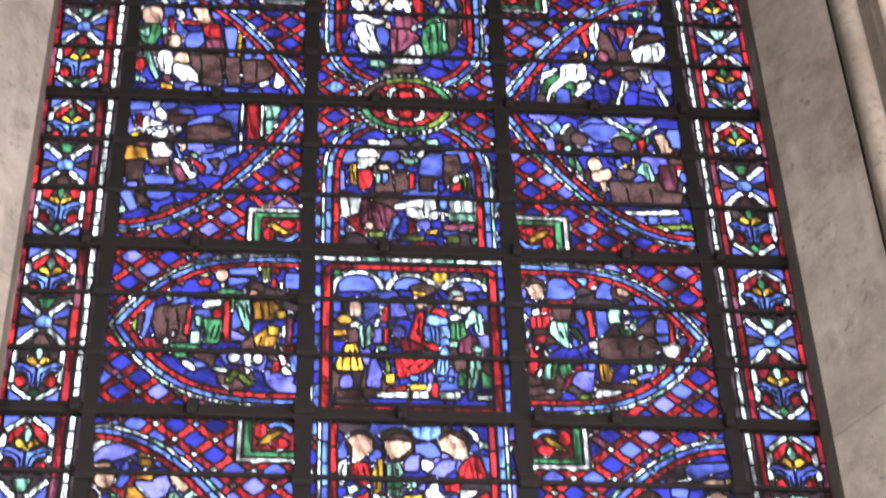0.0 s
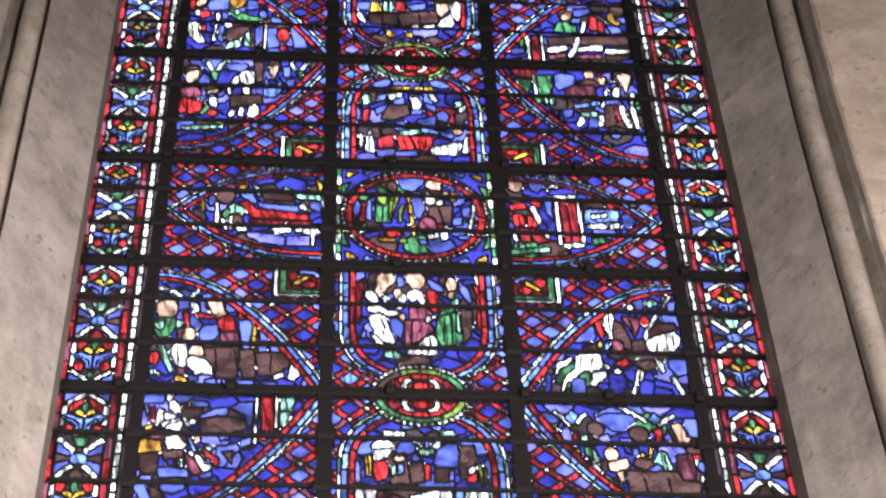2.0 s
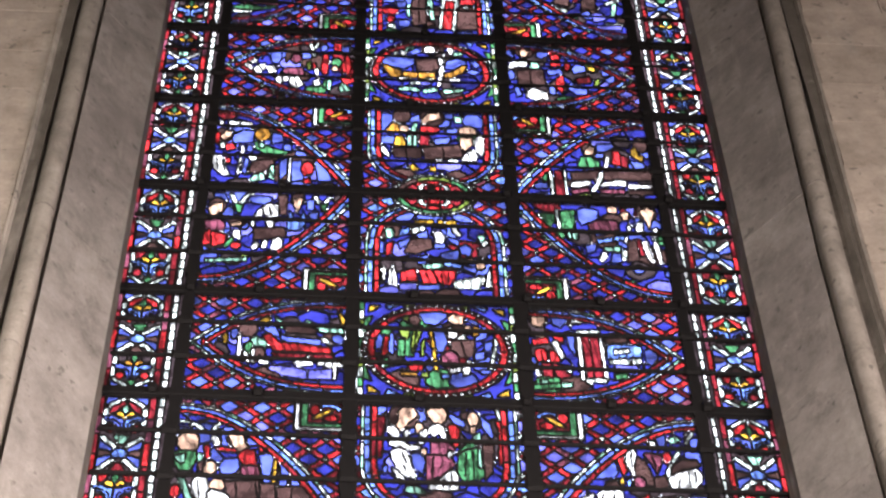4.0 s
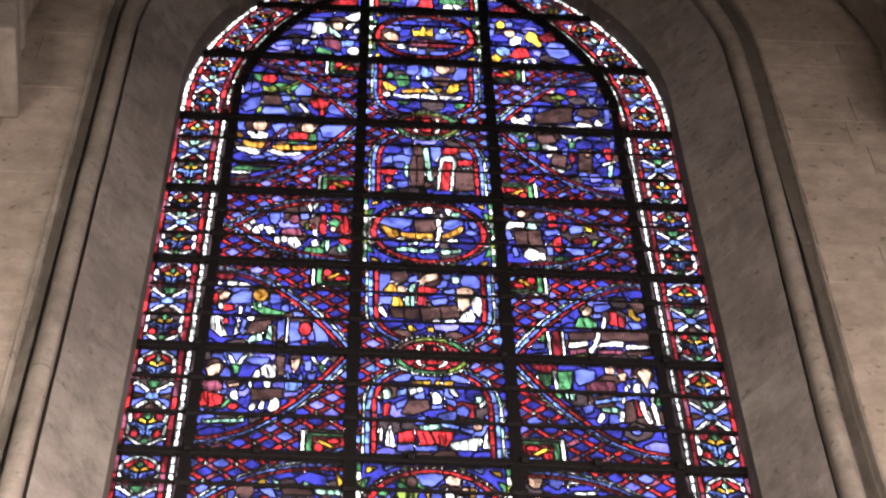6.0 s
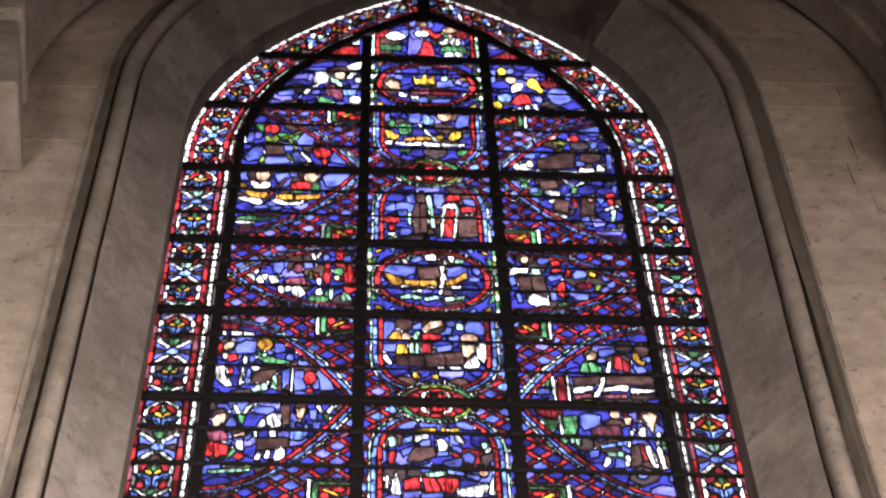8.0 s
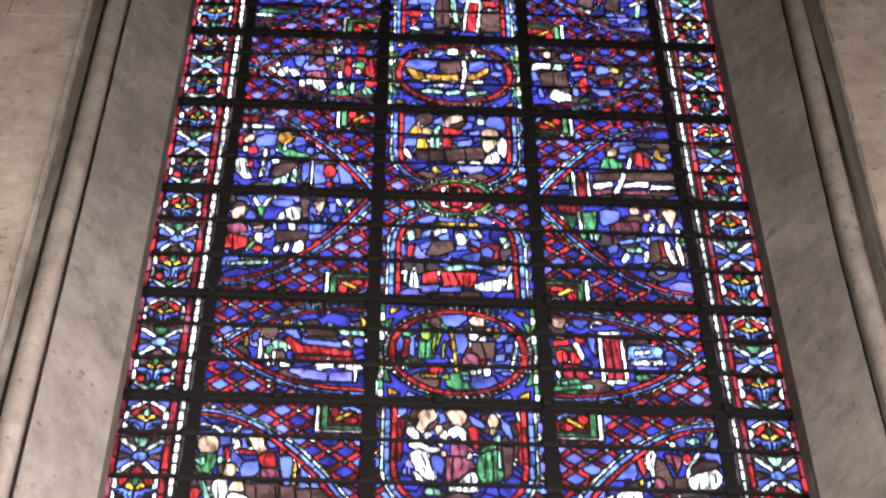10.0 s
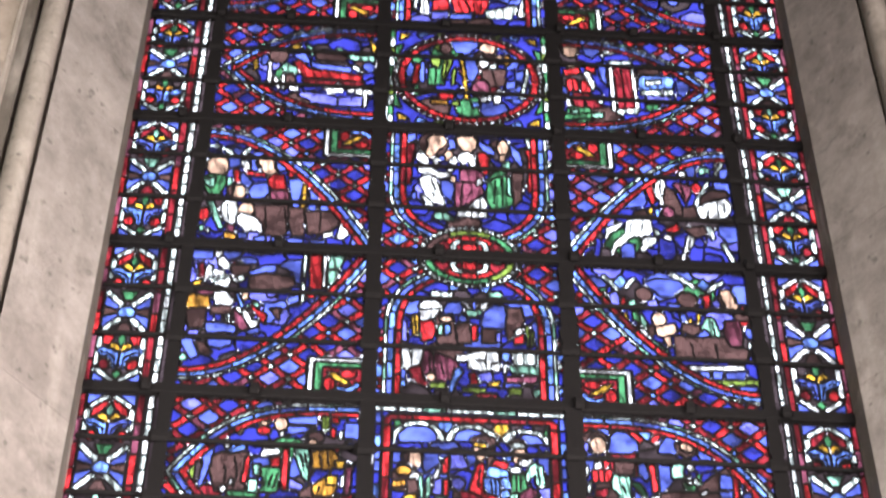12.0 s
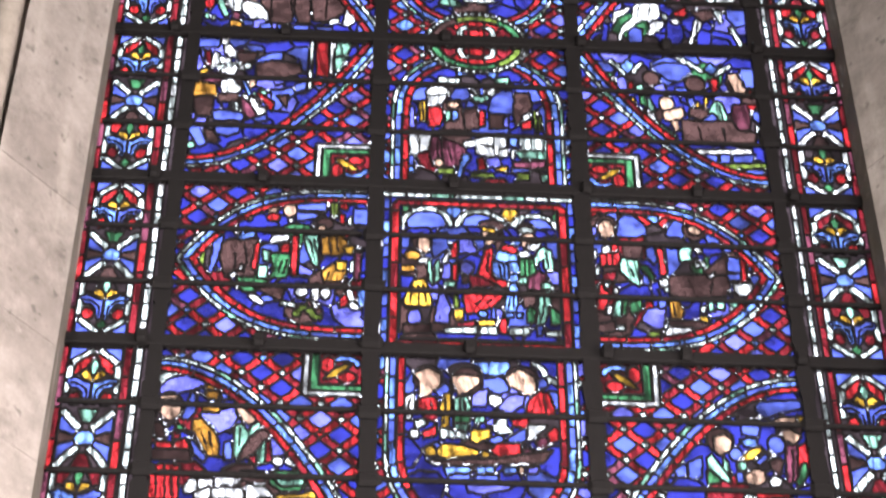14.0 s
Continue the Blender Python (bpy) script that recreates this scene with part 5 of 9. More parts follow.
    piece(P, "G", (.588, .338), (.607, .345), (.617, .277), (.588, .275)); piece(P, "G", (.636, .347), (.672, .356), (.665, .286), (.636, .291))
    piece(P, "G", (.694, .35), (.74, .338), (.735, .276), (.706, .295)); piece(P, "w", (.55, .301), (.576, .309), (.568, .267), (.545, .266))
    piece(P, "a", (.752, .346), (.801, .348), (.783, .306), (.756, .277)); piece(P, "n", (.375, .21), (.588, .207), (.584, .166), (.479, .147), (.372, .169))
    piece(P, "y", (.539, .245), (.579, .24), (.576, .206), (.536, .211)); piece(P, "W", (.337, .093), (.372, .169), (.435, .169), (.549, .157), (.442, .121))
    P.oval(.296, .118, 0.032, 0.019, "o", lead=LINE); piece(P, "w", (.102, .162), (.142, .168), (.144, .141), (.112, .136))
    piece(P, "n", (-.001, .164), (.098, .196), (.088, .128), (.008, .124))


def c_left(P):
    piece(P, "b", (-.004, .998), (.116, 1.01), (.117, .926), (-.001, .919)); piece(P, "b", (.322, .829), (.413, .889), (.483, .901), (.481, .847), (.371, .817))
    piece(P, "b", (.502, .894), (.541, .936), (.624, .949), (.629, .77), (.599, .776), (.582, .86))
    piece(P, "b", (.434, .615), (.481, .617), (.55, .636), (.564, .6), (.532, .553), (.48, .469), (.446, .467))
    piece(P, "b", (.566, .66), (.628, .686), (.629, .633), (.575, .608)); piece(P, "v", (.439, .698), (.497, .709), (.498, .664), (.454, .661))
    piece(P, "b", (.118, .448), (.181, .459), (.286, .443), (.285, .392), (.131, .383))
    piece(P, "b", (.134, .354), (.271, .354), (.276, .304), (.21, .272), (.151, .29))
    piece(P, "b", (-.018, .331), (.055, .335), (.102, .216), (.065, .193), (.031, .248)); piece(P, "b", (.264, .951), (.361, .941), (.375, .91), (.305, .898))
    piece(P, "v", (-.034, .839), (.01, .865), (.043, .782), (.018, .742), (-.027, .77)); piece(P, "R", (.038, .89), (.073, .892), (.079, .799), (.053, .798))
    piece(P, "R", (.232, .91), (.286, .905), (.278, .866), (.236, .868)); P.oval(.148, .983, 0.017, 0.028, "W", lead=LINE)
    piece(P, "W", (.146, .936), (.175, .946), (.222, .886), (.224, .842), (.183, .86), (.151, .881))
    piece(P, "W", (.082, .769), (.092, .886), (.123, .872), (.125, .787), (.092, .766))
    piece(P, "W", (.125, .849), (.179, .844), (.2, .807), (.197, .779), (.139, .788))
    piece(P, "W", (.139, .769), (.224, .8), (.231, .762), (.214, .715), (.148, .734)); P.oval(.128, .759, 0.009, 0.012, "b", lead=LINE)
    ribbon(P, .014, "y", (.025, .727), (.069, .76)); ribbon(P, .014, "w", (.121, .771), (.23, .808), (.308, .86), (.32, .863))
    piece(P, "W", (.246, .786), (.264, .795), (.263, .764), (.248, .763)); P.oval(.29, .789, 0.019, 0.021, "w", lead=LINE)
    piece(P, "n", (.336, .807), (.429, .836), (.585, .814), (.601, .746), (.451, .699), (.345, .7))
    piece(P, "n", (.222, .886), (.341, .893), (.322, .829), (.241, .809)); piece(P, "w", (.637, .832), (.642, 1.01), (.658, 1.01), (.656, .803))
    piece(P, "w", (.638, .642), (.64, .779), (.656, .78), (.653, .635)); piece(P, "W", (.752, .755), (.754, 1.01), (.772, 1.01), (.768, .751))
    piece(P, "r", (.674, .999), (.74, 1.00), (.749, .731), (.684, .735)); piece(P, "r", (.672, .704), (.739, .708), (.712, .665), (.671, .666))
    piece(P, "G", (.794, 1.01), (.879, 1.00), (.848, .899), (.782, .888)); piece(P, "G", (.781, .872), (.848, .892), (.811, .789), (.786, .772))
    piece(P, "n", (.472, .572), (.53, .583), (.525, .493)); piece(P, "a", (-.015, .641), (.027, .659), (.122, .642), (.129, .567), (.02, .553), (-.006, .582))
    piece(P, "n", (.004, .545), (.113, .559), (.111, .411), (.024, .413)); piece(P, "m", (.038, .72), (.137, .726), (.155, .659), (.056, .661))
    piece(P, "W", (.154, .674), (.205, .692), (.244, .649), (.268, .613), (.25, .589), (.163, .584), (.149, .636)); P.oval(.325, .664, 0.016, 0.027, "f", lead=LINE)
    piece(P, "B", (.268, .673), (.282, .681), (.322, .586), (.312, .563)); piece(P, "G", (.339, .602), (.405, .613), (.408, .579), (.344, .575))
    piece(P, "w", (.274, .575), (.303, .573), (.313, .533), (.29, .524))
    piece(P, "W", (.314, .548), (.34, .549), (.375, .485), (.415, .487), (.412, .45), (.374, .426), (.34, .483))
    piece(P, "r", (.348, .602), (.453, .526), (.446, .459), (.427, .488)); piece(P, "w", (.223, .528), (.232, .528), (.24, .462), (.231, .462))
    piece(P, "w", (.238, .521), (.248, .522), (.258, .456), (.248, .455)); piece(P, "n", (.134, .575), (.25, .581), (.255, .53), (.146, .516))
    piece(P, "b", (.347, .41), (.414, .435), (.423, .392), (.36, .381)); piece(P, "m", (.263, .567), (.315, .511), (.368, .425), (.324, .408), (.285, .45))
    piece(P, "v", (-.012, .426), (.02, .432), (.025, .384), (-.001, .383)); piece(P, "G", (-.002, .21), (.021, .233), (.044, .206), (.038, .184), (.003, .189))
    piece(P, "n", (.08, .322), (.127, .31), (.173, .241), (.147, .218), (.104, .252))


def c_mid(P):
    piece(P, "b", (.114, .608), (.141, .654), (.221, .688), (.232, .667), (.216, .584), (.12, .579))
    piece(P, "b", (.347, .614), (.381, .675), (.444, .684), (.461, .643), (.45, .598), (.382, .579))
    piece(P, "b", (.45, .598), (.484, .57), (.484, .534), (.438, .546))
    piece(P, "b", (.557, .516), (.581, .62), (.634, .675), (.691, .671), (.705, .525), (.699, .502), (.631, .506))
    piece(P, "v", (.082, .518), (.115, .542), (.155, .522), (.158, .385), (.096, .381))
    piece(P, "b", (.872, .593), (.914, .493), (.921, .378), (.865, .375), (.856, .446), (.836, .547))
    piece(P, "B", (.387, .804), (.479, .817), (.473, .779), (.392, .774)); piece(P, "B", (.554, .806), (.624, .81), (.6, .778), (.56, .776))
    P.oval(.284, .64, 0.064, 0.051, "W", lead=LINE); piece(P, "W", (.227, .614), (.336, .628), (.313, .59), (.274, .551), (.234, .556))
    piece(P, "r", (.231, .534), (.302, .538), (.312, .473), (.292, .4), (.236, .396)); piece(P, "y", (.183, .56), (.199, .583), (.204, .423), (.19, .437))
    piece(P, "y", (.205, .584), (.218, .562), (.217, .453), (.209, .424)); piece(P, "n", (.313, .575), (.404, .595), (.427, .379), (.326, .373))
    piece(P, "G", (.325, .503), (.348, .511), (.348, .446), (.328, .43)); piece(P, "B", (.361, .512), (.391, .518), (.393, .456), (.365, .44))
    P.oval(.37, .556, 0.034, 0.021, "f", lead=LINE); piece(P, "n", (.427, .523), (.495, .542), (.506, .39), (.433, .386))
    piece(P, "r", (.512, .521), (.54, .522), (.54, .414), (.511, .405)); piece(P, "W", (.456, .695), (.473, .696), (.507, .638), (.496, .627))
    piece(P, "W", (.547, .641), (.588, .703), (.611, .696), (.57, .634)); piece(P, "G", (.473, .629), (.564, .634), (.552, .592), (.484, .585))
    piece(P, "b", (.519, .691), (.533, .699), (.532, .632), (.521, .632)); piece(P, "n", (.569, .495), (.648, .499), (.641, .398), (.567, .394))
    piece(P, "n", (.708, .657), (.782, .662), (.797, .574), (.779, .514), (.709, .423), (.699, .51))
    piece(P, "W", (.744, .49), (.779, .517), (.787, .478), (.749, .455)); piece(P, "r", (.737, .439), (.795, .472), (.787, .406), (.742, .397))
    piece(P, "o", (.807, .531), (.819, .531), (.826, .387), (.809, .386)); piece(P, "o", (.83, .517), (.844, .489), (.841, .388), (.829, .38))
    piece(P, "v", (.642, .463), (.665, .486), (.663, .406), (.643, .405)); piece(P, "w", (.289, .76), (.404, .752), (.398, .711), (.289, .719))
    piece(P, "G", (.6, .763), (.67, .775), (.681, .738), (.605, .726))
    piece(P, "W", (.071, .358), (.18, .365), (.259, .334), (.265, .313), (.227, .226), (.161, .197), (.078, .201)); P.cut((.125, .333), (.139, .221), thick=0.0)
    P.cut((.181, .336), (.183, .224), thick=0.0)
    piece(P, "W", (.425, .293), (.505, .319), (.584, .352), (.646, .363), (.648, .271), (.582, .19), (.493, .213), (.488, .262), (.427, .258))
    P.cut((.494, .283), (.583, .267), thick=0.0); P.cut((.584, .331), (.588, .218), thick=0.0); piece(P, "W", (.616, .248), (.661, .257), (.657, .201), (.621, .192))
    piece(P, "w", (.729, .339), (.909, .356), (.906, .264), (.733, .247)); P.cut((.785, .342), (.789, .257), thick=0.0); P.cut((.853, .346), (.856, .261), thick=0.0)
    piece(P, "G", (.707, .239), (.906, .25), (.91, .208), (.881, .19), (.726, .191))
    piece(P, "B", (.673, .336), (.696, .354), (.715, .317), (.7, .269), (.672, .279)); piece(P, "W", (.677, .237), (.692, .252), (.691, .189), (.679, .188))
    piece(P, "m", (.254, .326), (.304, .315), (.316, .231), (.306, .119), (.262, .117), (.238, .227)); P.cut((.282, .285), (.289, .146), thick=0.0)
    piece(P, "m", (.304, .315), (.427, .258), (.438, .21), (.405, .125), (.317, .12)); P.cut((.338, .26), (.361, .15), thick=0.0)
    P.oval(.29, .143, 0.022, 0.025, "f", lead=LINE); piece(P, "b", (.095, .177), (.156, .187), (.157, .118), (.097, .119))
    piece(P, "B", (.125, .103), (.152, .108), (.161, .068), (.131, .071))
    piece(P, "B", (.416, .195), (.449, .21), (.46, .183), (.427, .126), (.405, .043), (.383, .048), (.399, .111))
    piece(P, "r", (.499, .178), (.526, .184), (.542, .105), (.504, .103)); piece(P, "v", (.543, .181), (.61, .199), (.62, .137), (.554, .126))
    piece(P, "y", (.592, .115), (.656, .132), (.652, .097), (.597, .097)); piece(P, "o", (.284, .098), (.372, .107), (.366, .068), (.284, .063))
    piece(P, "m", (.687, .161), (.859, .178), (.852, .136), (.691, .12)); piece(P, "b", (.87, .171), (.912, .181), (.91, .111), (.873, .112))
    piece(P, "b", (.68, .119), (.774, .118), (.757, .089), (.685, .085)); piece(P, "o", (.702, .086), (.773, .09), (.767, .042), (.706, .039))
    piece(P, "G", (.834, .08), (.905, .091), (.898, .04), (.838, .032)); piece(P, "o", (.46, .08), (.581, .08), (.58, .052), (.46, .046))


def c_right(P):
    piece(P, "b", (.414, .896), (.483, .931), (.616, .924), (.648, .879), (.556, .796), (.497, .8))
    piece(P, "b", (.927, .903), (1.00, .907), (1.02, .838), (.995, .76), (.949, .773), (.923, .864))
    piece(P, "b", (.065, .891), (.109, .925), (.169, .913), (.201, .853), (.14, .841)); piece(P, "v", (.204, .799), (.253, .817), (.262, .718), (.215, .693))
    piece(P, "v", (.415, .75), (.471, .776), (.484, .716), (.429, .697)); piece(P, "b", (.539, .742), (.605, .746), (.601, .692), (.541, .689))
    piece(P, "v", (.799, .772), (.838, .805), (.844, .744), (.805, .719)); piece(P, "v", (.698, .781), (.73, .799), (.737, .753), (.707, .744))
    ribbon(P, .014, "w", (.17, .936), (.221, .885), (.254, .832)); ribbon(P, .014, "w", (.296, .843), (.337, .907), (.362, .924))
    ribbon(P, .014, "w", (.56, .975), (.641, .933), (.707, .867)); ribbon(P, .014, "w", (.776, .84), (.818, .897), (.875, .923))
    piece(P, "B", (.273, .943), (.313, .906), (.274, .838), (.233, .886)); piece(P, "B", (.756, .94), (.795, .903), (.753, .851), (.715, .891))
    piece(P, "r", (.274, .78), (.298, .781), (.291, .727), (.267, .726)); piece(P, "r", (.726, .814), (.789, .822), (.769, .709), (.752, .716), (.749, .784))
    piece(P, "W", (.12, .794), (.137, .826), (.149, .819), (.133, .711), (.111, .706)); piece(P, "W", (.168, .804), (.187, .818), (.195, .722), (.174, .698))
    P.oval(.404, .81, 0.046, 0.050, "n", lead=LINE); piece(P, "G", (.32, .752), (.35, .761), (.353, .723), (.402, .734), (.395, .688), (.315, .691))
    piece(P, "G", (.361, .66), (.379, .664), (.406, .591), (.394, .56), (.373, .589)); piece(P, "g", (.332, .677), (.362, .678), (.367, .589), (.334, .617))
    piece(P, "W", (.36, .536), (.377, .559), (.409, .517), (.4, .479), (.36, .499))
    piece(P, "G", (.406, .48), (.446, .467), (.52, .384), (.506, .359), (.472, .36), (.409, .443))
    piece(P, "y", (.283, .656), (.295, .656), (.313, .578), (.287, .532), (.267, .583)); piece(P, "n", (.406, .561), (.456, .594), (.464, .55), (.424, .488))
    P.oval(.478, .625, 0.038, 0.051, "f", lead=LINE); piece(P, "f", (.453, .564), (.563, .6), (.575, .541), (.506, .493), (.46, .505))
    piece(P, "f", (.494, .492), (.531, .509), (.536, .436), (.512, .427)); P.oval(.653, .779, 0.055, 0.056, "n", lead=LINE)
    piece(P, "b", (.598, .669), (.635, .676), (.637, .634), (.611, .617)); piece(P, "y", (.649, .635), (.661, .643), (.66, .561), (.647, .552))
    piece(P, "y", (.697, .667), (.716, .691), (.706, .615), (.695, .6))
    piece(P, "G", (.714, .579), (.757, .656), (.791, .643), (.812, .554), (.807, .48), (.785, .472), (.758, .551)); P.cut((.778, .627), (.793, .494), thick=0.0)
    piece(P, "n", (.61, .602), (.704, .593), (.711, .549), (.661, .516), (.604, .543)); P.oval(.88, .8, 0.043, 0.071, "n", lead=LINE)
    piece(P, "f", (.848, .86), (.9, .87), (.918, .817), (.919, .771), (.947, .758), (.931, .726), (.883, .724), (.856, .798))
    P.oval(.905, .702, 0.017, 0.015, "w", lead=LINE); P.oval(.968, .716, 0.022, 0.024, "r", lead=LINE)
    piece(P, "m", (.855, .631), (.934, .643), (.947, .607), (.936, .458), (.876, .448), (.84, .541))
    piece(P, "r", (.945, .636), (.992, .632), (.97, .601), (.947, .604)); P.oval(.985, .552, 0.024, 0.036, "b", lead=LINE)
    piece(P, "w", (.974, .482), (.986, .483), (.981, .446), (.969, .445)); piece(P, "W", (.997, .432), (1.01, .426), (1.02, .361), (.998, .346), (.986, .374))
    piece(P, "n", (.555, .51), (.671, .502), (.836, .511), (.864, .447), (.968, .431), (.947, .357), (.679, .342), (.552, .35))
    P.cut((.645, .471), (.657, .356), thick=0.0); P.cut((.784, .464), (.785, .363), thick=0.0); piece(P, "W", (.599, .295), (.93, .313), (.927, .281), (.595, .259))
    piece(P, "b", (.583, .251), (.648, .262), (.643, .212), (.591, .209)); piece(P, "b", (.665, .263), (.729, .266), (.723, .214), (.666, .21))
    piece(P, "b", (.746, .267), (.804, .27), (.798, .218), (.746, .215)); piece(P, "b", (.821, .267), (.944, .278), (.92, .227), (.822, .219))
    piece(P, "o", (.722, .202), (1, .217), (.996, .186), (.731, .177)); piece(P, "b", (.752, .162), (.844, .167), (.863, .126), (.772, .135))
    piece(P, "b", (.868, .168), (.994, .168), (.953, .117), (.868, .119))


def d_left(P):
    piece(P, "b", (.281, .749), (.35, .761), (.353, .72), (.29, .708)); piece(P, "b", (.417, .716), (.48, .728), (.494, .615), (.443, .604))
    piece(P, "b", (.274, .691), (.319, .702), (.317, .588), (.281, .602)); piece(P, "b", (.217, .549), (.231, .582), (.289, .506), (.304, .467), (.23, .463))
    piece(P, "b", (.278, .434), (.303, .483), (.382, .499), (.397, .418), (.369, .369), (.295, .364))
    piece(P, "b", (.511, .536), (.591, .541), (.596, .462), (.575, .35), (.54, .356), (.522, .457))
    piece(P, "b", (.642, .464), (.693, .471), (.713, .421), (.687, .373), (.648, .37)); piece(P, "b", (.541, .34), (.581, .351), (.579, .291), (.55, .29))
    piece(P, "b", (.633, .33), (.684, .334), (.687, .287), (.647, .285)); piece(P, "b", (.707, .327), (.764, .331), (.761, .268), (.716, .266))
    piece(P, "b", (.763, .346), (.809, .333), (.8, .294), (.771, .3)); piece(P, "b", (-.028, .745), (.083, .744), (.098, .704), (-.003, .673))
    piece(P, "B", (.022, .89), (.104, .895), (.102, .853), (.032, .845)); ribbon(P, .016, "w", (-.02, .787), (.031, .795), (.103, .778), (.129, .755), (.161, .716))
    ribbon(P, .016, "w", (.224, .728), (.243, .779), (.288, .802), (.358, .8)); P.oval(.07, .64, 0.069, 0.071, "n", lead=LINE)
    piece(P, "f", (.01, .658), (.041, .692), (.11, .705), (.138, .649), (.139, .577), (.113, .551), (.039, .546), (.013, .601))
    piece(P, "W", (.212, .67), (.234, .683), (.262, .665), (.264, .604), (.235, .607)); P.oval(.357, .671, 0.051, 0.055, "n", lead=LINE)
    piece(P, "f", (.314, .693), (.353, .712), (.401, .699), (.412, .634), (.438, .596), (.412, .554), (.365, .559), (.344, .614))
    P.oval(.517, .665, 0.020, 0.046, "W", lead=LINE); piece(P, "R", (.223, .878), (.327, .901), (.345, .819), (.265, .797))
    piece(P, "r", (.173, .587), (.202, .61), (.215, .501), (.194, .484)); piece(P, "r", (.247, .592), (.3, .587), (.364, .575), (.378, .544), (.274, .553))
    piece(P, "r", (.384, .544), (.433, .579), (.48, .566), (.499, .456), (.42, .443), (.392, .489))
    piece(P, "r", (.506, .616), (.535, .602), (.533, .553), (.51, .552))
    piece(P, "g", (-.01, .519), (.033, .546), (.131, .544), (.137, .481), (.106, .384), (.044, .38), (.007, .457))
    piece(P, "G", (-.002, .496), (.025, .505), (.069, .524), (.065, .452), (.043, .443)); piece(P, "G", (.138, .528), (.167, .522), (.176, .467), (.15, .462))
    P.oval(.219, .414, 0.043, 0.057, "f", lead=LINE); piece(P, "n", (.151, .45), (.184, .468), (.181, .373), (.157, .387))
    piece(P, "W", (.125, .245), (.135, .315), (.172, .349), (.206, .351), (.224, .267), (.223, .159), (.191, .142), (.154, .17))
    P.cut((.158, .309), (.177, .172), thick=0.0); P.oval(.275, .273, 0.043, 0.052, "f", lead=LINE)
    piece(P, "W", (.224, .205), (.25, .237), (.313, .218), (.368, .168), (.382, .086), (.346, .091), (.278, .102), (.235, .145))
    P.cut((.257, .215), (.323, .105), thick=0.0); P.cut((.28, .209), (.356, .107), thick=0.0); P.oval(.032, .216, 0.029, 0.049, "r", lead=LINE)
    piece(P, "G", (.037, .333), (.078, .32), (.11, .229), (.152, .109), (.128, .1), (.085, .197))
    piece(P, "G", (.009, .116), (.036, .125), (.04, .08), (.018, .079)); piece(P, "w", (.055, .104), (.071, .105), (.072, .067), (.061, .066))
    piece(P, "n", (.317, .303), (.52, .323), (.531, .163), (.515, .071), (.404, .064), (.38, .154), (.336, .212)); P.cut((.386, .292), (.4, .109), thick=0.0)
    P.cut((.499, .299), (.529, .102), thick=0.0); piece(P, "n", (.527, .301), (.612, .298), (.627, .07), (.559, .074), (.536, .163))
    piece(P, "n", (.625, .276), (.795, .278), (.832, .211), (.812, .164), (.737, .099), (.648, .086)); P.cut((.716, .266), (.713, .113), thick=0.0)
    piece(P, "W", (.852, .266), (.879, .214), (.882, .093), (.85, .058), (.814, .066), (.834, .166))
    piece(P, "W", (.737, .099), (.791, .121), (.795, .085), (.744, .067)); ribbon(P, .012, "y", (.613, .502), (.605, .415), (.607, .306))
    piece(P, "a", (.169, .08), (.197, .074), (.232, .054), (.229, .024), (.167, .032)); piece(P, "m", (.168, .141), (.219, .136), (.213, .083), (.18, .081))
    piece(P, "b", (.235, .084), (.297, .08), (.295, .035), (.251, .033)); piece(P, "b", (.339, .045), (.398, .064), (.402, .012), (.347, .009))
    piece(P, "b", (.438, .051), (.499, .062), (.502, .01), (.447, .004)); piece(P, "b", (.528, .049), (.617, .05), (.619, .014), (.536, .009))
    piece(P, "b", (.662, .042), (.756, .04), (.741, .013), (.675, .009)); piece(P, "m", (.409, .434), (.512, .441), (.519, .331), (.418, .325))


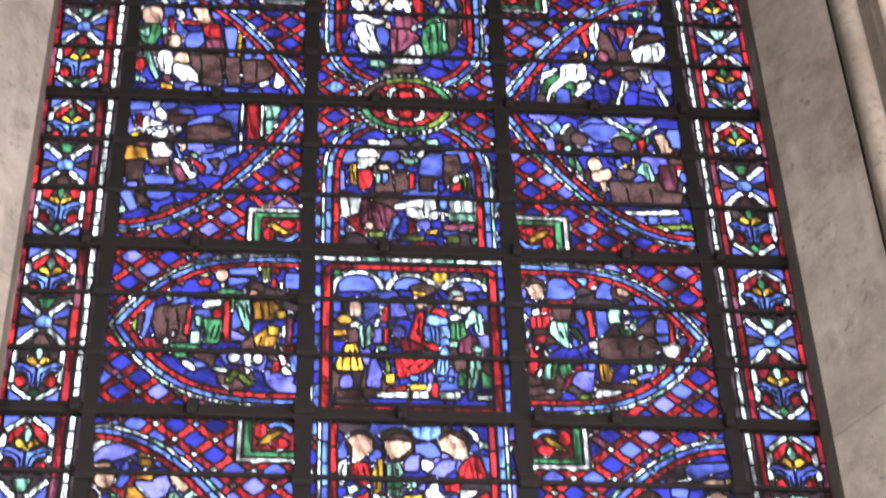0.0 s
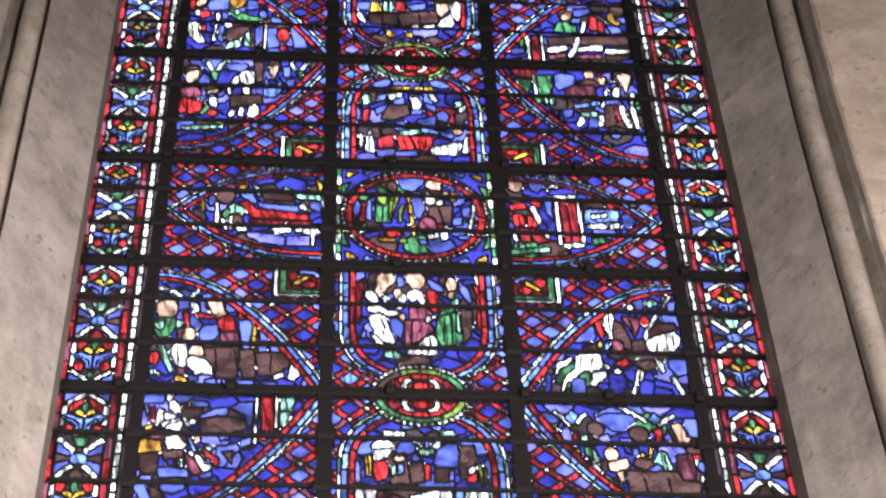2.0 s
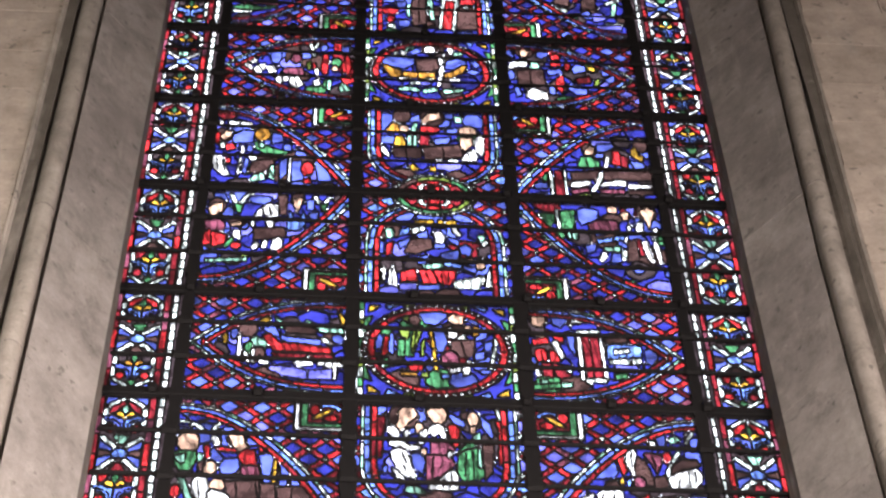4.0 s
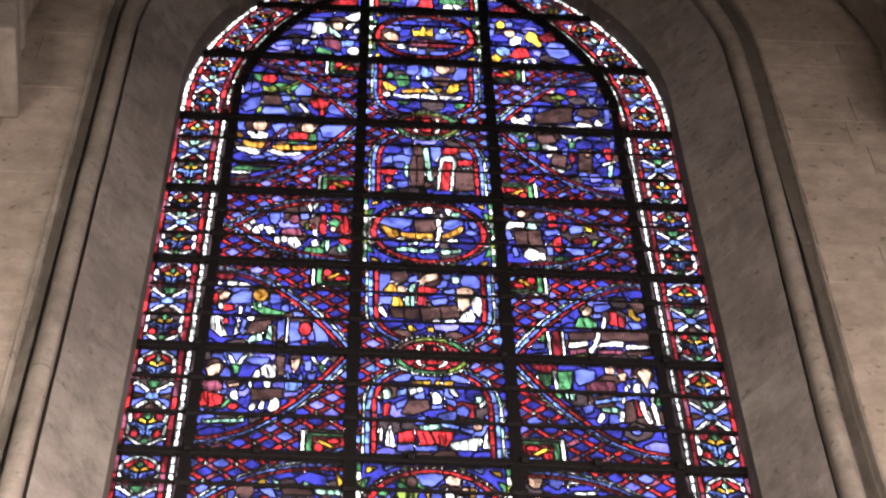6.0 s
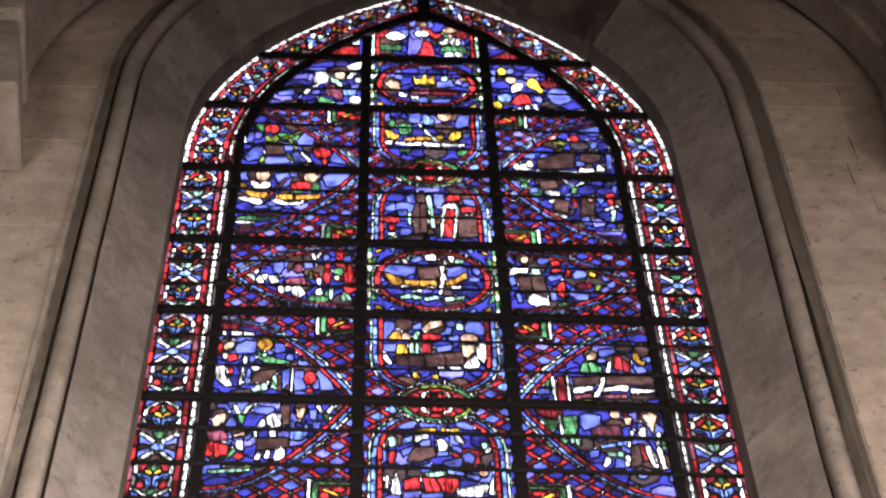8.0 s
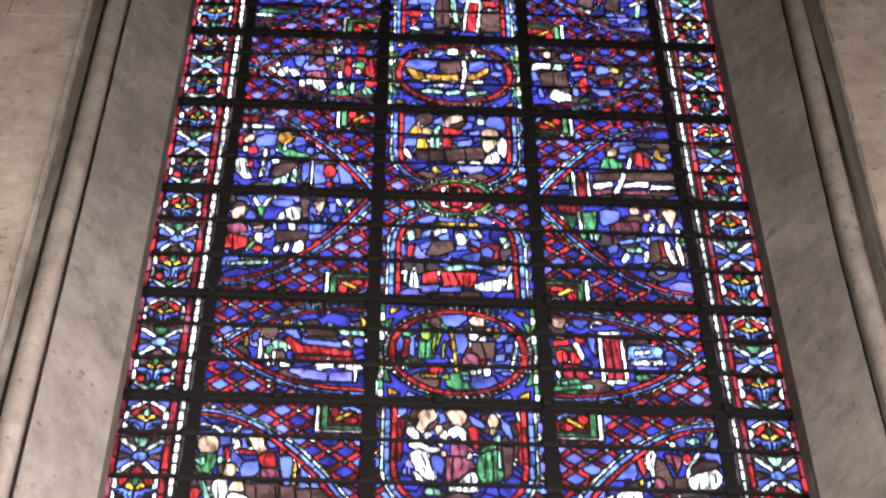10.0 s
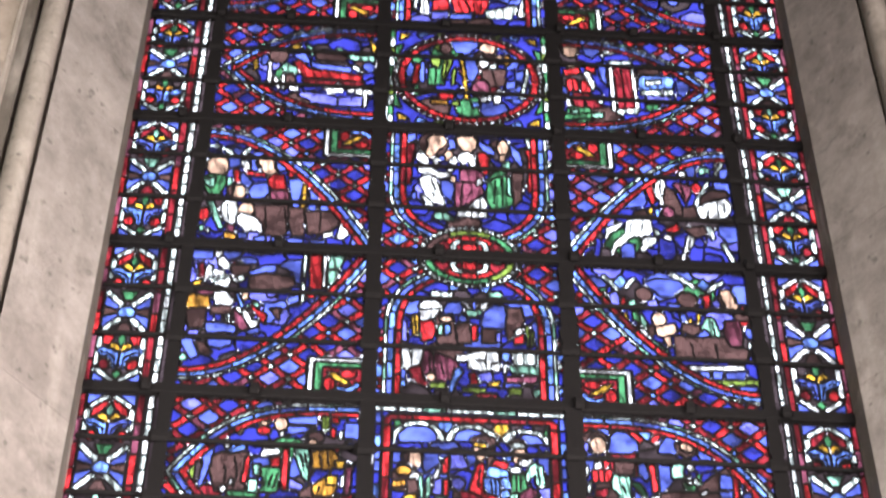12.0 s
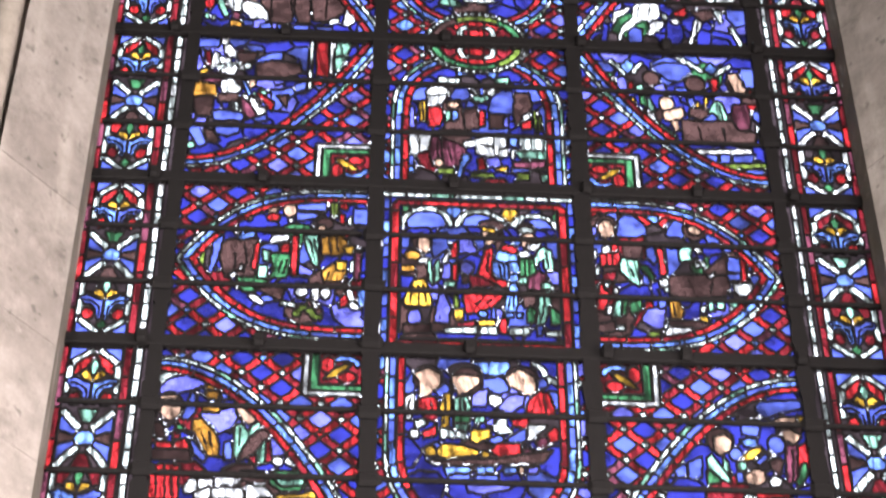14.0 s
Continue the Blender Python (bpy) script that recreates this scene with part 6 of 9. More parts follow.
def d_mid(P):
    piece(P, "b", (.111, 1.01), (.182, 1.01), (.183, .947), (.148, .911), (.112, .951))
    piece(P, "b", (.202, .856), (.241, .96), (.288, .996), (.243, .809), (.22, .799)); piece(P, "b", (.376, .952), (.428, .955), (.417, .87), (.382, .868))
    piece(P, "b", (.551, .929), (.575, .939), (.65, .869), (.649, .827), (.591, .848))
    piece(P, "b", (.745, .942), (.801, .862), (.821, .748), (.804, .738), (.76, .826))
    piece(P, "b", (.331, .586), (.405, .591), (.411, .512), (.394, .416), (.337, .483))
    piece(P, "B", (.883, .793), (.91, .803), (.922, .721), (.905, .655), (.915, .607), (.896, .534), (.875, .541))
    piece(P, "b", (.167, .472), (.19, .482), (.185, .418), (.168, .417)); P.oval(.288, .904, 0.086, 0.108, "n", lead=LINE)
    piece(P, "f", (.253, .943), (.288, .988), (.346, .983), (.37, .926), (.347, .883), (.31, .847), (.301, .813), (.272, .786), (.237, .817), (.259, .877))
    piece(P, "W", (.187, .814), (.219, .828), (.255, .785), (.261, .72), (.221, .717), (.191, .765))
    piece(P, "W", (.284, .771), (.312, .789), (.319, .732), (.296, .717))
    piece(P, "W", (.198, .688), (.256, .703), (.325, .659), (.382, .654), (.388, .619), (.325, .61), (.245, .629), (.204, .651))
    P.cut((.233, .677), (.325, .631), thick=0.0)
    piece(P, "W", (.211, .603), (.268, .631), (.302, .609), (.314, .553), (.349, .428), (.355, .374), (.315, .387), (.247, .469), (.218, .531))
    P.cut((.245, .597), (.281, .487), (.327, .403), thick=0.0); P.cut((.274, .607), (.303, .505), thick=0.0)
    piece(P, "W", (.215, .467), (.247, .446), (.293, .378), (.293, .347), (.253, .391), (.225, .429)); P.oval(.38, .81, 0.023, 0.043, "f", lead=LINE)
    piece(P, "W", (.382, .769), (.417, .804), (.434, .78), (.417, .713), (.388, .72)); P.oval(.388, .695, 0.021, 0.029, "W", lead=LINE)
    P.oval(.487, .95, 0.066, 0.075, "n", lead=LINE)
    piece(P, "f", (.426, .955), (.452, .99), (.522, .995), (.545, .946), (.539, .878), (.51, .846), (.469, .849), (.44, .905))
    piece(P, "W", (.44, .822), (.486, .85), (.527, .828), (.544, .722), (.52, .704), (.498, .768), (.463, .733), (.434, .78))
    piece(P, "r", (.55, .837), (.591, .848), (.62, .801), (.612, .661), (.589, .651), (.567, .731))
    piece(P, "m", (.451, .683), (.543, .697), (.589, .635), (.542, .568), (.451, .594))
    piece(P, "m", (.417, .576), (.497, .581), (.565, .569), (.587, .499), (.496, .406), (.417, .354)); P.cut((.462, .563), (.451, .403), thick=0.0)
    P.cut((.519, .55), (.485, .437), thick=0.0); piece(P, "W", (.543, .6), (.56, .625), (.577, .61), (.574, .57), (.548, .56))
    piece(P, "W", (.536, .432), (.564, .458), (.598, .452), (.599, .303), (.551, .293), (.428, .293), (.434, .34), (.496, .375))
    P.cut((.564, .434), (.557, .316), thick=0.0); P.cut((.518, .376), (.512, .306), thick=0.0); piece(P, "f", (.394, .631), (.422, .633), (.422, .584), (.396, .575))
    piece(P, "n", (.627, .943), (.686, .964), (.685, .888), (.639, .902)); P.oval(.703, .897, 0.030, 0.067, "f", lead=LINE)
    piece(P, "f", (.684, .83), (.719, .84), (.712, .774), (.689, .772))
    piece(P, "g", (.588, .587), (.635, .654), (.741, .784), (.74, .718), (.681, .641), (.623, .621))
    piece(P, "G", (.7, .756), (.741, .784), (.74, .718), (.705, .699))
    piece(P, "g", (.611, .588), (.658, .631), (.727, .652), (.75, .645), (.756, .422), (.733, .39), (.631, .368), (.598, .444))
    P.cut((.657, .607), (.643, .415), thick=0.0); P.cut((.692, .625), (.694, .403), thick=0.0); piece(P, "G", (.725, .644), (.744, .642), (.737, .484), (.728, .492))
    piece(P, "n", (.756, .678), (.82, .682), (.803, .457), (.761, .391))
    piece(P, "r", (.837, .889), (.895, .885), (.869, .8), (.867, .516), (.844, .515), (.858, .799))
    piece(P, "R", (.131, .902), (.178, .897), (.163, .738), (.155, .543), (.132, .542))
    piece(P, "G", (.305, .316), (.372, .313), (.415, .277), (.411, .249), (.339, .257), (.288, .269))
    piece(P, "w", (.834, 1.02), (.875, .984), (.905, 1.02), (.891, .952), (.86, .899), (.845, .957))


def d_right(P):
    piece(P, "b", (.31, .46), (.387, .568), (.438, .62), (.463, .565), (.474, .486), (.448, .445), (.319, .422))
    piece(P, "b", (.156, .38), (.186, .413), (.285, .427), (.276, .38), (.183, .358)); piece(P, "b", (.158, .326), (.233, .338), (.213, .291), (.156, .287))
    piece(P, "b", (.935, .789), (1.02, .811), (1.03, .697), (.949, .7)); piece(P, "b", (.9, .681), (1.02, .672), (1.02, .615), (.983, .581), (.895, .632))
    piece(P, "b", (.895, .309), (1.01, .308), (.997, .192), (.938, .173), (.889, .247))
    piece(P, "b", (.298, .105), (.334, .138), (.378, .125), (.37, .02), (.291, .008))
    piece(P, "d", (.531, .195), (.611, .2), (.623, .079), (.581, -.012), (.516, .013)); piece(P, "d", (.708, .145), (.785, .119), (.767, -.002), (.695, .009))
    piece(P, "b", (.726, .825), (.791, .83), (.787, .723), (.75, .704)); P.oval(.105, .261, 0.043, 0.046, "B", lead=LINE)
    piece(P, "b", (.459, .751), (.49, .769), (.486, .72), (.462, .707)); piece(P, "y", (.53, .747), (.568, .779), (.608, .772), (.599, .735), (.54, .723))
    piece(P, "W", (.589, .817), (.62, .835), (.645, .829), (.628, .794), (.592, .787)); piece(P, "g", (.634, .795), (.69, .823), (.709, .775), (.659, .747))
    P.oval(.709, .734, 0.021, 0.033, "W", lead=LINE); piece(P, "G", (.816, .782), (.855, .817), (.887, .786), (.873, .761), (.824, .741))
    piece(P, "W", (.549, .691), (.59, .699), (.597, .638), (.58, .572), (.591, .47), (.564, .46), (.534, .585)); P.cut((.57, .668), (.564, .523), thick=0.0)
    piece(P, "W", (.919, .838), (.94, .856), (.931, .805), (.916, .808)); ribbon(P, .012, "w", (.972, .858), (.928, .781), (.912, .739))
    ribbon(P, .012, "w", (.871, .687), (.822, .603), (.785, .521), (.77, .457))
    piece(P, "r", (.479, .63), (.515, .641), (.521, .569), (.534, .506), (.507, .464), (.489, .535))
    piece(P, "m", (.645, .649), (.687, .659), (.755, .639), (.75, .583), (.711, .485), (.69, .563)); P.cut((.696, .628), (.71, .532), thick=0.0)
    P.oval(.787, .63, 0.024, 0.039, "r", lead=LINE); piece(P, "n", (.601, .622), (.646, .592), (.681, .467), (.684, .373), (.584, .414), (.582, .525))
    P.oval(.6, .407, 0.035, 0.047, "m", lead=LINE); piece(P, "y", (.481, .431), (.505, .444), (.503, .386), (.48, .389))
    piece(P, "B", (.527, .426), (.55, .431), (.539, .365), (.525, .371)); piece(P, "n", (.691, .452), (.774, .473), (.765, .378), (.694, .358))
    piece(P, "W", (.773, .441), (.797, .474), (.859, .51), (.956, .544), (.985, .494), (.978, .43), (.938, .381), (.866, .353), (.792, .364))
    P.cut((.858, .502), (.834, .382), thick=0.0); P.cut((.906, .513), (.904, .387), thick=0.0); P.cut((.947, .515), (.94, .405), thick=0.0)
    piece(P, "n", (.811, .555), (.869, .606), (.963, .612), (.981, .565), (.872, .527), (.805, .491))
    piece(P, "W", (.223, .26), (.275, .279), (.312, .312), (.316, .289), (.272, .233), (.237, .215), (.217, .161), (.206, .168))
    piece(P, "W", (.34, .306), (.371, .339), (.485, .338), (.496, .254), (.464, .206), (.406, .203), (.348, .176), (.287, .12), (.263, .088), (.247, .027), (.262, -.009), (.246, -.002), (.236, .057), (.267, .149), (.328, .213))
    P.cut((.369, .308), (.356, .215), thick=0.0); P.cut((.438, .312), (.419, .219), thick=0.0)
    piece(P, "W", (.427, .173), (.463, .198), (.514, .194), (.499, .147), (.456, .107), (.419, .075), (.407, .089), (.429, .128))
    piece(P, "w", (.497, .269), (.524, .255), (.539, .226), (.509, .201)); P.oval(.58, .198, 0.023, 0.021, "W", lead=LINE)
    piece(P, "r", (.565, .258), (.644, .317), (.656, .263), (.614, .238)); piece(P, "n", (.398, .403), (.468, .415), (.475, .353), (.377, .339))
    piece(P, "W", (.698, .22), (.737, .207), (.725, .146), (.679, .083), (.67, .045), (.674, .005), (.645, .021), (.678, .128))
    P.cut((.713, .198), (.694, .114), thick=0.0); piece(P, "w", (.82, .304), (.849, .306), (.862, .207), (.844, .198), (.821, .258))
    piece(P, "w", (.891, .163), (.915, .172), (.941, .098), (.962, .04), (.947, .009), (.93, .053))
    piece(P, "n", (.675, .28), (.803, .303), (.82, .243), (.748, .208)); piece(P, "g", (.076, .183), (.111, .2), (.133, .186), (.117, .095), (.088, .093))
    P.oval(.027, .037, 0.038, 0.060, "B", lead=LINE); P.oval(.027, .037, 0.025, 0.036, "W", lead=LINE)
    piece(P, "r", (.015, .21), (.047, .273), (.089, .314), (.056, .227), (.024, .165)); piece(P, "n", (.09, .018), (.13, .028), (.122, -.017), (.088, -.012))
    piece(P, "d", (.155, .172), (.182, .144), (.162, .008), (.135, .021))


def e_left(P):
    piece(P, "b", (.315, .812), (.347, .886), (.432, .935), (.464, .916), (.456, .843), (.378, .796))
    piece(P, "b", (.548, .975), (.679, .996), (.683, .914), (.559, .893)); piece(P, "b", (.754, 1.00), (.861, 1.01), (.864, .928), (.822, .873), (.765, .889))
    piece(P, "b", (.145, .605), (.183, .75), (.219, .763), (.215, .651), (.175, .608)); piece(P, "b", (.942, 1.01), (.986, 1.01), (1.01, .857), (.985, .845))
    piece(P, "b", (.58, .61), (.618, .583), (.846, .561), (.836, .501), (.702, .51), (.589, .551))
    piece(P, "b", (.46, .671), (.545, .688), (.582, .58), (.526, .595)); piece(P, "b", (.265, .645), (.307, .658), (.307, .558), (.272, .535))
    P.oval(.954, .579, 0.037, 0.048, "b", lead=LINE); piece(P, "y", (.231, .683), (.259, .725), (.35, .743), (.354, .692), (.263, .665))
    piece(P, "y", (.42, .718), (.49, .795), (.509, .776), (.5, .724), (.435, .679))
    piece(P, "y", (.699, .894), (.709, 1.02), (.731, 1.02), (.738, .928), (.722, .886)); piece(P, "y", (.946, .894), (1.01, .755), (1.01, .684), (.976, .732))
    piece(P, "y", (.215, .561), (.233, .652), (.249, .514), (.227, .482)); piece(P, "W", (.884, .888), (.898, 1.02), (.917, 1.03), (.922, .933), (.909, .88))
    P.oval(.372, .654, 0.059, 0.081, "n", lead=LINE); piece(P, "g", (.354, .404), (.372, .504), (.407, .526), (.406, .447), (.381, .367))
    piece(P, "G", (.388, .535), (.429, .578), (.492, .533), (.496, .474), (.435, .479)); piece(P, "G", (.539, .799), (.585, .752), (.596, .661), (.564, .689))
    piece(P, "G", (.739, .764), (.79, .738), (.866, .693), (.977, .692), (.991, .632), (.843, .641), (.754, .704))
    piece(P, "n", (.593, .722), (.741, .734), (.818, .659), (.795, .617), (.622, .623)); piece(P, "W", (.32, .342), (.312, .578), (.33, .59), (.341, .334))
    piece(P, "r", (.471, .591), (.512, .614), (.579, .52), (.726, .512), (.911, .477), (.919, .418), (.729, .433), (.547, .429))
    piece(P, "R", (.536, .408), (.73, .413), (.925, .409), (.927, .36), (.721, .354), (.562, .371)); P.cut((.604, .502), (.631, .445), thick=0.0)
    piece(P, "W", (.358, .345), (.363, .424), (.393, .368), (.398, .29)); piece(P, "W", (.409, .31), (.406, .447), (.422, .448), (.428, .292))
    piece(P, "W", (.458, .295), (.459, .382), (.48, .335), (.516, .328), (.513, .289))
    piece(P, "W", (.662, .32), (.721, .344), (.768, .397), (.781, .368), (.805, .37), (.796, .292), (.724, .286))
    piece(P, "W", (.825, .323), (.867, .346), (.869, .298), (.826, .294)); piece(P, "W", (.879, .337), (.922, .34), (.917, .282), (.881, .279))
    piece(P, "W", (.927, .37), (.981, .384), (.984, .297), (.953, .294), (.952, .16), (.936, .159))
    piece(P, "v", (.531, .281), (.664, .272), (.762, .241), (.766, .155), (.621, .182), (.521, .242))
    piece(P, "v", (.774, .242), (.918, .263), (.922, .158), (.778, .156)); piece(P, "w", (.845, .591), (.883, .574), (.916, .507), (.885, .524))


def e_mid(P):
    piece(P, "b", (.167, .814), (.246, .902), (.308, .907), (.284, .803), (.186, .774))
    piece(P, "b", (.357, .943), (.469, .962), (.568, .939), (.555, .845), (.493, .759), (.425, .773), (.382, .893))
    piece(P, "b", (.679, .897), (.74, .881), (.801, .814), (.739, .789), (.69, .826))
    piece(P, "b", (.074, .584), (.089, .716), (.114, .708), (.158, .601), (.154, .491), (.093, .506))
    piece(P, "b", (.474, .747), (.53, .762), (.565, .583), (.528, .471), (.492, .498))
    piece(P, "b", (.736, .657), (.8, .773), (.831, .776), (.809, .643), (.748, .608)); piece(P, "b", (.796, .592), (.851, .616), (.837, .506), (.794, .502))
    piece(P, "b", (.733, .478), (.794, .502), (.793, .424), (.738, .409)); piece(P, "b", (.884, .45), (.912, .591), (.942, .583), (.932, .434), (.895, .402))
    piece(P, "b", (.2, .664), (.227, .666), (.221, .437), (.197, .455)); piece(P, "b", (.726, .379), (.828, .377), (.815, .318), (.731, .302))
    P.oval(.333, .848, 0.049, 0.066, "o", lead=LINE); P.oval(.358, .809, 0.032, 0.057, "n", lead=LINE)
    piece(P, "o", (.261, .699), (.309, .723), (.334, .665), (.322, .604), (.273, .63))
    piece(P, "g", (.249, .598), (.322, .594), (.334, .705), (.358, .667), (.347, .428), (.251, .42)); P.cut((.298, .602), (.293, .443), thick=0.0)
    piece(P, "o", (.352, .707), (.407, .752), (.389, .629), (.347, .467), (.335, .545)); P.cut((.37, .688), (.353, .507), thick=0.0)
    piece(P, "o", (.401, .57), (.419, .612), (.413, .433), (.395, .431)); piece(P, "r", (.149, .431), (.17, .622), (.194, .624), (.185, .454), (.167, .423))
    piece(P, "r", (.312, .327), (.354, .369), (.408, .374), (.402, .286), (.324, .28)); P.oval(.449, .338, 0.024, 0.051, "b", lead=LINE)
    piece(P, "g", (.126, .709), (.175, .713), (.218, .696), (.188, .643), (.139, .659)); piece(P, "g", (.161, .393), (.191, .405), (.186, .317), (.168, .335))
    P.oval(.623, .871, 0.054, 0.091, "n", lead=LINE); piece(P, "f", (.567, .846), (.617, .902), (.672, .865), (.659, .772), (.61, .788))
    piece(P, "W", (.552, .733), (.585, .756), (.625, .708), (.627, .648), (.578, .654)); piece(P, "w", (.608, .617), (.676, .682), (.687, .593), (.626, .588))
    piece(P, "n", (.59, .605), (.736, .617), (.721, .437), (.636, .431), (.589, .506)); P.cut((.65, .59), (.673, .453), thick=0.0)
    P.oval(.578, .407, 0.053, 0.087, "m", lead=LINE); P.oval(.695, .73, 0.025, 0.037, "f", lead=LINE); P.oval(.744, .718, 0.022, 0.049, "a", lead=LINE)
    ribbon(P, .012, "y", (.45, .735), (.474, .556), (.491, .283)); ribbon(P, .012, "w", (.877, .668), (.862, .527), (.826, .309))
    piece(P, "W", (.569, .27), (.581, .319), (.605, .321), (.605, .263)); piece(P, "W", (.617, .322), (.641, .353), (.653, .296), (.623, .274))
    piece(P, "W", (.653, .306), (.684, .405), (.708, .397), (.694, .261), (.658, .248)); piece(P, "B", (.515, .256), (.563, .25), (.574, .213), (.527, .209))
    piece(P, "o", (.402, .257), (.443, .27), (.437, .221), (.402, .219)); piece(P, "a", (.265, .266), (.372, .264), (.372, .226), (.277, .228))


def e_right(P):
    piece(P, "b", (.157, .93), (.247, .968), (.267, .867), (.212, .781), (.164, .818))
    piece(P, "b", (.451, .902), (.509, .927), (.63, .855), (.615, .813), (.516, .836))
    piece(P, "b", (.241, .732), (.299, .757), (.289, .586), (.303, .488), (.264, .564)); piece(P, "b", (.739, .721), (.795, .716), (.776, .634), (.739, .641))
    piece(P, "b", (.746, .572), (.81, .597), (.828, .509), (.783, .417), (.749, .444)); piece(P, "g", (.479, .843), (.627, .804), (.637, .774), (.488, .782))
    P.oval(.073, .872, 0.058, 0.087, "n", lead=LINE); piece(P, "f", (.023, .899), (.094, .946), (.118, .906), (.112, .824), (.075, .79), (.033, .817))
    piece(P, "r", (.02, .644), (.12, .672), (.13, .613), (.03, .585)); piece(P, "r", (.035, .546), (.103, .551), (.11, .434), (.042, .418))
    piece(P, "r", (.127, .543), (.187, .518), (.189, .42), (.133, .416)); piece(P, "R", (.072, .401), (.133, .406), (.139, .261), (.078, .266))
    piece(P, "R", (.139, .406), (.218, .383), (.26, .27), (.163, .263)); P.cut((.077, .529), (.079, .431), thick=0.0)
    piece(P, "r", (.118, .753), (.16, .736), (.158, .685), (.121, .693)); piece(P, "r", (.165, .696), (.226, .681), (.223, .62), (.168, .636))
    piece(P, "f", (.035, .716), (.097, .721), (.096, .681), (.04, .676)); piece(P, "W", (.149, .625), (.181, .647), (.222, .482), (.202, .441), (.175, .527))
    piece(P, "W", (.021, .358), (.041, .399), (.057, .284), (.035, .263)); piece(P, "W", (-.006, .563), (.011, .584), (.005, .504), (-.005, .503))
    piece(P, "w", (.23, .384), (.264, .377), (.26, .309), (.232, .317)); piece(P, "W", (.287, .889), (.438, .897), (.435, .85), (.288, .838))
    piece(P, "W", (.316, .728), (.335, .74), (.338, .238), (.319, .237)); piece(P, "W", (.453, .729), (.474, .731), (.49, .25), (.468, .248))
    piece(P, "w", (.317, .759), (.468, .771), (.466, .736), (.32, .728)); piece(P, "w", (.345, .258), (.479, .268), (.476, .22), (.348, .216))
    piece(P, "R", (.346, .71), (.449, .719), (.461, .276), (.358, .268)); P.cut((.395, .694), (.401, .281), thick=0.0)
    piece(P, "B", (.508, .613), (.552, .626), (.614, .621), (.725, .62), (.722, .501), (.505, .484)); P.cut((.551, .606), (.549, .497), thick=0.0)
    P.cut((.625, .612), (.63, .503), thick=0.0); piece(P, "w", (.548, .566), (.648, .584), (.645, .544), (.551, .517))
    piece(P, "w", (.51, .465), (.64, .471), (.636, .416), (.513, .416)); piece(P, "w", (.659, .476), (.722, .491), (.717, .432), (.658, .417))
    P.oval(.686, .703, 0.028, 0.057, "r", lead=LINE); piece(P, "n", (.496, .722), (.635, .743), (.64, .643), (.503, .632))
    piece(P, "g", (.531, .32), (.617, .327), (.608, .278), (.54, .263)); piece(P, "g", (.008, .175), (.184, .207), (.255, .174), (.012, .128))
    piece(P, "G", (.052, .226), (.101, .239), (.099, .201), (.057, .198)); piece(P, "G", (.184, .207), (.257, .213), (.249, .164), (.188, .16))


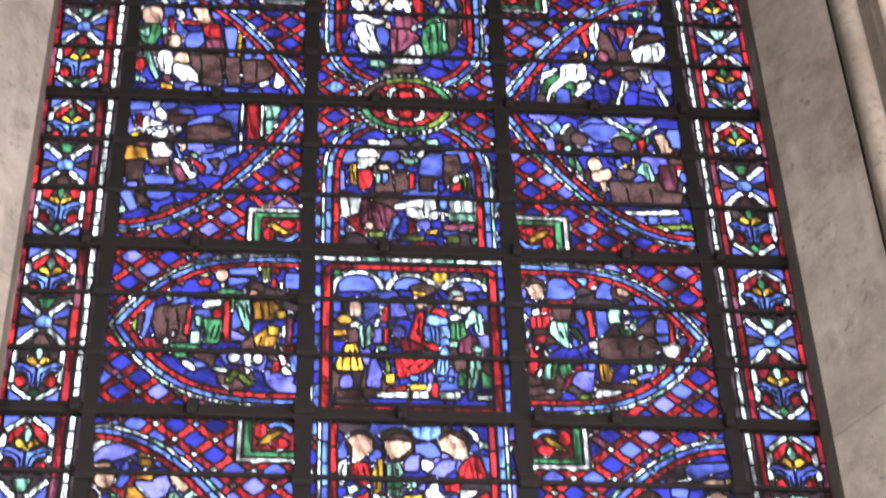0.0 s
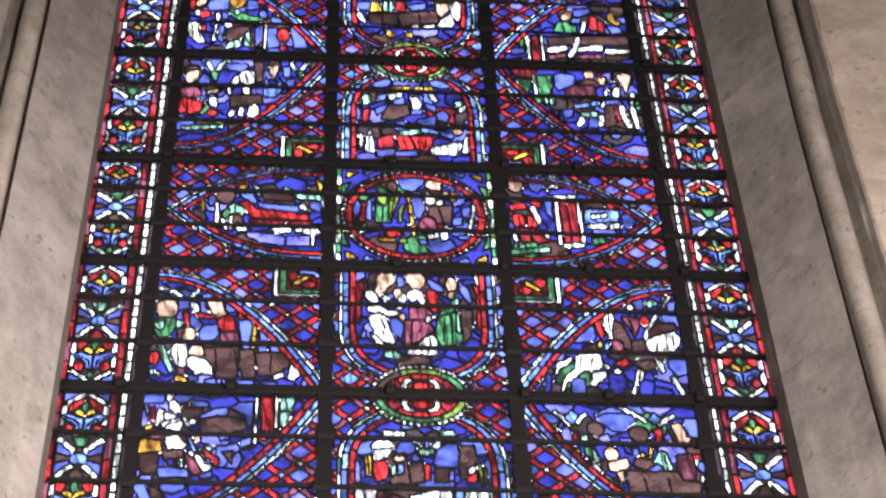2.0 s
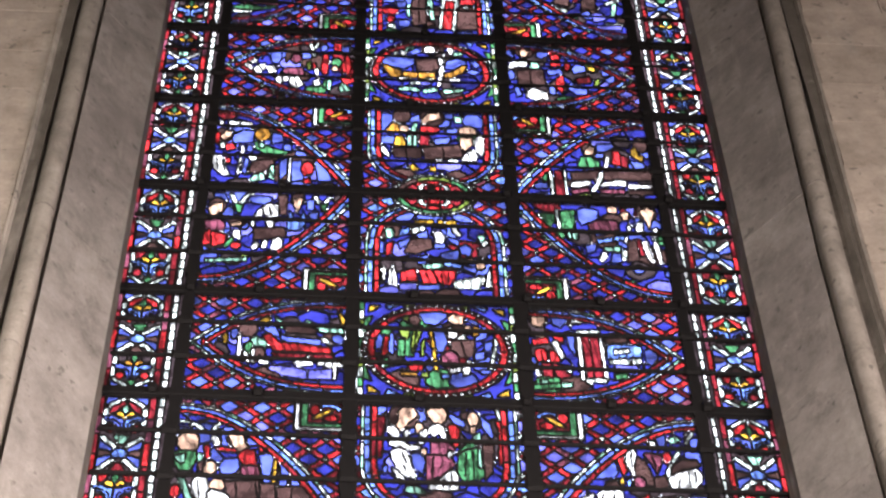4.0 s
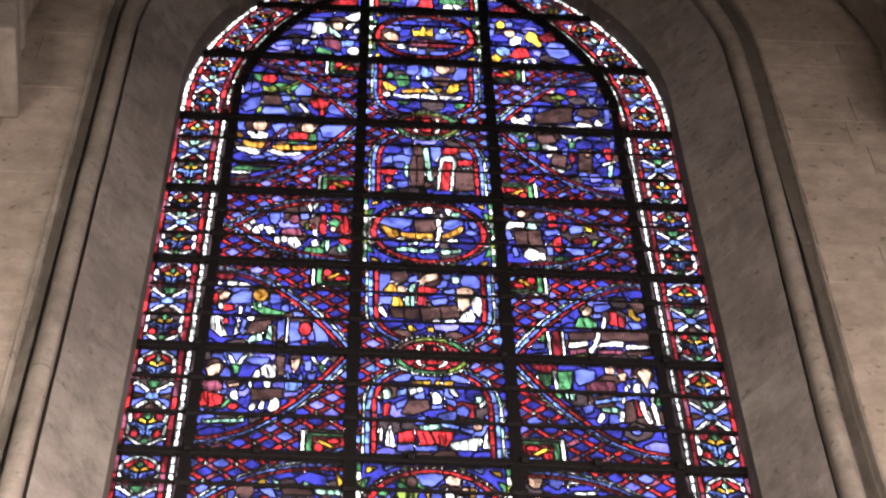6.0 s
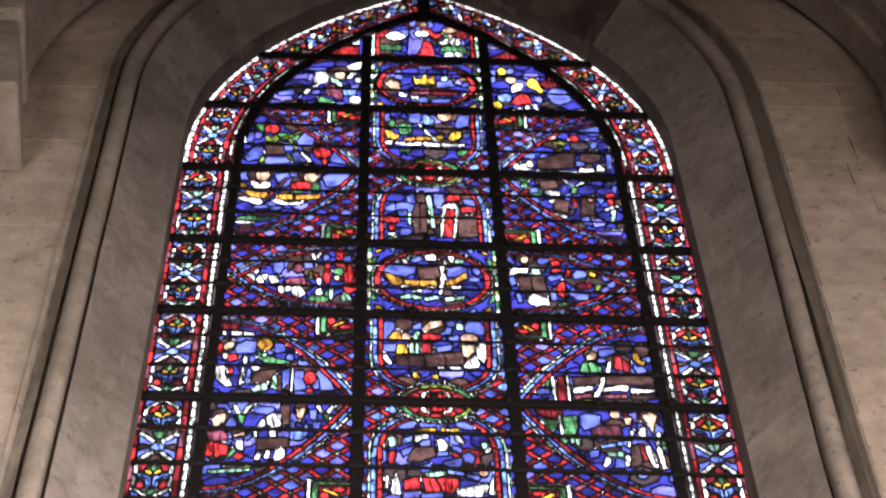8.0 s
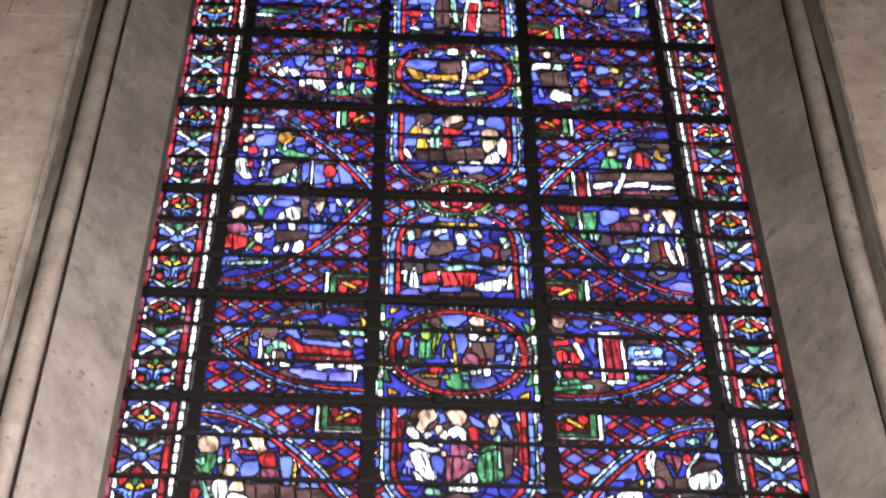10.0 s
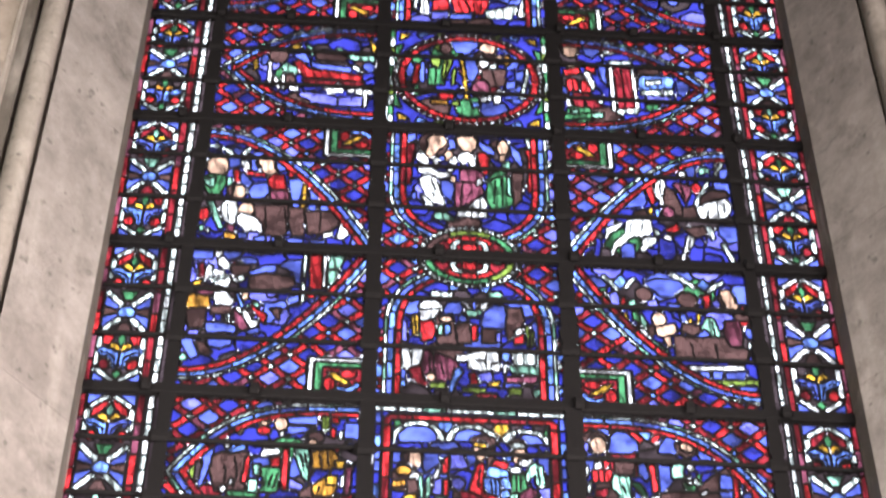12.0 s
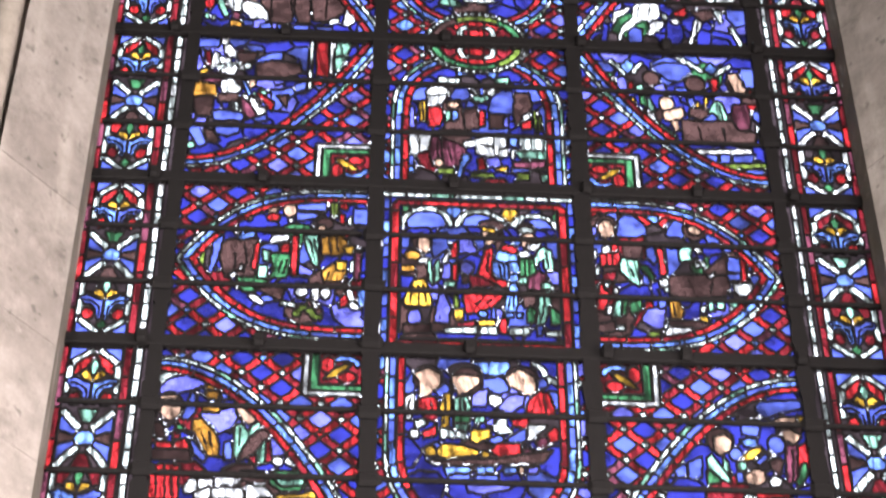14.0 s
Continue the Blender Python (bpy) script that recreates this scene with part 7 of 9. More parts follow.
def f_left(P):
    piece(P, "b", (.038, .968), (.119, .964), (.152, .896), (.072, .89)); piece(P, "b", (.275, .936), (.348, .951), (.456, .939), (.435, .857), (.327, .869))
    P.oval(.157, .756, 0.039, 0.067, "b", lead=LINE); piece(P, "b", (.699, .917), (.745, .93), (.75, .82), (.71, .817))
    piece(P, "b", (.725, .789), (.784, .803), (.775, .713), (.735, .72)); P.oval(.278, .638, 0.029, 0.039, "b", lead=LINE)
    piece(P, "b", (.138, .588), (.183, .601), (.18, .562), (.147, .56)); P.oval(.077, .83, 0.058, 0.080, "n", lead=LINE)
    piece(P, "f", (.02, .806), (.061, .859), (.114, .863), (.114, .793), (.073, .731), (.04, .728))
    piece(P, "m", (-0, .666), (.103, .693), (.147, .638), (.139, .579), (.021, .58)); piece(P, "r", (-.001, .54), (.047, .582), (.067, .439), (-.003, .415))
    piece(P, "r", (.055, .563), (.155, .541), (.163, .446), (.076, .411)); ribbon(P, .016, "w", (.166, .958), (.2, .879), (.215, .85))
    ribbon(P, .016, "w", (.312, .985), (.263, .924), (.241, .862)); ribbon(P, .016, "w", (.75, .971), (.794, .894)); ribbon(P, .016, "w", (.864, .97), (.827, .896))
    piece(P, "g", (.195, .859), (.255, .853), (.242, .763), (.222, .771)); piece(P, "g", (.794, .884), (.841, .887), (.831, .806), (.81, .815))
    P.oval(.224, .663, 0.055, 0.047, "n", lead=LINE); piece(P, "f", (.185, .65), (.262, .676), (.259, .636), (.194, .622))
    piece(P, "W", (.204, .584), (.254, .587), (.257, .491), (.21, .507)); P.oval(.236, .432, 0.034, 0.034, "r", lead=LINE)
    piece(P, "g", (.157, .446), (.203, .516), (.212, .488), (.167, .399))
    piece(P, "W", (.396, .834), (.433, .877), (.501, .862), (.502, .742), (.457, .719), (.415, .756)); P.cut((.435, .857), (.455, .749), thick=0.0)
    piece(P, "W", (.343, .741), (.365, .802), (.39, .824), (.396, .744), (.353, .702))
    piece(P, "W", (.418, .716), (.477, .721), (.476, .633), (.458, .602), (.436, .639)); piece(P, "w", (.321, .68), (.34, .701), (.351, .633), (.332, .622))
    piece(P, "n", (.346, .613), (.555, .629), (.574, .533), (.458, .506), (.354, .498))
    piece(P, "W", (.346, .44), (.362, .479), (.39, .462), (.375, .395), (.349, .393))
    piece(P, "W", (.41, .445), (.426, .503), (.447, .486), (.439, .409), (.413, .407))
    piece(P, "W", (.472, .402), (.484, .507), (.522, .529), (.551, .493), (.544, .388)); piece(P, "n", (.495, .962), (.562, .967), (.56, .766), (.521, .764))
    P.oval(.638, .932, 0.045, 0.069, "n", lead=LINE); piece(P, "f", (.604, .93), (.67, .945), (.661, .874), (.639, .792), (.615, .85))
    piece(P, "B", (.573, .659), (.584, .808), (.609, .731), (.669, .725), (.678, .805), (.703, .698), (.662, .607), (.583, .601))
    piece(P, "G", (.036, .286), (.316, .315), (.319, .278), (.045, .253)); piece(P, "o", (.261, .358), (.416, .369), (.393, .33), (.277, .322))
    piece(P, "y", (.444, .334), (.457, .372), (.467, .279), (.45, .282))


def f_mid(P):
    piece(P, "b", (.375, .611), (.446, .655), (.453, .578), (.394, .555)); piece(P, "b", (.252, .525), (.342, .58), (.336, .531), (.266, .459))
    piece(P, "b", (.492, .668), (.577, .675), (.562, .48), (.498, .476)); piece(P, "b", (.589, .598), (.66, .564), (.653, .506), (.601, .541))
    piece(P, "b", (.659, .488), (.705, .529), (.749, .475), (.728, .407), (.677, .422))
    piece(P, "b", (.536, .422), (.659, .468), (.651, .373), (.587, .359), (.542, .384))
    piece(P, "b", (.382, .382), (.446, .406), (.471, .332), (.433, .292), (.382, .316))
    piece(P, "b", (.098, .485), (.122, .564), (.155, .508), (.157, .404), (.106, .409)); piece(P, "b", (.845, .425), (.904, .458), (.895, .391), (.857, .388))
    piece(P, "B", (.555, .348), (.676, .319), (.669, .281), (.56, .301)); piece(P, "b", (.682, .31), (.771, .288), (.763, .241), (.688, .273))
    piece(P, "y", (.361, .757), (.486, .766), (.492, .717), (.368, .708)); piece(P, "y", (.525, .769), (.558, .771), (.558, .722), (.525, .72))
    piece(P, "y", (.578, .763), (.643, .768), (.643, .719), (.577, .714)); piece(P, "B", (.264, .651), (.329, .68), (.323, .617), (.264, .584))
    piece(P, "w", (.342, .667), (.433, .703), (.433, .664), (.355, .61)); piece(P, "W", (.614, .697), (.642, .699), (.678, .624), (.667, .6), (.622, .639))
    piece(P, "W", (.498, .64), (.537, .652), (.573, .597), (.55, .527), (.504, .524))
    piece(P, "n", (.342, .56), (.472, .57), (.485, .475), (.369, .41), (.292, .423)); piece(P, "G", (.166, .654), (.218, .668), (.226, .571), (.18, .558))
    piece(P, "G", (.791, .622), (.837, .626), (.835, .558), (.796, .565)); piece(P, "w", (.822, .567), (.862, .579), (.847, .52), (.821, .509))
    piece(P, "r", (.175, .5), (.22, .532), (.208, .398), (.177, .386)); piece(P, "W", (.106, .381), (.132, .392), (.135, .224), (.13, .123), (.102, .13))
    piece(P, "W", (.153, .281), (.172, .255), (.168, .144), (.149, .152)); piece(P, "W", (.187, .1), (.198, .247), (.222, .314), (.243, .177), (.242, .085))
    P.cut((.217, .267), (.212, .12), thick=0.0); piece(P, "r", (.274, .234), (.369, .269), (.382, .15), (.269, .133))
    piece(P, "r", (.388, .261), (.471, .258), (.509, .159), (.496, .121), (.42, .125))
    piece(P, "r", (.484, .259), (.637, .26), (.623, .185), (.584, .109), (.521, .142)); P.cut((.433, .246), (.471, .138), thick=0.0)
    P.cut((.534, .234), (.546, .134), thick=0.0); P.cut((.585, .238), (.584, .146), thick=0.0); piece(P, "G", (.407, .309), (.548, .328), (.56, .283), (.433, .264))
    piece(P, "v", (.263, .114), (.37, .131), (.37, .058), (.263, .051)); piece(P, "b", (.382, .104), (.521, .123), (.521, .069), (.389, .059))
    piece(P, "w", (.616, .148), (.673, .171), (.814, .217), (.826, .181), (.773, .086), (.622, .085)); P.cut((.673, .152), (.775, .196), thick=0.0)
    P.cut((.685, .098), (.787, .16), thick=0.0); piece(P, "W", (.824, .108), (.839, .219), (.868, .323), (.899, .316), (.893, .113))
    P.cut((.867, .295), (.856, .128), thick=0.0); piece(P, "f", (.664, .374), (.754, .39), (.74, .333), (.676, .328))
    P.oval(.797, .318, 0.028, 0.038, "f", lead=LINE); piece(P, "w", (.828, .386), (.841, .387), (.837, .34), (.827, .339))


def f_right(P):
    piece(P, "b", (.415, .931), (.478, .956), (.564, .932), (.55, .841), (.438, .773), (.415, .831))
    piece(P, "b", (.529, .731), (.583, .744), (.591, .677), (.523, .662)); piece(P, "v", (.749, .966), (.825, .971), (.808, .86), (.786, .918))
    piece(P, "B", (.534, .624), (.642, .651), (.646, .613), (.538, .586)); piece(P, "B", (.656, .662), (.751, .678), (.72, .628), (.66, .623))
    piece(P, "b", (.443, .56), (.518, .584), (.512, .507), (.457, .484)); piece(P, "b", (.629, .496), (.682, .5), (.687, .406), (.608, .391))
    piece(P, "b", (.821, .861), (.876, .875), (.844, .823), (.816, .801)); P.oval(.792, .338, 0.034, 0.041, "b", lead=LINE)
    piece(P, "g", (.136, .88), (.25, .879), (.244, .779), (.209, .747)); piece(P, "g", (.299, .912), (.395, .929), (.386, .789), (.368, .729), (.288, .723))
    piece(P, "w", (.26, .929), (.28, .931), (.287, .713), (.268, .722)); piece(P, "G", (.334, .707), (.354, .708), (.355, .63), (.329, .638))
    piece(P, "G", (.366, .699), (.4, .702), (.398, .614), (.368, .622)); P.oval(.667, .949, 0.033, 0.053, "f", lead=LINE)
    piece(P, "f", (.725, .914), (.78, .928), (.765, .837), (.739, .845)); P.oval(.659, .849, 0.068, 0.052, "n", lead=LINE)
    piece(P, "m", (.485, .777), (.55, .831), (.691, .831), (.696, .733), (.594, .716), (.488, .728))
    piece(P, "W", (.761, .787), (.782, .798), (.772, .729), (.755, .728)); piece(P, "W", (.718, .608), (.738, .677), (.75, .669), (.737, .6))
    piece(P, "W", (.531, .414), (.557, .491), (.591, .513), (.587, .455), (.549, .396)); piece(P, "w", (.691, .52), (.731, .532), (.721, .417), (.689, .425))
    P.oval(.908, .927, 0.068, 0.089, "n", lead=LINE); piece(P, "f", (.856, .943), (.913, .978), (.965, .951), (.943, .87), (.912, .759), (.894, .846))
    piece(P, "W", (.812, .761), (.838, .822), (.872, .825), (.862, .725), (.821, .713)); piece(P, "W", (.939, .76), (.967, .772), (.958, .684), (.935, .653))
    piece(P, "W", (.839, .626), (.886, .63), (.906, .497), (.916, .403), (.884, .41), (.855, .512)); P.cut((.878, .61), (.9, .44), thick=0.0)
    piece(P, "W", (.934, .643), (.956, .596), (.969, .407), (.948, .396), (.92, .574)); piece(P, "g", (.972, .753), (1.01, .716), (.987, .637), (.966, .636))
    piece(P, "R", (.808, .644), (.834, .636), (.851, .474), (.825, .472)); piece(P, "n", (.746, .62), (.801, .643), (.808, .433), (.727, .408))
    piece(P, "G", (.568, .549), (.688, .567), (.683, .51), (.578, .512))


def g_left(P):
    piece(P, "b", (.122, .597), (.201, .662), (.279, .656), (.281, .515), (.143, .494)); piece(P, "b", (.414, .642), (.485, .624), (.504, .532), (.421, .514))
    P.oval(.535, .469, 0.028, 0.046, "b", lead=LINE); piece(P, "b", (.593, .434), (.663, .416), (.679, .372), (.603, .366))
    piece(P, "b", (.239, .329), (.265, .308), (.246, .127), (.222, .17)); piece(P, "b", (.489, .301), (.542, .35), (.538, .148), (.495, .078))
    piece(P, "b", (.565, .307), (.64, .312), (.664, .09), (.584, .063)); piece(P, "b", (.737, .319), (.807, .302), (.869, .083), (.774, .076))
    piece(P, "b", (.241, .489), (.284, .469), (.282, .4), (.248, .398)); piece(P, "W", (-.033, .763), (.009, .773), (.011, .718), (-.026, .716))
    piece(P, "W", (.016, .774), (.048, .769), (.05, .71), (.026, .708)); piece(P, "W", (.087, .772), (.165, .771), (.167, .706), (.097, .701))
    piece(P, "W", (.179, .767), (.258, .761), (.257, .713), (.184, .701)); P.oval(.059, .592, 0.067, 0.080, "n", lead=LINE)
    piece(P, "f", (.033, .567), (.076, .641), (.115, .643), (.112, .573), (.07, .535)); piece(P, "r", (-.01, .494), (.013, .636), (.037, .602), (.033, .474))
    piece(P, "r", (.075, .477), (.143, .494), (.162, .426), (.095, .398)); piece(P, "w", (.039, .498), (.08, .501), (.079, .431), (.051, .429))
    piece(P, "W", (0, .289), (.015, .358), (.064, .35), (.095, .228), (.137, .119), (.099, .095), (.023, .178)); P.cut((.032, .325), (.051, .18), thick=0.0)
    P.cut((.069, .294), (.11, .118), thick=0.0); piece(P, "r", (.094, .318), (.129, .321), (.127, .253), (.104, .251))
    P.oval(.345, .618, 0.056, 0.075, "a", lead=LINE)
    piece(P, "g", (.295, .516), (.336, .543), (.382, .476), (.467, .437), (.566, .409), (.498, .382), (.373, .384), (.308, .436))
    piece(P, "G", (.329, .531), (.366, .498), (.355, .451), (.326, .472)); piece(P, "W", (.201, .463), (.222, .465), (.222, .373), (.205, .372))
    piece(P, "W", (.192, .303), (.21, .349), (.212, .27), (.196, .246)); piece(P, "W", (.182, .123), (.192, .246), (.206, .247), (.196, .119))
    P.oval(.291, .332, 0.028, 0.036, "W", lead=LINE); piece(P, "n", (.297, .287), (.433, .32), (.45, .253), (.374, .158), (.265, .151))
    piece(P, "G", (.412, .095), (.423, .251), (.448, .242), (.454, .076)); piece(P, "G", (.284, .075), (.321, .132), (.374, .158), (.393, .071), (.299, .043))
    piece(P, "W", (.557, .061), (.555, .351), (.569, .348), (.568, .051)); P.oval(.688, .226, 0.044, 0.076, "r", lead=LINE)
    piece(P, "r", (.664, .09), (.711, .116), (.721, .05), (.673, .047))


def g_mid(P):
    piece(P, "b", (.096, .885), (.138, .949), (.209, .942), (.209, .846), (.154, .722), (.098, .718))
    piece(P, "b", (.092, .658), (.224, .668), (.218, .562), (.1, .577)); piece(P, "b", (.336, .904), (.422, .959), (.407, .861), (.336, .843))
    piece(P, "b", (.499, .868), (.563, .921), (.633, .878), (.618, .805), (.519, .785)); piece(P, "b", (.578, .959), (.649, .976), (.648, .903), (.591, .899))
    piece(P, "b", (.718, .884), (.749, .972), (.834, .966), (.875, .896), (.857, .799), (.745, .814))
    piece(P, "b", (.589, .755), (.674, .797), (.687, .738), (.63, .699)); piece(P, "b", (.51, .642), (.63, .675), (.614, .592), (.517, .573))
    P.oval(.28, .924, 0.062, 0.088, "n", lead=LINE); P.oval(.287, .756, 0.045, 0.048, "f", lead=LINE)
    piece(P, "a", (.168, .747), (.209, .834), (.252, .825), (.259, .706), (.175, .7)); piece(P, "y", (.231, .657), (.287, .673), (.308, .546), (.225, .54))
    piece(P, "G", (.343, .736), (.364, .833), (.396, .836), (.378, .715)); piece(P, "G", (.325, .676), (.35, .678), (.35, .549), (.325, .547))
    piece(P, "G", (.364, .679), (.385, .68), (.384, .551), (.364, .55)); piece(P, "r", (.414, .801), (.491, .819), (.561, .777), (.518, .702), (.413, .706))
    piece(P, "R", (.413, .682), (.476, .687), (.468, .557), (.405, .565)); P.oval(.499, .916, 0.085, 0.107, "n", lead=LINE)
    piece(P, "f", (.421, .874), (.464, .962), (.55, .981), (.563, .909), (.492, .867), (.435, .827))
    piece(P, "G", (.656, .94), (.713, .945), (.711, .86), (.668, .857)); piece(P, "W", (.1, .553), (.156, .534), (.195, .422), (.185, .398), (.115, .497))
    piece(P, "n", (.211, .515), (.419, .531), (.418, .393), (.226, .401)); P.cut((.308, .499), (.315, .396), thick=0.0)
    piece(P, "n", (.426, .531), (.698, .586), (.708, .437), (.446, .383)); P.cut((.572, .542), (.577, .404), thick=0.0)
    P.oval(.751, .755, 0.062, 0.062, "f", lead=LINE); piece(P, "f", (.699, .668), (.784, .675), (.781, .581), (.731, .507), (.697, .575))
    piece(P, "W", (.797, .64), (.841, .714), (.881, .67), (.877, .541), (.846, .447), (.808, .536))
    piece(P, "W", (.701, .413), (.737, .485), (.794, .535), (.819, .445), (.803, .386), (.707, .379)); P.cut((.751, .486), (.762, .395), thick=0.0)
    piece(P, "W", (.515, .4), (.57, .408), (.566, .353), (.517, .35)); piece(P, "w", (.597, .401), (.68, .407), (.672, .354), (.603, .356))
    piece(P, "y", (.329, .307), (.363, .325), (.404, .256), (.363, .241)); piece(P, "y", (.472, .306), (.52, .298), (.52, .242), (.475, .25))
    piece(P, "v", (.521, .343), (.706, .357), (.691, .288), (.622, .26), (.527, .276))


def g_right(P):
    piece(P, "b", (.621, .655), (.73, .675), (.754, .63), (.663, .565), (.607, .572)); piece(P, "b", (.598, .549), (.661, .542), (.657, .495), (.6, .491))
    piece(P, "b", (.376, .304), (.446, .309), (.432, .218), (.376, .214)); piece(P, "b", (.852, .463), (.936, .458), (.957, .391), (.884, .363))
    piece(P, "b", (.935, .585), (.991, .577), (.99, .508), (.933, .503)); piece(P, "b", (.895, .33), (.977, .313), (.991, .246), (.916, .264))
    piece(P, "b", (.13, .153), (.228, .171), (.224, .104), (.134, .087)); P.oval(.558, .58, 0.051, 0.080, "n", lead=LINE)
    piece(P, "f", (.522, .566), (.57, .64), (.604, .619), (.582, .524), (.525, .52))
    piece(P, "g", (.458, .378), (.495, .495), (.559, .499), (.624, .435), (.619, .378), (.477, .356)); P.cut((.529, .474), (.535, .383), thick=0.0)
    piece(P, "r", (.728, .581), (.777, .573), (.775, .4), (.721, .419)); piece(P, "R", (.788, .539), (.841, .497), (.823, .381), (.781, .389))
    P.oval(.943, .667, 0.049, 0.086, "n", lead=LINE); piece(P, "y", (.874, .615), (.904, .629), (.916, .537), (.957, .528), (.936, .458), (.872, .522))
    piece(P, "W", (.655, .392), (.679, .508), (.7, .498), (.673, .348), (.651, .346))
    piece(P, "n", (.404, .306), (.601, .331), (1.01, .349), (.997, .236), (.829, .224), (.635, .233), (.41, .206))
    piece(P, "w", (.614, .321), (.642, .323), (.617, .187), (.559, .072), (.538, .071), (.542, .115), (.582, .184))
    piece(P, "W", (.384, .126), (.41, .194), (.536, .214), (.545, .16), (.432, .118))
    piece(P, "W", (.599, .141), (.617, .187), (.732, .228), (.801, .222), (.787, .154), (.684, .158))
    piece(P, "W", (.811, .189), (.985, .19), (.98, .146), (.813, .134)); piece(P, "m", (.389, .093), (.529, .125), (.525, .081), (.398, .039))
    piece(P, "m", (.596, .108), (.777, .12), (.772, .065), (.607, .065)); piece(P, "n", (.804, .111), (.985, .124), (.979, .069), (.812, .057))
    piece(P, "R", (.286, .32), (.342, .324), (.349, .014), (.281, .02)); piece(P, "w", (.244, .317), (.262, .319), (.267, .03), (.25, .029))
    piece(P, "w", (.349, .325), (.366, .326), (.367, .026), (.351, .025)); piece(P, "g", (.188, .201), (.222, .293), (.235, .283), (.222, .181))
    piece(P, "o", (.426, .041), (.55, .05), (.548, .017), (.437, .009))


def h_left(P):
    piece(P, "b", (.21, .681), (.245, .728), (.292, .689), (.289, .602), (.244, .612)); piece(P, "b", (.373, .842), (.448, .863), (.446, .746), (.385, .755))
    piece(P, "b", (.351, .694), (.425, .715), (.437, .615), (.405, .526), (.358, .565)); piece(P, "b", (.59, .715), (.649, .735), (.668, .635), (.601, .615))
    piece(P, "b", (.655, .955), (.701, .959), (.696, .885), (.666, .882)); piece(P, "b", (.735, .83), (.78, .849), (.783, .761), (.746, .743))
    piece(P, "b", (.886, .829), (.961, .835), (.956, .747), (.903, .743)); piece(P, "W", (.164, .591), (.189, .656), (.228, .625), (.248, .541), (.213, .51))
    P.cut((.198, .637), (.205, .523), thick=0.0); piece(P, "W", (.151, .448), (.158, .562), (.206, .509), (.218, .439), (.183, .408))
    piece(P, "W", (.225, .44), (.251, .499), (.29, .46), (.287, .389), (.251, .372)); piece(P, "W", (.265, .514), (.316, .533), (.307, .419), (.284, .445))
    piece(P, "W", (.318, .49), (.391, .511), (.404, .399), (.353, .381)); piece(P, "W", (.401, .315), (.441, .388), (.501, .365), (.505, .282), (.419, .247))
    P.cut((.45, .361), (.462, .265), thick=0.0); piece(P, "W", (.51, .338), (.575, .358), (.617, .236), (.568, .177), (.515, .228))
    P.cut((.547, .341), (.567, .205), thick=0.0); piece(P, "m", (.44, .416), (.481, .476), (.599, .487), (.619, .376), (.501, .379))
    piece(P, "n", (.466, .791), (.568, .859), (.577, .656), (.518, .651), (.47, .561)); P.oval(.549, .625, 0.039, 0.069, "m", lead=LINE)
    piece(P, "W", (.527, .944), (.595, .95), (.582, .884), (.534, .885)); ribbon(P, .014, "w", (.597, .906), (.652, .852), (.678, .752))
    ribbon(P, .014, "w", (.692, .782), (.718, .887), (.777, .931), (.853, .943)); ribbon(P, .014, "w", (.876, .931), (.929, .921), (.975, .881))
    piece(P, "w", (.673, .693), (.702, .71), (.7, .652), (.679, .651)); piece(P, "o", (.633, .561), (.662, .592), (.667, .464), (.642, .462))
    piece(P, "r", (.678, .55), (.7, .566), (.704, .467), (.686, .466)); piece(P, "r", (.747, .485), (.761, .73), (.8, .69), (.794, .405), (.758, .402))
    piece(P, "r", (.907, .627), (.949, .718), (.983, .548), (.957, .405), (.911, .457)); piece(P, "r", (.839, .883), (.892, .873), (.888, .756), (.843, .766))
    piece(P, "R", (.799, .733), (.903, .743), (.922, .6), (.878, .596)); P.oval(.863, .581, 0.036, 0.069, "g", lead=LINE)
    P.oval(.851, .494, 0.021, 0.040, "f", lead=LINE); piece(P, "W", (.696, .481), (.725, .483), (.729, .385), (.704, .369))
    piece(P, "W", (.688, .298), (.73, .343), (.748, .248), (.705, .216)); piece(P, "g", (.763, .249), (.782, .334), (.811, .35), (.83, .2), (.779, .195))
    piece(P, "G", (.797, .307), (.826, .338), (.823, .185), (.801, .197)); piece(P, "G", (.888, .204), (.908, .289), (.946, .251), (.977, .171), (.905, .151))
    piece(P, "r", (.884, .37), (1.02, .41), (1.01, .298), (.945, .264))


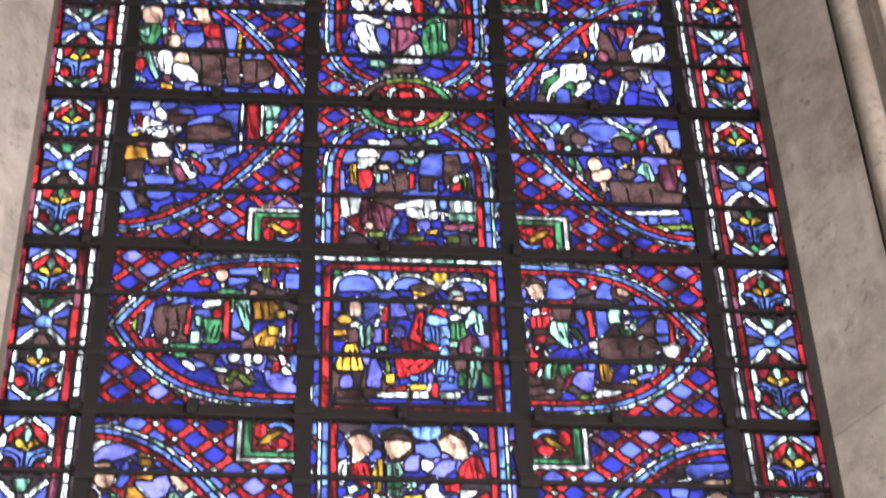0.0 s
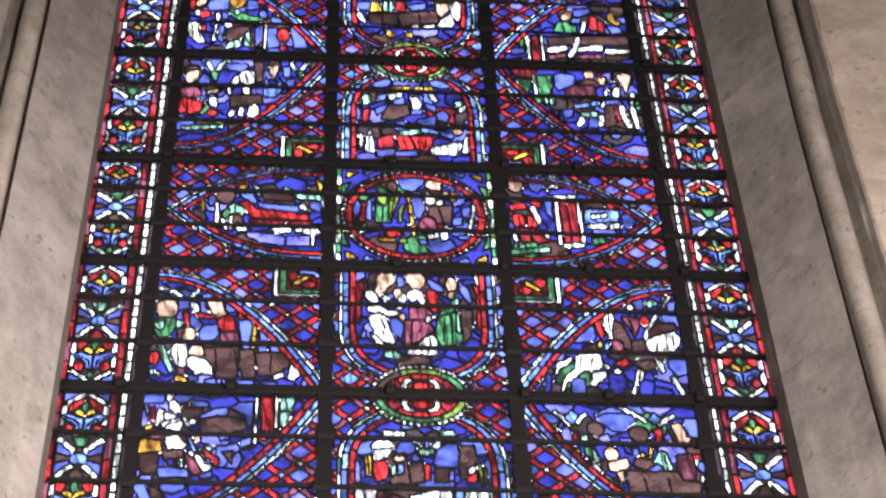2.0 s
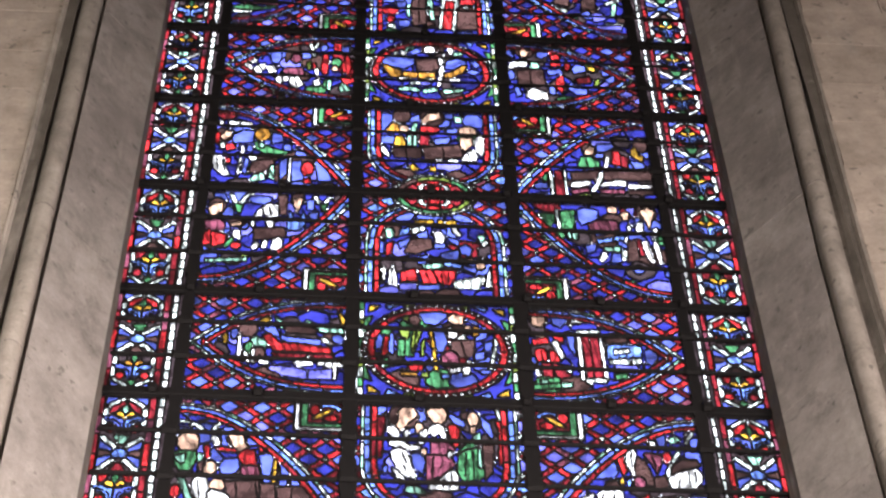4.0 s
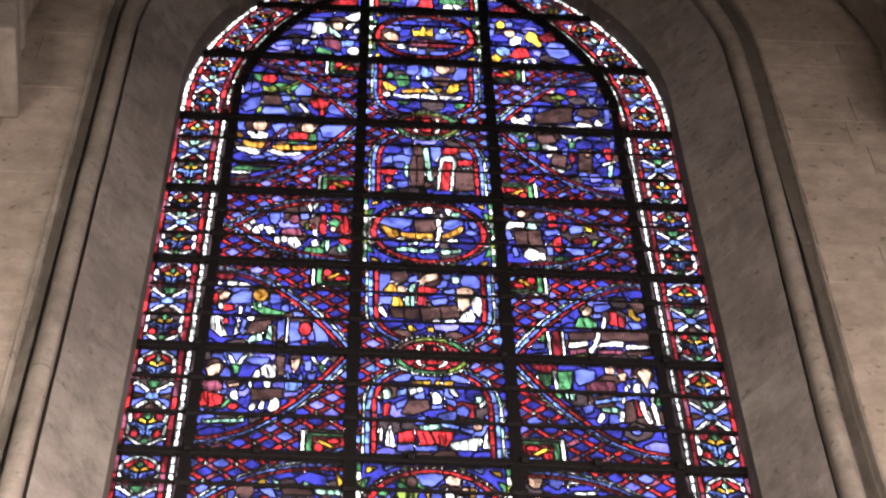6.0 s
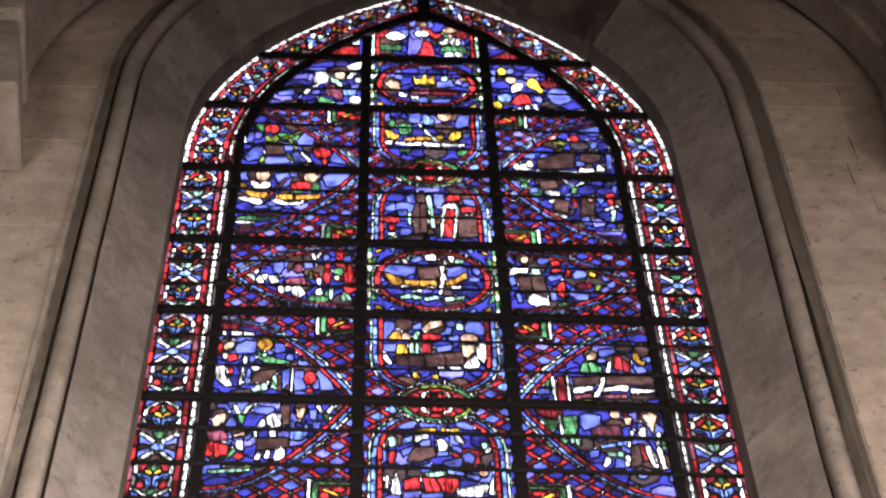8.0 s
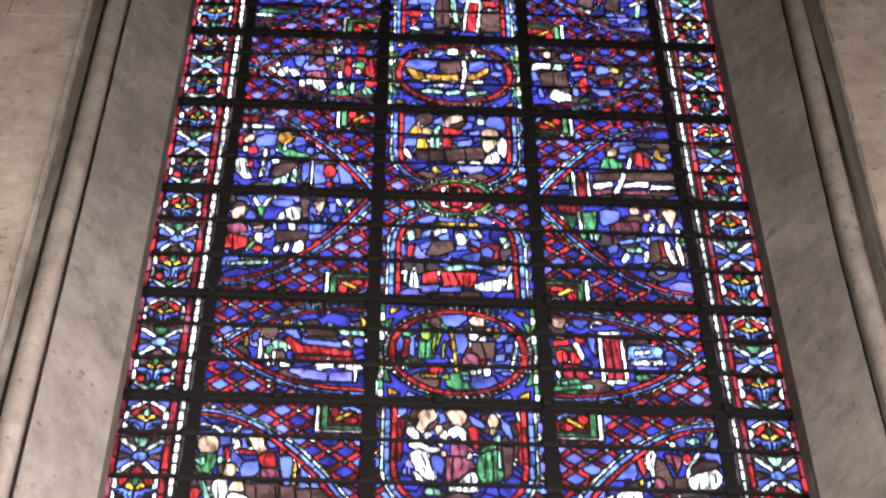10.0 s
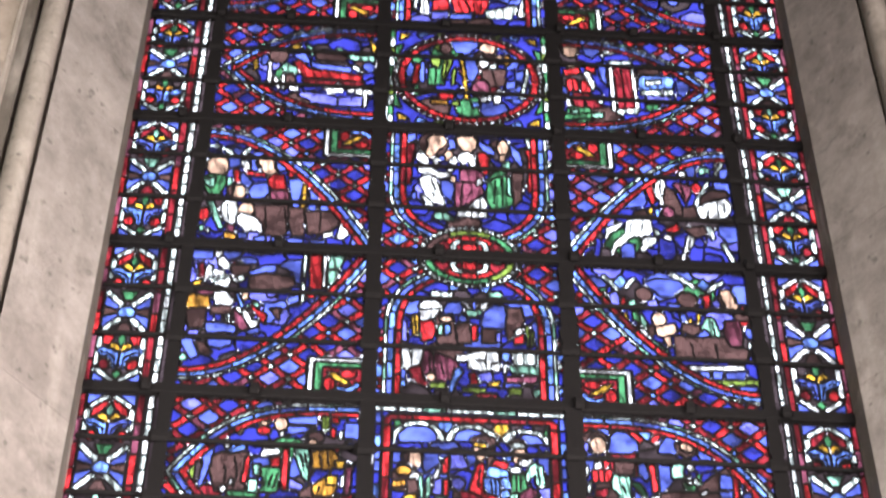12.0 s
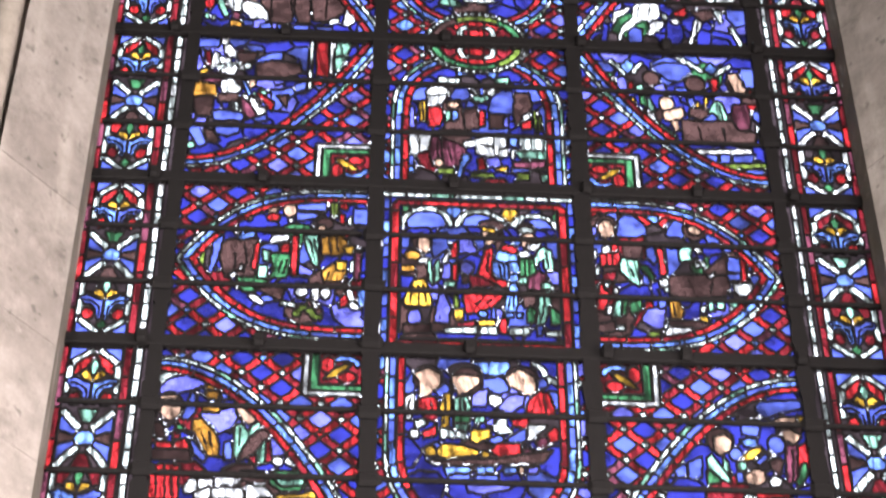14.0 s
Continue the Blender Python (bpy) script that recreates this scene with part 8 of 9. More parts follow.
def h_mid(P):
    piece(P, "b", (.097, .625), (.118, .699), (.251, .711), (.377, .693), (.37, .607), (.296, .529), (.149, .587))
    piece(P, "b", (.326, .79), (.4, .856), (.43, .8), (.37, .751)); piece(P, "b", (.509, .548), (.561, .609), (.56, .51), (.516, .491))
    piece(P, "b", (.605, .556), (.621, .672), (.711, .723), (.77, .685), (.753, .598), (.663, .547))
    piece(P, "b", (.799, .673), (.859, .708), (.894, .639), (.841, .577)); piece(P, "b", (.751, .512), (.811, .56), (.884, .524), (.824, .476))
    piece(P, "b", (.069, .537), (.09, .582), (.15, .459), (.092, .44)); piece(P, "a", (.127, .585), (.156, .588), (.296, .486), (.252, .398), (.194, .407))
    piece(P, "y", (.075, .638), (.119, .642), (.134, .6), (.09, .596)); piece(P, "a", (.274, .484), (.531, .493), (.529, .394), (.303, .403))
    piece(P, "a", (.604, .485), (.663, .519), (.738, .611), (.775, .614), (.736, .497), (.661, .434), (.603, .415)); P.cut((.399, .487), (.406, .397), thick=0.0)
    piece(P, "n", (.385, .68), (.548, .709), (.561, .552), (.516, .506), (.399, .51))
    piece(P, "W", (.593, .8), (.608, .787), (.589, .47), (.565, .286), (.546, .284), (.563, .524)); P.oval(.574, .668, 0.018, 0.052, "W", lead=LINE)
    P.oval(.497, .85, 0.063, 0.077, "n", lead=LINE); piece(P, "W", (.452, .86), (.49, .899), (.535, .882), (.534, .794), (.459, .788))
    piece(P, "W", (.147, .789), (.192, .807), (.185, .72), (.148, .731)); piece(P, "w", (.221, .796), (.251, .798), (.248, .725), (.225, .729))
    piece(P, "W", (.274, .8), (.311, .812), (.308, .731), (.278, .728)); piece(P, "G", (.303, .861), (.363, .905), (.37, .853), (.311, .818))
    piece(P, "W", (.632, .906), (.67, .903), (.676, .807), (.652, .761), (.631, .832)); piece(P, "G", (.668, .807), (.743, .828), (.742, .769), (.674, .749))
    piece(P, "W", (.26, .407), (.318, .418), (.318, .348), (.26, .343)); piece(P, "w", (.34, .336), (.42, .371), (.42, .315), (.347, .295))
    piece(P, "w", (.457, .402), (.508, .412), (.5, .35), (.459, .352)); piece(P, "W", (.647, .413), (.712, .419), (.711, .354), (.646, .357))
    piece(P, "G", (.246, .245), (.325, .279), (.412, .245), (.412, .204), (.268, .205)); piece(P, "G", (.434, .233), (.543, .27), (.556, .216), (.441, .179))
    piece(P, "G", (.579, .246), (.746, .274), (.73, .217), (.599, .179))


def h_right(P):
    piece(P, "b", (-.016, .815), (.025, .907), (.065, .779), (.019, .76)); piece(P, "b", (.252, .868), (.331, .919), (.333, .832), (.277, .769), (.233, .794))
    piece(P, "b", (.428, .884), (.468, .917), (.553, .822), (.519, .775), (.445, .798)); piece(P, "b", (.305, .598), (.419, .623), (.431, .567), (.323, .515))
    piece(P, "b", (-.027, .541), (.042, .59), (.059, .464), (.005, .417), (-.031, .456)); piece(P, "b", (.045, .323), (.076, .353), (.099, .203), (.062, .187))
    piece(P, "b", (.315, .374), (.358, .35), (.359, .239), (.314, .235)); piece(P, "b", (.502, .63), (.545, .705), (.619, .683), (.613, .597), (.52, .56))
    piece(P, "b", (.731, .664), (.784, .669), (.82, .558), (.743, .537)); piece(P, "b", (.755, .495), (.835, .559), (.827, .459), (.781, .441))
    piece(P, "b", (.454, .344), (.499, .459), (.506, .348), (.609, .343), (.602, .246), (.514, .252)); P.oval(.145, .874, 0.067, 0.101, "n", lead=LINE)
    piece(P, "f", (.107, .856), (.147, .918), (.175, .862), (.156, .787), (.119, .798))
    piece(P, "W", (.005, .601), (.024, .689), (.079, .737), (.139, .742), (.168, .716), (.149, .628), (.074, .636), (.035, .604))
    piece(P, "G", (.171, .615), (.19, .703), (.243, .708), (.254, .623)); piece(P, "n", (.079, .579), (.283, .611), (.285, .371), (.194, .336), (.076, .339))
    P.cut((.176, .573), (.181, .362), thick=0.0)
    piece(P, "W", (.128, .192), (.147, .276), (.187, .335), (.236, .298), (.293, .261), (.295, .152), (.259, .176), (.199, .143))
    piece(P, "W", (.34, .95), (.432, .958), (.42, .883), (.351, .877)); piece(P, "r", (.348, .833), (.418, .854), (.413, .766), (.351, .746))
    piece(P, "r", (.342, .716), (.426, .738), (.414, .665), (.346, .659)); piece(P, "r", (.456, .726), (.5, .716), (.477, .585), (.448, .611))
    piece(P, "r", (.373, .477), (.428, .524), (.437, .426), (.412, .271), (.372, .337)); piece(P, "R", (.523, .49), (.638, .528), (.638, .429), (.54, .407))
    piece(P, "W", (.561, .837), (.666, .817), (.661, .744), (.571, .751)); P.oval(.666, .673, 0.046, 0.081, "o", lead=LINE)
    piece(P, "o", (.679, .475), (.725, .493), (.686, .377), (.666, .404)); piece(P, "y", (.642, .685), (.692, .646), (.673, .602), (.638, .627))
    piece(P, "g", (.354, .17), (.409, .216), (.489, .209), (.479, .167), (.375, .145))


def i_left(P):
    piece(P, "b", (.693, .934), (.771, .998), (.931, 1.02), (.919, .879), (.81, .784), (.731, .778))
    piece(P, "b", (.291, .946), (.401, .984), (.439, .871), (.397, .753), (.331, .805)); piece(P, "b", (-.001, .982), (.072, .973), (.081, .843), (.017, .853))
    P.oval(.171, .937, 0.105, 0.105, "n", lead=LINE); P.oval(.195, .933, 0.057, 0.087, "f", lead=LINE)
    piece(P, "W", (.091, .815), (.121, .846), (.172, .793), (.217, .839), (.275, .801), (.248, .727), (.146, .719)); P.oval(.587, .969, 0.096, 0.105, "n", lead=LINE)
    P.oval(.597, .918, 0.054, 0.087, "f", lead=LINE); piece(P, "r", (.426, .812), (.504, .847), (.6, .84), (.605, .74), (.446, .728))
    piece(P, "g", (.605, .74), (.616, .841), (.673, .831), (.678, .703), (.624, .671)); piece(P, "g", (.432, .699), (.526, .72), (.575, .695), (.45, .658))
    piece(P, "a", (.012, .809), (.061, .799), (.066, .728), (.017, .738))
    piece(P, "a", (.059, .713), (.133, .676), (.26, .671), (.25, .572), (.123, .591), (.072, .643))
    piece(P, "a", (.309, .633), (.45, .658), (.462, .574), (.329, .564)); piece(P, "a", (.475, .645), (.687, .661), (.674, .59), (.486, .568))
    ribbon(P, .016, "m", (.406, .897), (.318, .747), (.25, .572)); piece(P, "W", (-.002, .581), (.075, .601), (.188, .568), (.238, .516), (.162, .482), (.065, .531))
    piece(P, "W", (.252, .545), (.328, .578), (.425, .53), (.581, .555), (.521, .495), (.381, .485))
    piece(P, "b", (.132, .466), (.255, .489), (.259, .434), (.15, .426)); piece(P, "b", (.28, .464), (.382, .471), (.354, .414), (.292, .409))
    piece(P, "m", (.013, .389), (.154, .372), (.355, .387), (.449, .38), (.374, .334), (.188, .333), (.031, .349))
    piece(P, "g", (.005, .293), (.111, .328), (.237, .296), (.375, .32), (.3, .269), (.162, .25), (.022, .267))
    piece(P, "w", (.008, .247), (.163, .242), (.165, .21), (.012, .204))


def i_mid(P):
    piece(P, "b", (.309, .66), (.356, .706), (.402, .654), (.371, .553), (.316, .577)); piece(P, "b", (.138, .508), (.215, .569), (.223, .445), (.146, .44))
    piece(P, "b", (.094, .286), (.14, .289), (.156, .183), (.103, .166)); piece(P, "b", (.239, .46), (.316, .466), (.308, .356), (.247, .379))
    piece(P, "b", (.255, .19), (.346, .197), (.338, .104), (.262, .106)); piece(P, "b", (.529, .734), (.608, .754), (.613, .599), (.556, .484), (.534, .566))
    piece(P, "b", (.762, .639), (.856, .646), (.899, .51), (.776, .57)); piece(P, "b", (.842, .451), (.881, .453), (.885, .345), (.847, .342))
    piece(P, "n", (.386, .582), (.465, .616), (.475, .153), (.369, .119), (.355, .414)); P.cut((.417, .557), (.415, .175), thick=0.0)
    P.oval(.431, .656, 0.047, 0.085, "n", lead=LINE); piece(P, "G", (.465, .687), (.505, .704), (.522, .482), (.537, .211), (.506, .209), (.486, .424))
    piece(P, "G", (.324, .412), (.347, .427), (.342, .237), (.32, .249)); piece(P, "n", (.494, .425), (.476, .207), (.536, .158), (.536, .131), (.475, .127))
    piece(P, "r", (.124, .342), (.154, .386), (.254, .379), (.247, .297), (.193, .266), (.14, .289)); P.oval(.194, .213, 0.027, 0.048, "r", lead=LINE)
    piece(P, "w", (.171, .131), (.232, .136), (.229, .096), (.172, .091)); piece(P, "r", (.614, .656), (.67, .716), (.748, .694), (.73, .608), (.628, .601))
    piece(P, "w", (.573, .081), (.596, .515), (.628, .573), (.714, .574), (.735, .498), (.694, .077), (.672, .088), (.704, .481), (.635, .518), (.604, .083))
    piece(P, "r", (.596, .083), (.631, .49), (.696, .495), (.664, .088)); piece(P, "r", (.744, .526), (.868, .535), (.858, .452), (.749, .444))
    piece(P, "n", (.725, .401), (.865, .425), (.87, .102), (.71, .091)); piece(P, "w", (.772, .418), (.865, .419), (.864, .403), (.771, .396))


def i_right(P):
    piece(P, "b", (.059, .941), (.141, .947), (.176, .849), (.163, .762), (.101, .814)); piece(P, "b", (.248, .84), (.313, .859), (.316, .774), (.251, .769))
    piece(P, "b", (.247, .698), (.311, .702), (.313, .604), (.251, .628)); piece(P, "b", (.532, .761), (.59, .794), (.571, .651), (.531, .649))
    piece(P, "b", (.793, .724), (.836, .756), (.861, .673), (.823, .614)); piece(P, "b", (.647, .408), (.711, .427), (.732, .306), (.656, .327))
    piece(P, "b", (.947, .907), (.988, .91), (.976, .795), (.944, .792)); ribbon(P, .014, "w", (.061, .97), (.125, .96), (.18, .921))
    ribbon(P, .014, "w", (.228, .924), (.289, .987)); ribbon(P, .014, "w", (.533, .991), (.592, .923), (.621, .882))
    ribbon(P, .014, "w", (.647, .899), (.725, .962), (.825, .99), (.921, .968), (.965, .923)); piece(P, "g", (.196, .922), (.236, .911), (.222, .823), (.199, .836))
    piece(P, "g", (.604, .867), (.656, .871), (.637, .769), (.612, .767)); piece(P, "R", (.198, .822), (.238, .819), (.221, .653), (.193, .68))
    piece(P, "R", (.592, .709), (.633, .726), (.629, .572), (.594, .542)); piece(P, "n", (.335, .947), (.482, .973), (.489, .844), (.359, .819))
    piece(P, "W", (.357, .791), (.407, .823), (.501, .787), (.489, .73), (.402, .737)); piece(P, "W", (.397, .667), (.446, .684), (.449, .614), (.402, .625))
    piece(P, "W", (.517, .564), (.559, .595), (.56, .512), (.529, .509)); piece(P, "n", (.463, .7), (.571, .651), (.542, .483), (.419, .529))
    piece(P, "w", (.392, .472), (.447, .476), (.539, .441), (.52, .399), (.397, .431)); piece(P, "G", (.5, .343), (.609, .324), (.597, .283), (.505, .303))
    piece(P, "n", (.675, .744), (.79, .781), (.76, .444), (.651, .463)); piece(P, "r", (.887, .788), (.952, .793), (.933, .594), (.89, .647))
    P.oval(.742, .692, 0.019, 0.040, "f", lead=LINE); piece(P, "G", (.895, .454), (.917, .593), (.946, .568), (.916, .346), (.885, .344))
    piece(P, "w", (.85, .561), (.968, .625), (.972, .583), (.854, .519)); piece(P, "v", (.725, .225), (.961, .242), (.954, .175), (.751, .168))
    piece(P, "w", (.823, .272), (.979, .27), (.977, .243), (.836, .238))


def j_left(P):
    piece(P, "b", (.008, .478), (.034, .576), (.083, .58), (.078, .42), (.022, .384))
    piece(P, "b", (.014, .165), (.085, .31), (.174, .333), (.177, .147), (.052, .075))
    piece(P, "b", (.179, .116), (.225, .166), (.404, .165), (.425, .075), (.216, .043))
    piece(P, "b", (.456, .451), (.516, .584), (.603, .495), (.592, .368), (.477, .358))
    piece(P, "b", (.746, .193), (.792, .275), (.894, .174), (.896, .067), (.765, .102)); piece(P, "b", (.326, .409), (.408, .416), (.447, .293), (.367, .255))
    P.oval(.233, .641, 0.066, 0.078, "r", lead=LINE); piece(P, "o", (.17, .523), (.222, .496), (.269, .532), (.322, .472), (.26, .404), (.193, .43))
    piece(P, "n", (.195, .382), (.326, .409), (.369, .209), (.191, .194)); ribbon(P, .02, "o", (.306, .471), (.403, .511), (.514, .633))
    ribbon(P, .018, "o", (.388, .478), (.463, .294)); piece(P, "W", (.491, .234), (.515, .252), (.629, .061), (.614, .029))
    piece(P, "r", (.594, .305), (.675, .343), (.759, .287), (.746, .193), (.698, .158), (.632, .184))
    piece(P, "r", (.683, .142), (.714, .16), (.726, .053), (.685, .065)); piece(P, "o", (.14, .098), (.183, .194), (.196, .118), (.159, .054))
    piece(P, "o", (.369, .209), (.419, .198), (.441, .076), (.398, .134))


def j_mid(P):
    piece(P, "b", (.059, .868), (.092, .954), (.176, .961), (.16, .811), (.077, .837))
    piece(P, "b", (.335, .826), (.344, .959), (.436, 1.00), (.444, .868), (.393, .798))
    piece(P, "B", (.461, .87), (.478, .971), (.561, .862), (.526, .777), (.468, .788))
    piece(P, "b", (.735, .794), (.781, .964), (.874, .972), (.843, .771), (.758, .731)); piece(P, "b", (.062, .672), (.111, .676), (.129, .549), (.071, .56))
    piece(P, "b", (.798, .637), (.865, .675), (.853, .562), (.804, .557)); P.oval(.671, .954, 0.091, 0.114, "n", lead=LINE)
    P.oval(.646, .935, 0.061, 0.087, "f", lead=LINE); piece(P, "n", (.56, .796), (.71, .792), (.69, .628), (.574, .651))
    P.oval(.194, .781, 0.030, 0.066, "g", lead=LINE); piece(P, "g", (.235, .752), (.293, .806), (.36, .762), (.359, .616), (.269, .592))
    piece(P, "a", (.128, .661), (.161, .68), (.26, .576), (.228, .509), (.162, .535)); piece(P, "a", (.285, .53), (.384, .57), (.392, .5), (.301, .493))
    piece(P, "a", (.4, .571), (.524, .582), (.523, .511), (.4, .501)); piece(P, "y", (.541, .583), (.64, .608), (.63, .527), (.556, .514))
    piece(P, "y", (.681, .595), (.707, .662), (.791, .685), (.779, .571), (.704, .501), (.675, .531))
    piece(P, "W", (.097, .482), (.203, .491), (.195, .427), (.122, .421))
    piece(P, "W", (.219, .492), (.31, .452), (.441, .479), (.44, .416), (.326, .406), (.228, .43))
    piece(P, "W", (.457, .48), (.605, .461), (.595, .397), (.465, .418)); piece(P, "W", (.613, .462), (.719, .455), (.818, .479), (.8, .42), (.62, .415))
    ribbon(P, .014, "w", (.418, .8), (.492, .644), (.588, .476)); piece(P, "g", (.261, .369), (.358, .362), (.342, .298), (.269, .307))


def j_right(P):
    piece(P, "b", (.727, .757), (.833, .798), (.938, .84), (.915, .675), (.854, .654), (.758, .71))
    piece(P, "b", (.229, .317), (.33, .341), (.324, .247), (.234, .255)); piece(P, "b", (.37, .329), (.462, .336), (.45, .273), (.374, .251))
    piece(P, "b", (.828, .54), (.897, .561), (.872, .464), (.83, .46)); piece(P, "b", (.677, .214), (.737, .25), (.755, .159), (.679, .137))
    piece(P, "b", (.946, .36), (.998, .38), (.976, .146), (.931, .112)); piece(P, "r", (.643, .652), (.721, .675), (.729, .563), (.645, .556))
    piece(P, "o", (.493, .544), (.561, .565), (.627, .539), (.606, .49), (.506, .497)); piece(P, "o", (.506, .371), (.571, .471), (.566, .392))
    P.oval(.516, .632, 0.020, 0.039, "W", lead=LINE); piece(P, "n", (.34, .233), (.685, .433), (.645, .119), (.33, .064))
    piece(P, "w", (.791, .6), (.84, .588), (.838, .556), (.797, .569)); ribbon(P, .014, "w", (.785, .425), (.845, .446), (.898, .387))
    piece(P, "n", (.696, .246), (.749, .391), (.881, .386), (.904, .263), (.782, .192))
    piece(P, "W", (.128, .109), (.14, .202), (.187, .144), (.254, .18), (.3, .122), (.272, .059), (.15, .065)); P.oval(.273, .166, 0.030, 0.056, "W", lead=LINE)
    piece(P, "W", (.321, .057), (.476, .051), (.474, .021), (.327, .018)); piece(P, "W", (.501, .062), (.673, .061), (.67, .03), (.498, .023))
    piece(P, "W", (.68, .046), (.702, .124), (.824, .103), (.812, .056)); piece(P, "W", (.838, .074), (.865, .198), (.895, .17), (.92, .08))


def k_left(P):
    piece(P, "v", (.362, .63), (.518, .684), (.505, .561), (.384, .531)); piece(P, "b", (.239, .26), (.392, .332), (.397, .214), (.26, .184))
    piece(P, "d", (.511, .889), (.759, .951), (.726, .824), (.55, .809)); piece(P, "b", (.416, .157), (.465, .24), (.469, .123))
    piece(P, "W", (.558, .565), (.579, .709), (.658, .736), (.705, .638), (.682, .495), (.614, .45), (.569, .486))
    piece(P, "W", (.546, .404), (.613, .47), (.599, .349), (.556, .346)); piece(P, "W", (.473, .24), (.496, .341), (.548, .345), (.517, .224))
    piece(P, "W", (.841, .834), (.919, .923), (1.03, .995), (1.01, .807), (.922, .758)); piece(P, "W", (.863, .611), (.922, .758), (.976, .742), (.89, .573))
    P.oval(.799, .748, 0.081, 0.099, "n", lead=LINE); P.oval(.801, .658, 0.046, 0.090, "f", lead=LINE)
    piece(P, "G", (.714, .619), (.767, .583), (.841, .428), (.806, .406), (.734, .5))
    piece(P, "m", (.667, .414), (.753, .461), (.835, .27), (.83, .133), (.69, .219)); piece(P, "w", (.934, .597), (.995, .622), (1.01, .523), (.944, .497))
    piece(P, "B", (.834, .329), (.947, .358), (.948, .24), (.854, .212)); P.oval(.95, .142, 0.055, 0.086, "W", lead=LINE)
    piece(P, "g", (.599, .095), (.638, .214), (.657, .177), (.762, .108), (.746, .048)); piece(P, "b", (.549, .305), (.626, .331), (.62, .233), (.56, .228))
    piece(P, "b", (.771, .089), (.848, .095), (.849, .018), (.781, .013))


def k_mid(P):
    piece(P, "y", (.38, .725), (.406, .625), (.458, .63), (.485, .754), (.518, .614), (.572, .72), (.578, .519), (.405, .504))
    P.oval(.18, .506, 0.090, 0.137, "n", lead=LINE); piece(P, "f", (.128, .501), (.18, .586), (.267, .513), (.266, .393), (.18, .406))
    piece(P, "w", (.249, .332), (.326, .319), (.326, .221), (.266, .236)); piece(P, "m", (.352, .4), (.525, .434), (.523, .296), (.369, .283))
    piece(P, "R", (.533, .415), (.8, .398), (.763, .296), (.54, .278)); piece(P, "b", (.596, .581), (.719, .631), (.75, .473), (.594, .44))
    piece(P, "b", (.821, .559), (.874, .604), (.888, .485), (.827, .46)); piece(P, "G", (.633, .685), (.702, .691), (.683, .588), (.639, .584))
    piece(P, "a", (.797, .658), (.893, .666), (.892, .613), (.805, .606)); piece(P, "W", (.879, .484), (.915, .507), (.911, .387), (.882, .385))
    P.oval(.845, .283, 0.034, 0.063, "W", lead=LINE); piece(P, "b", (.351, .262), (.505, .236), (.503, .119), (.368, .146))
    piece(P, "b", (.539, .199), (.709, .213), (.708, .135), (.546, .122)); piece(P, "W", (.36, .255), (.437, .25), (.428, .19), (.368, .197))
    piece(P, "b", (.215, .69), (.284, .696), (.284, .595), (.223, .61))


def k_right(P):
    piece(P, "b", (-.01, .827), (.054, .873), (.043, .587), (-.01, .582)); piece(P, "b", (.144, .881), (.217, .907), (.23, .806), (.157, .779))
    piece(P, "B", (.049, .309), (.105, .392), (.18, .319), (.166, .201), (.069, .174))
    piece(P, "b", (.489, .384), (.567, .509), (.688, .479), (.724, .246), (.614, .159), (.547, .192))
    piece(P, "v", (.381, .336), (.467, .303), (.442, .184), (.392, .219)); piece(P, "v", (.504, .054), (.592, .08), (.587, .003), (.508, -.011))
    piece(P, "w", (.676, .048), (.851, .081), (.836, .003), (.679, -.028)); P.oval(.11, .837, 0.043, 0.083, "y", lead=LINE)
    piece(P, "n", (.062, .833), (.083, .712), (.117, .674), (.08, .63)); P.oval(.187, .659, 0.050, 0.082, "f", lead=LINE)
    piece(P, "W", (.189, .519), (.237, .603), (.298, .588), (.274, .446), (.191, .379))
    piece(P, "r", (.164, .162), (.224, .323), (.288, .387), (.329, .331), (.364, .178), (.231, .128))
    piece(P, "y", (.326, .61), (.376, .716), (.435, .66), (.446, .54), (.476, .462), (.46, .342), (.406, .456), (.338, .511))
    piece(P, "y", (.009, .188), (.062, .212), (.101, .118), (.054, .018), (.013, .072)); piece(P, "W", (.229, .09), (.272, .074), (.268, -.003), (.234, .005))
    piece(P, "W", (.291, .114), (.327, .136), (.338, .021), (.303, .019)); piece(P, "W", (.354, .158), (.389, .16), (.419, .028), (.389, .006))
    piece(P, "w", (.15, .045), (.211, .069), (.208, .011), (.153, -.001))


def l_mid(P):
    robed(P, .27, .02, .5, "r", "v", "n", 1, 1.0, halo="b"), P.oval(.27, .34, .04, .05, "w", True), robed(P, .43, .02, .34, "w", "w", "n", -1), P.oval(.13, .3, .05, .06, "w", True), P.poly([(.36, .10), (.5, .1), (.5, .18), (.38, .18)], "g", True), P.poly([(.04, .1), (.16, .1), (.16, .18), (.05, .18)], "g", True), P.oval(.42, .4, .04, .04, "f", True)


def l_side(P):
    P.fill("d"), P.poly([(.3, .02), (.54, .02), (.54, .14), (.3, .14)], "r", True), P.poly([(.46, .16), (.54, .16), (.54, .3), (.46, .3)], "w", True), P.poly([(0, .02), (.26, .02), (.26, .14), (.1, .14)], "R", True), P.strip([(.0, .17), (.5, .17)], .02, "W", .1)


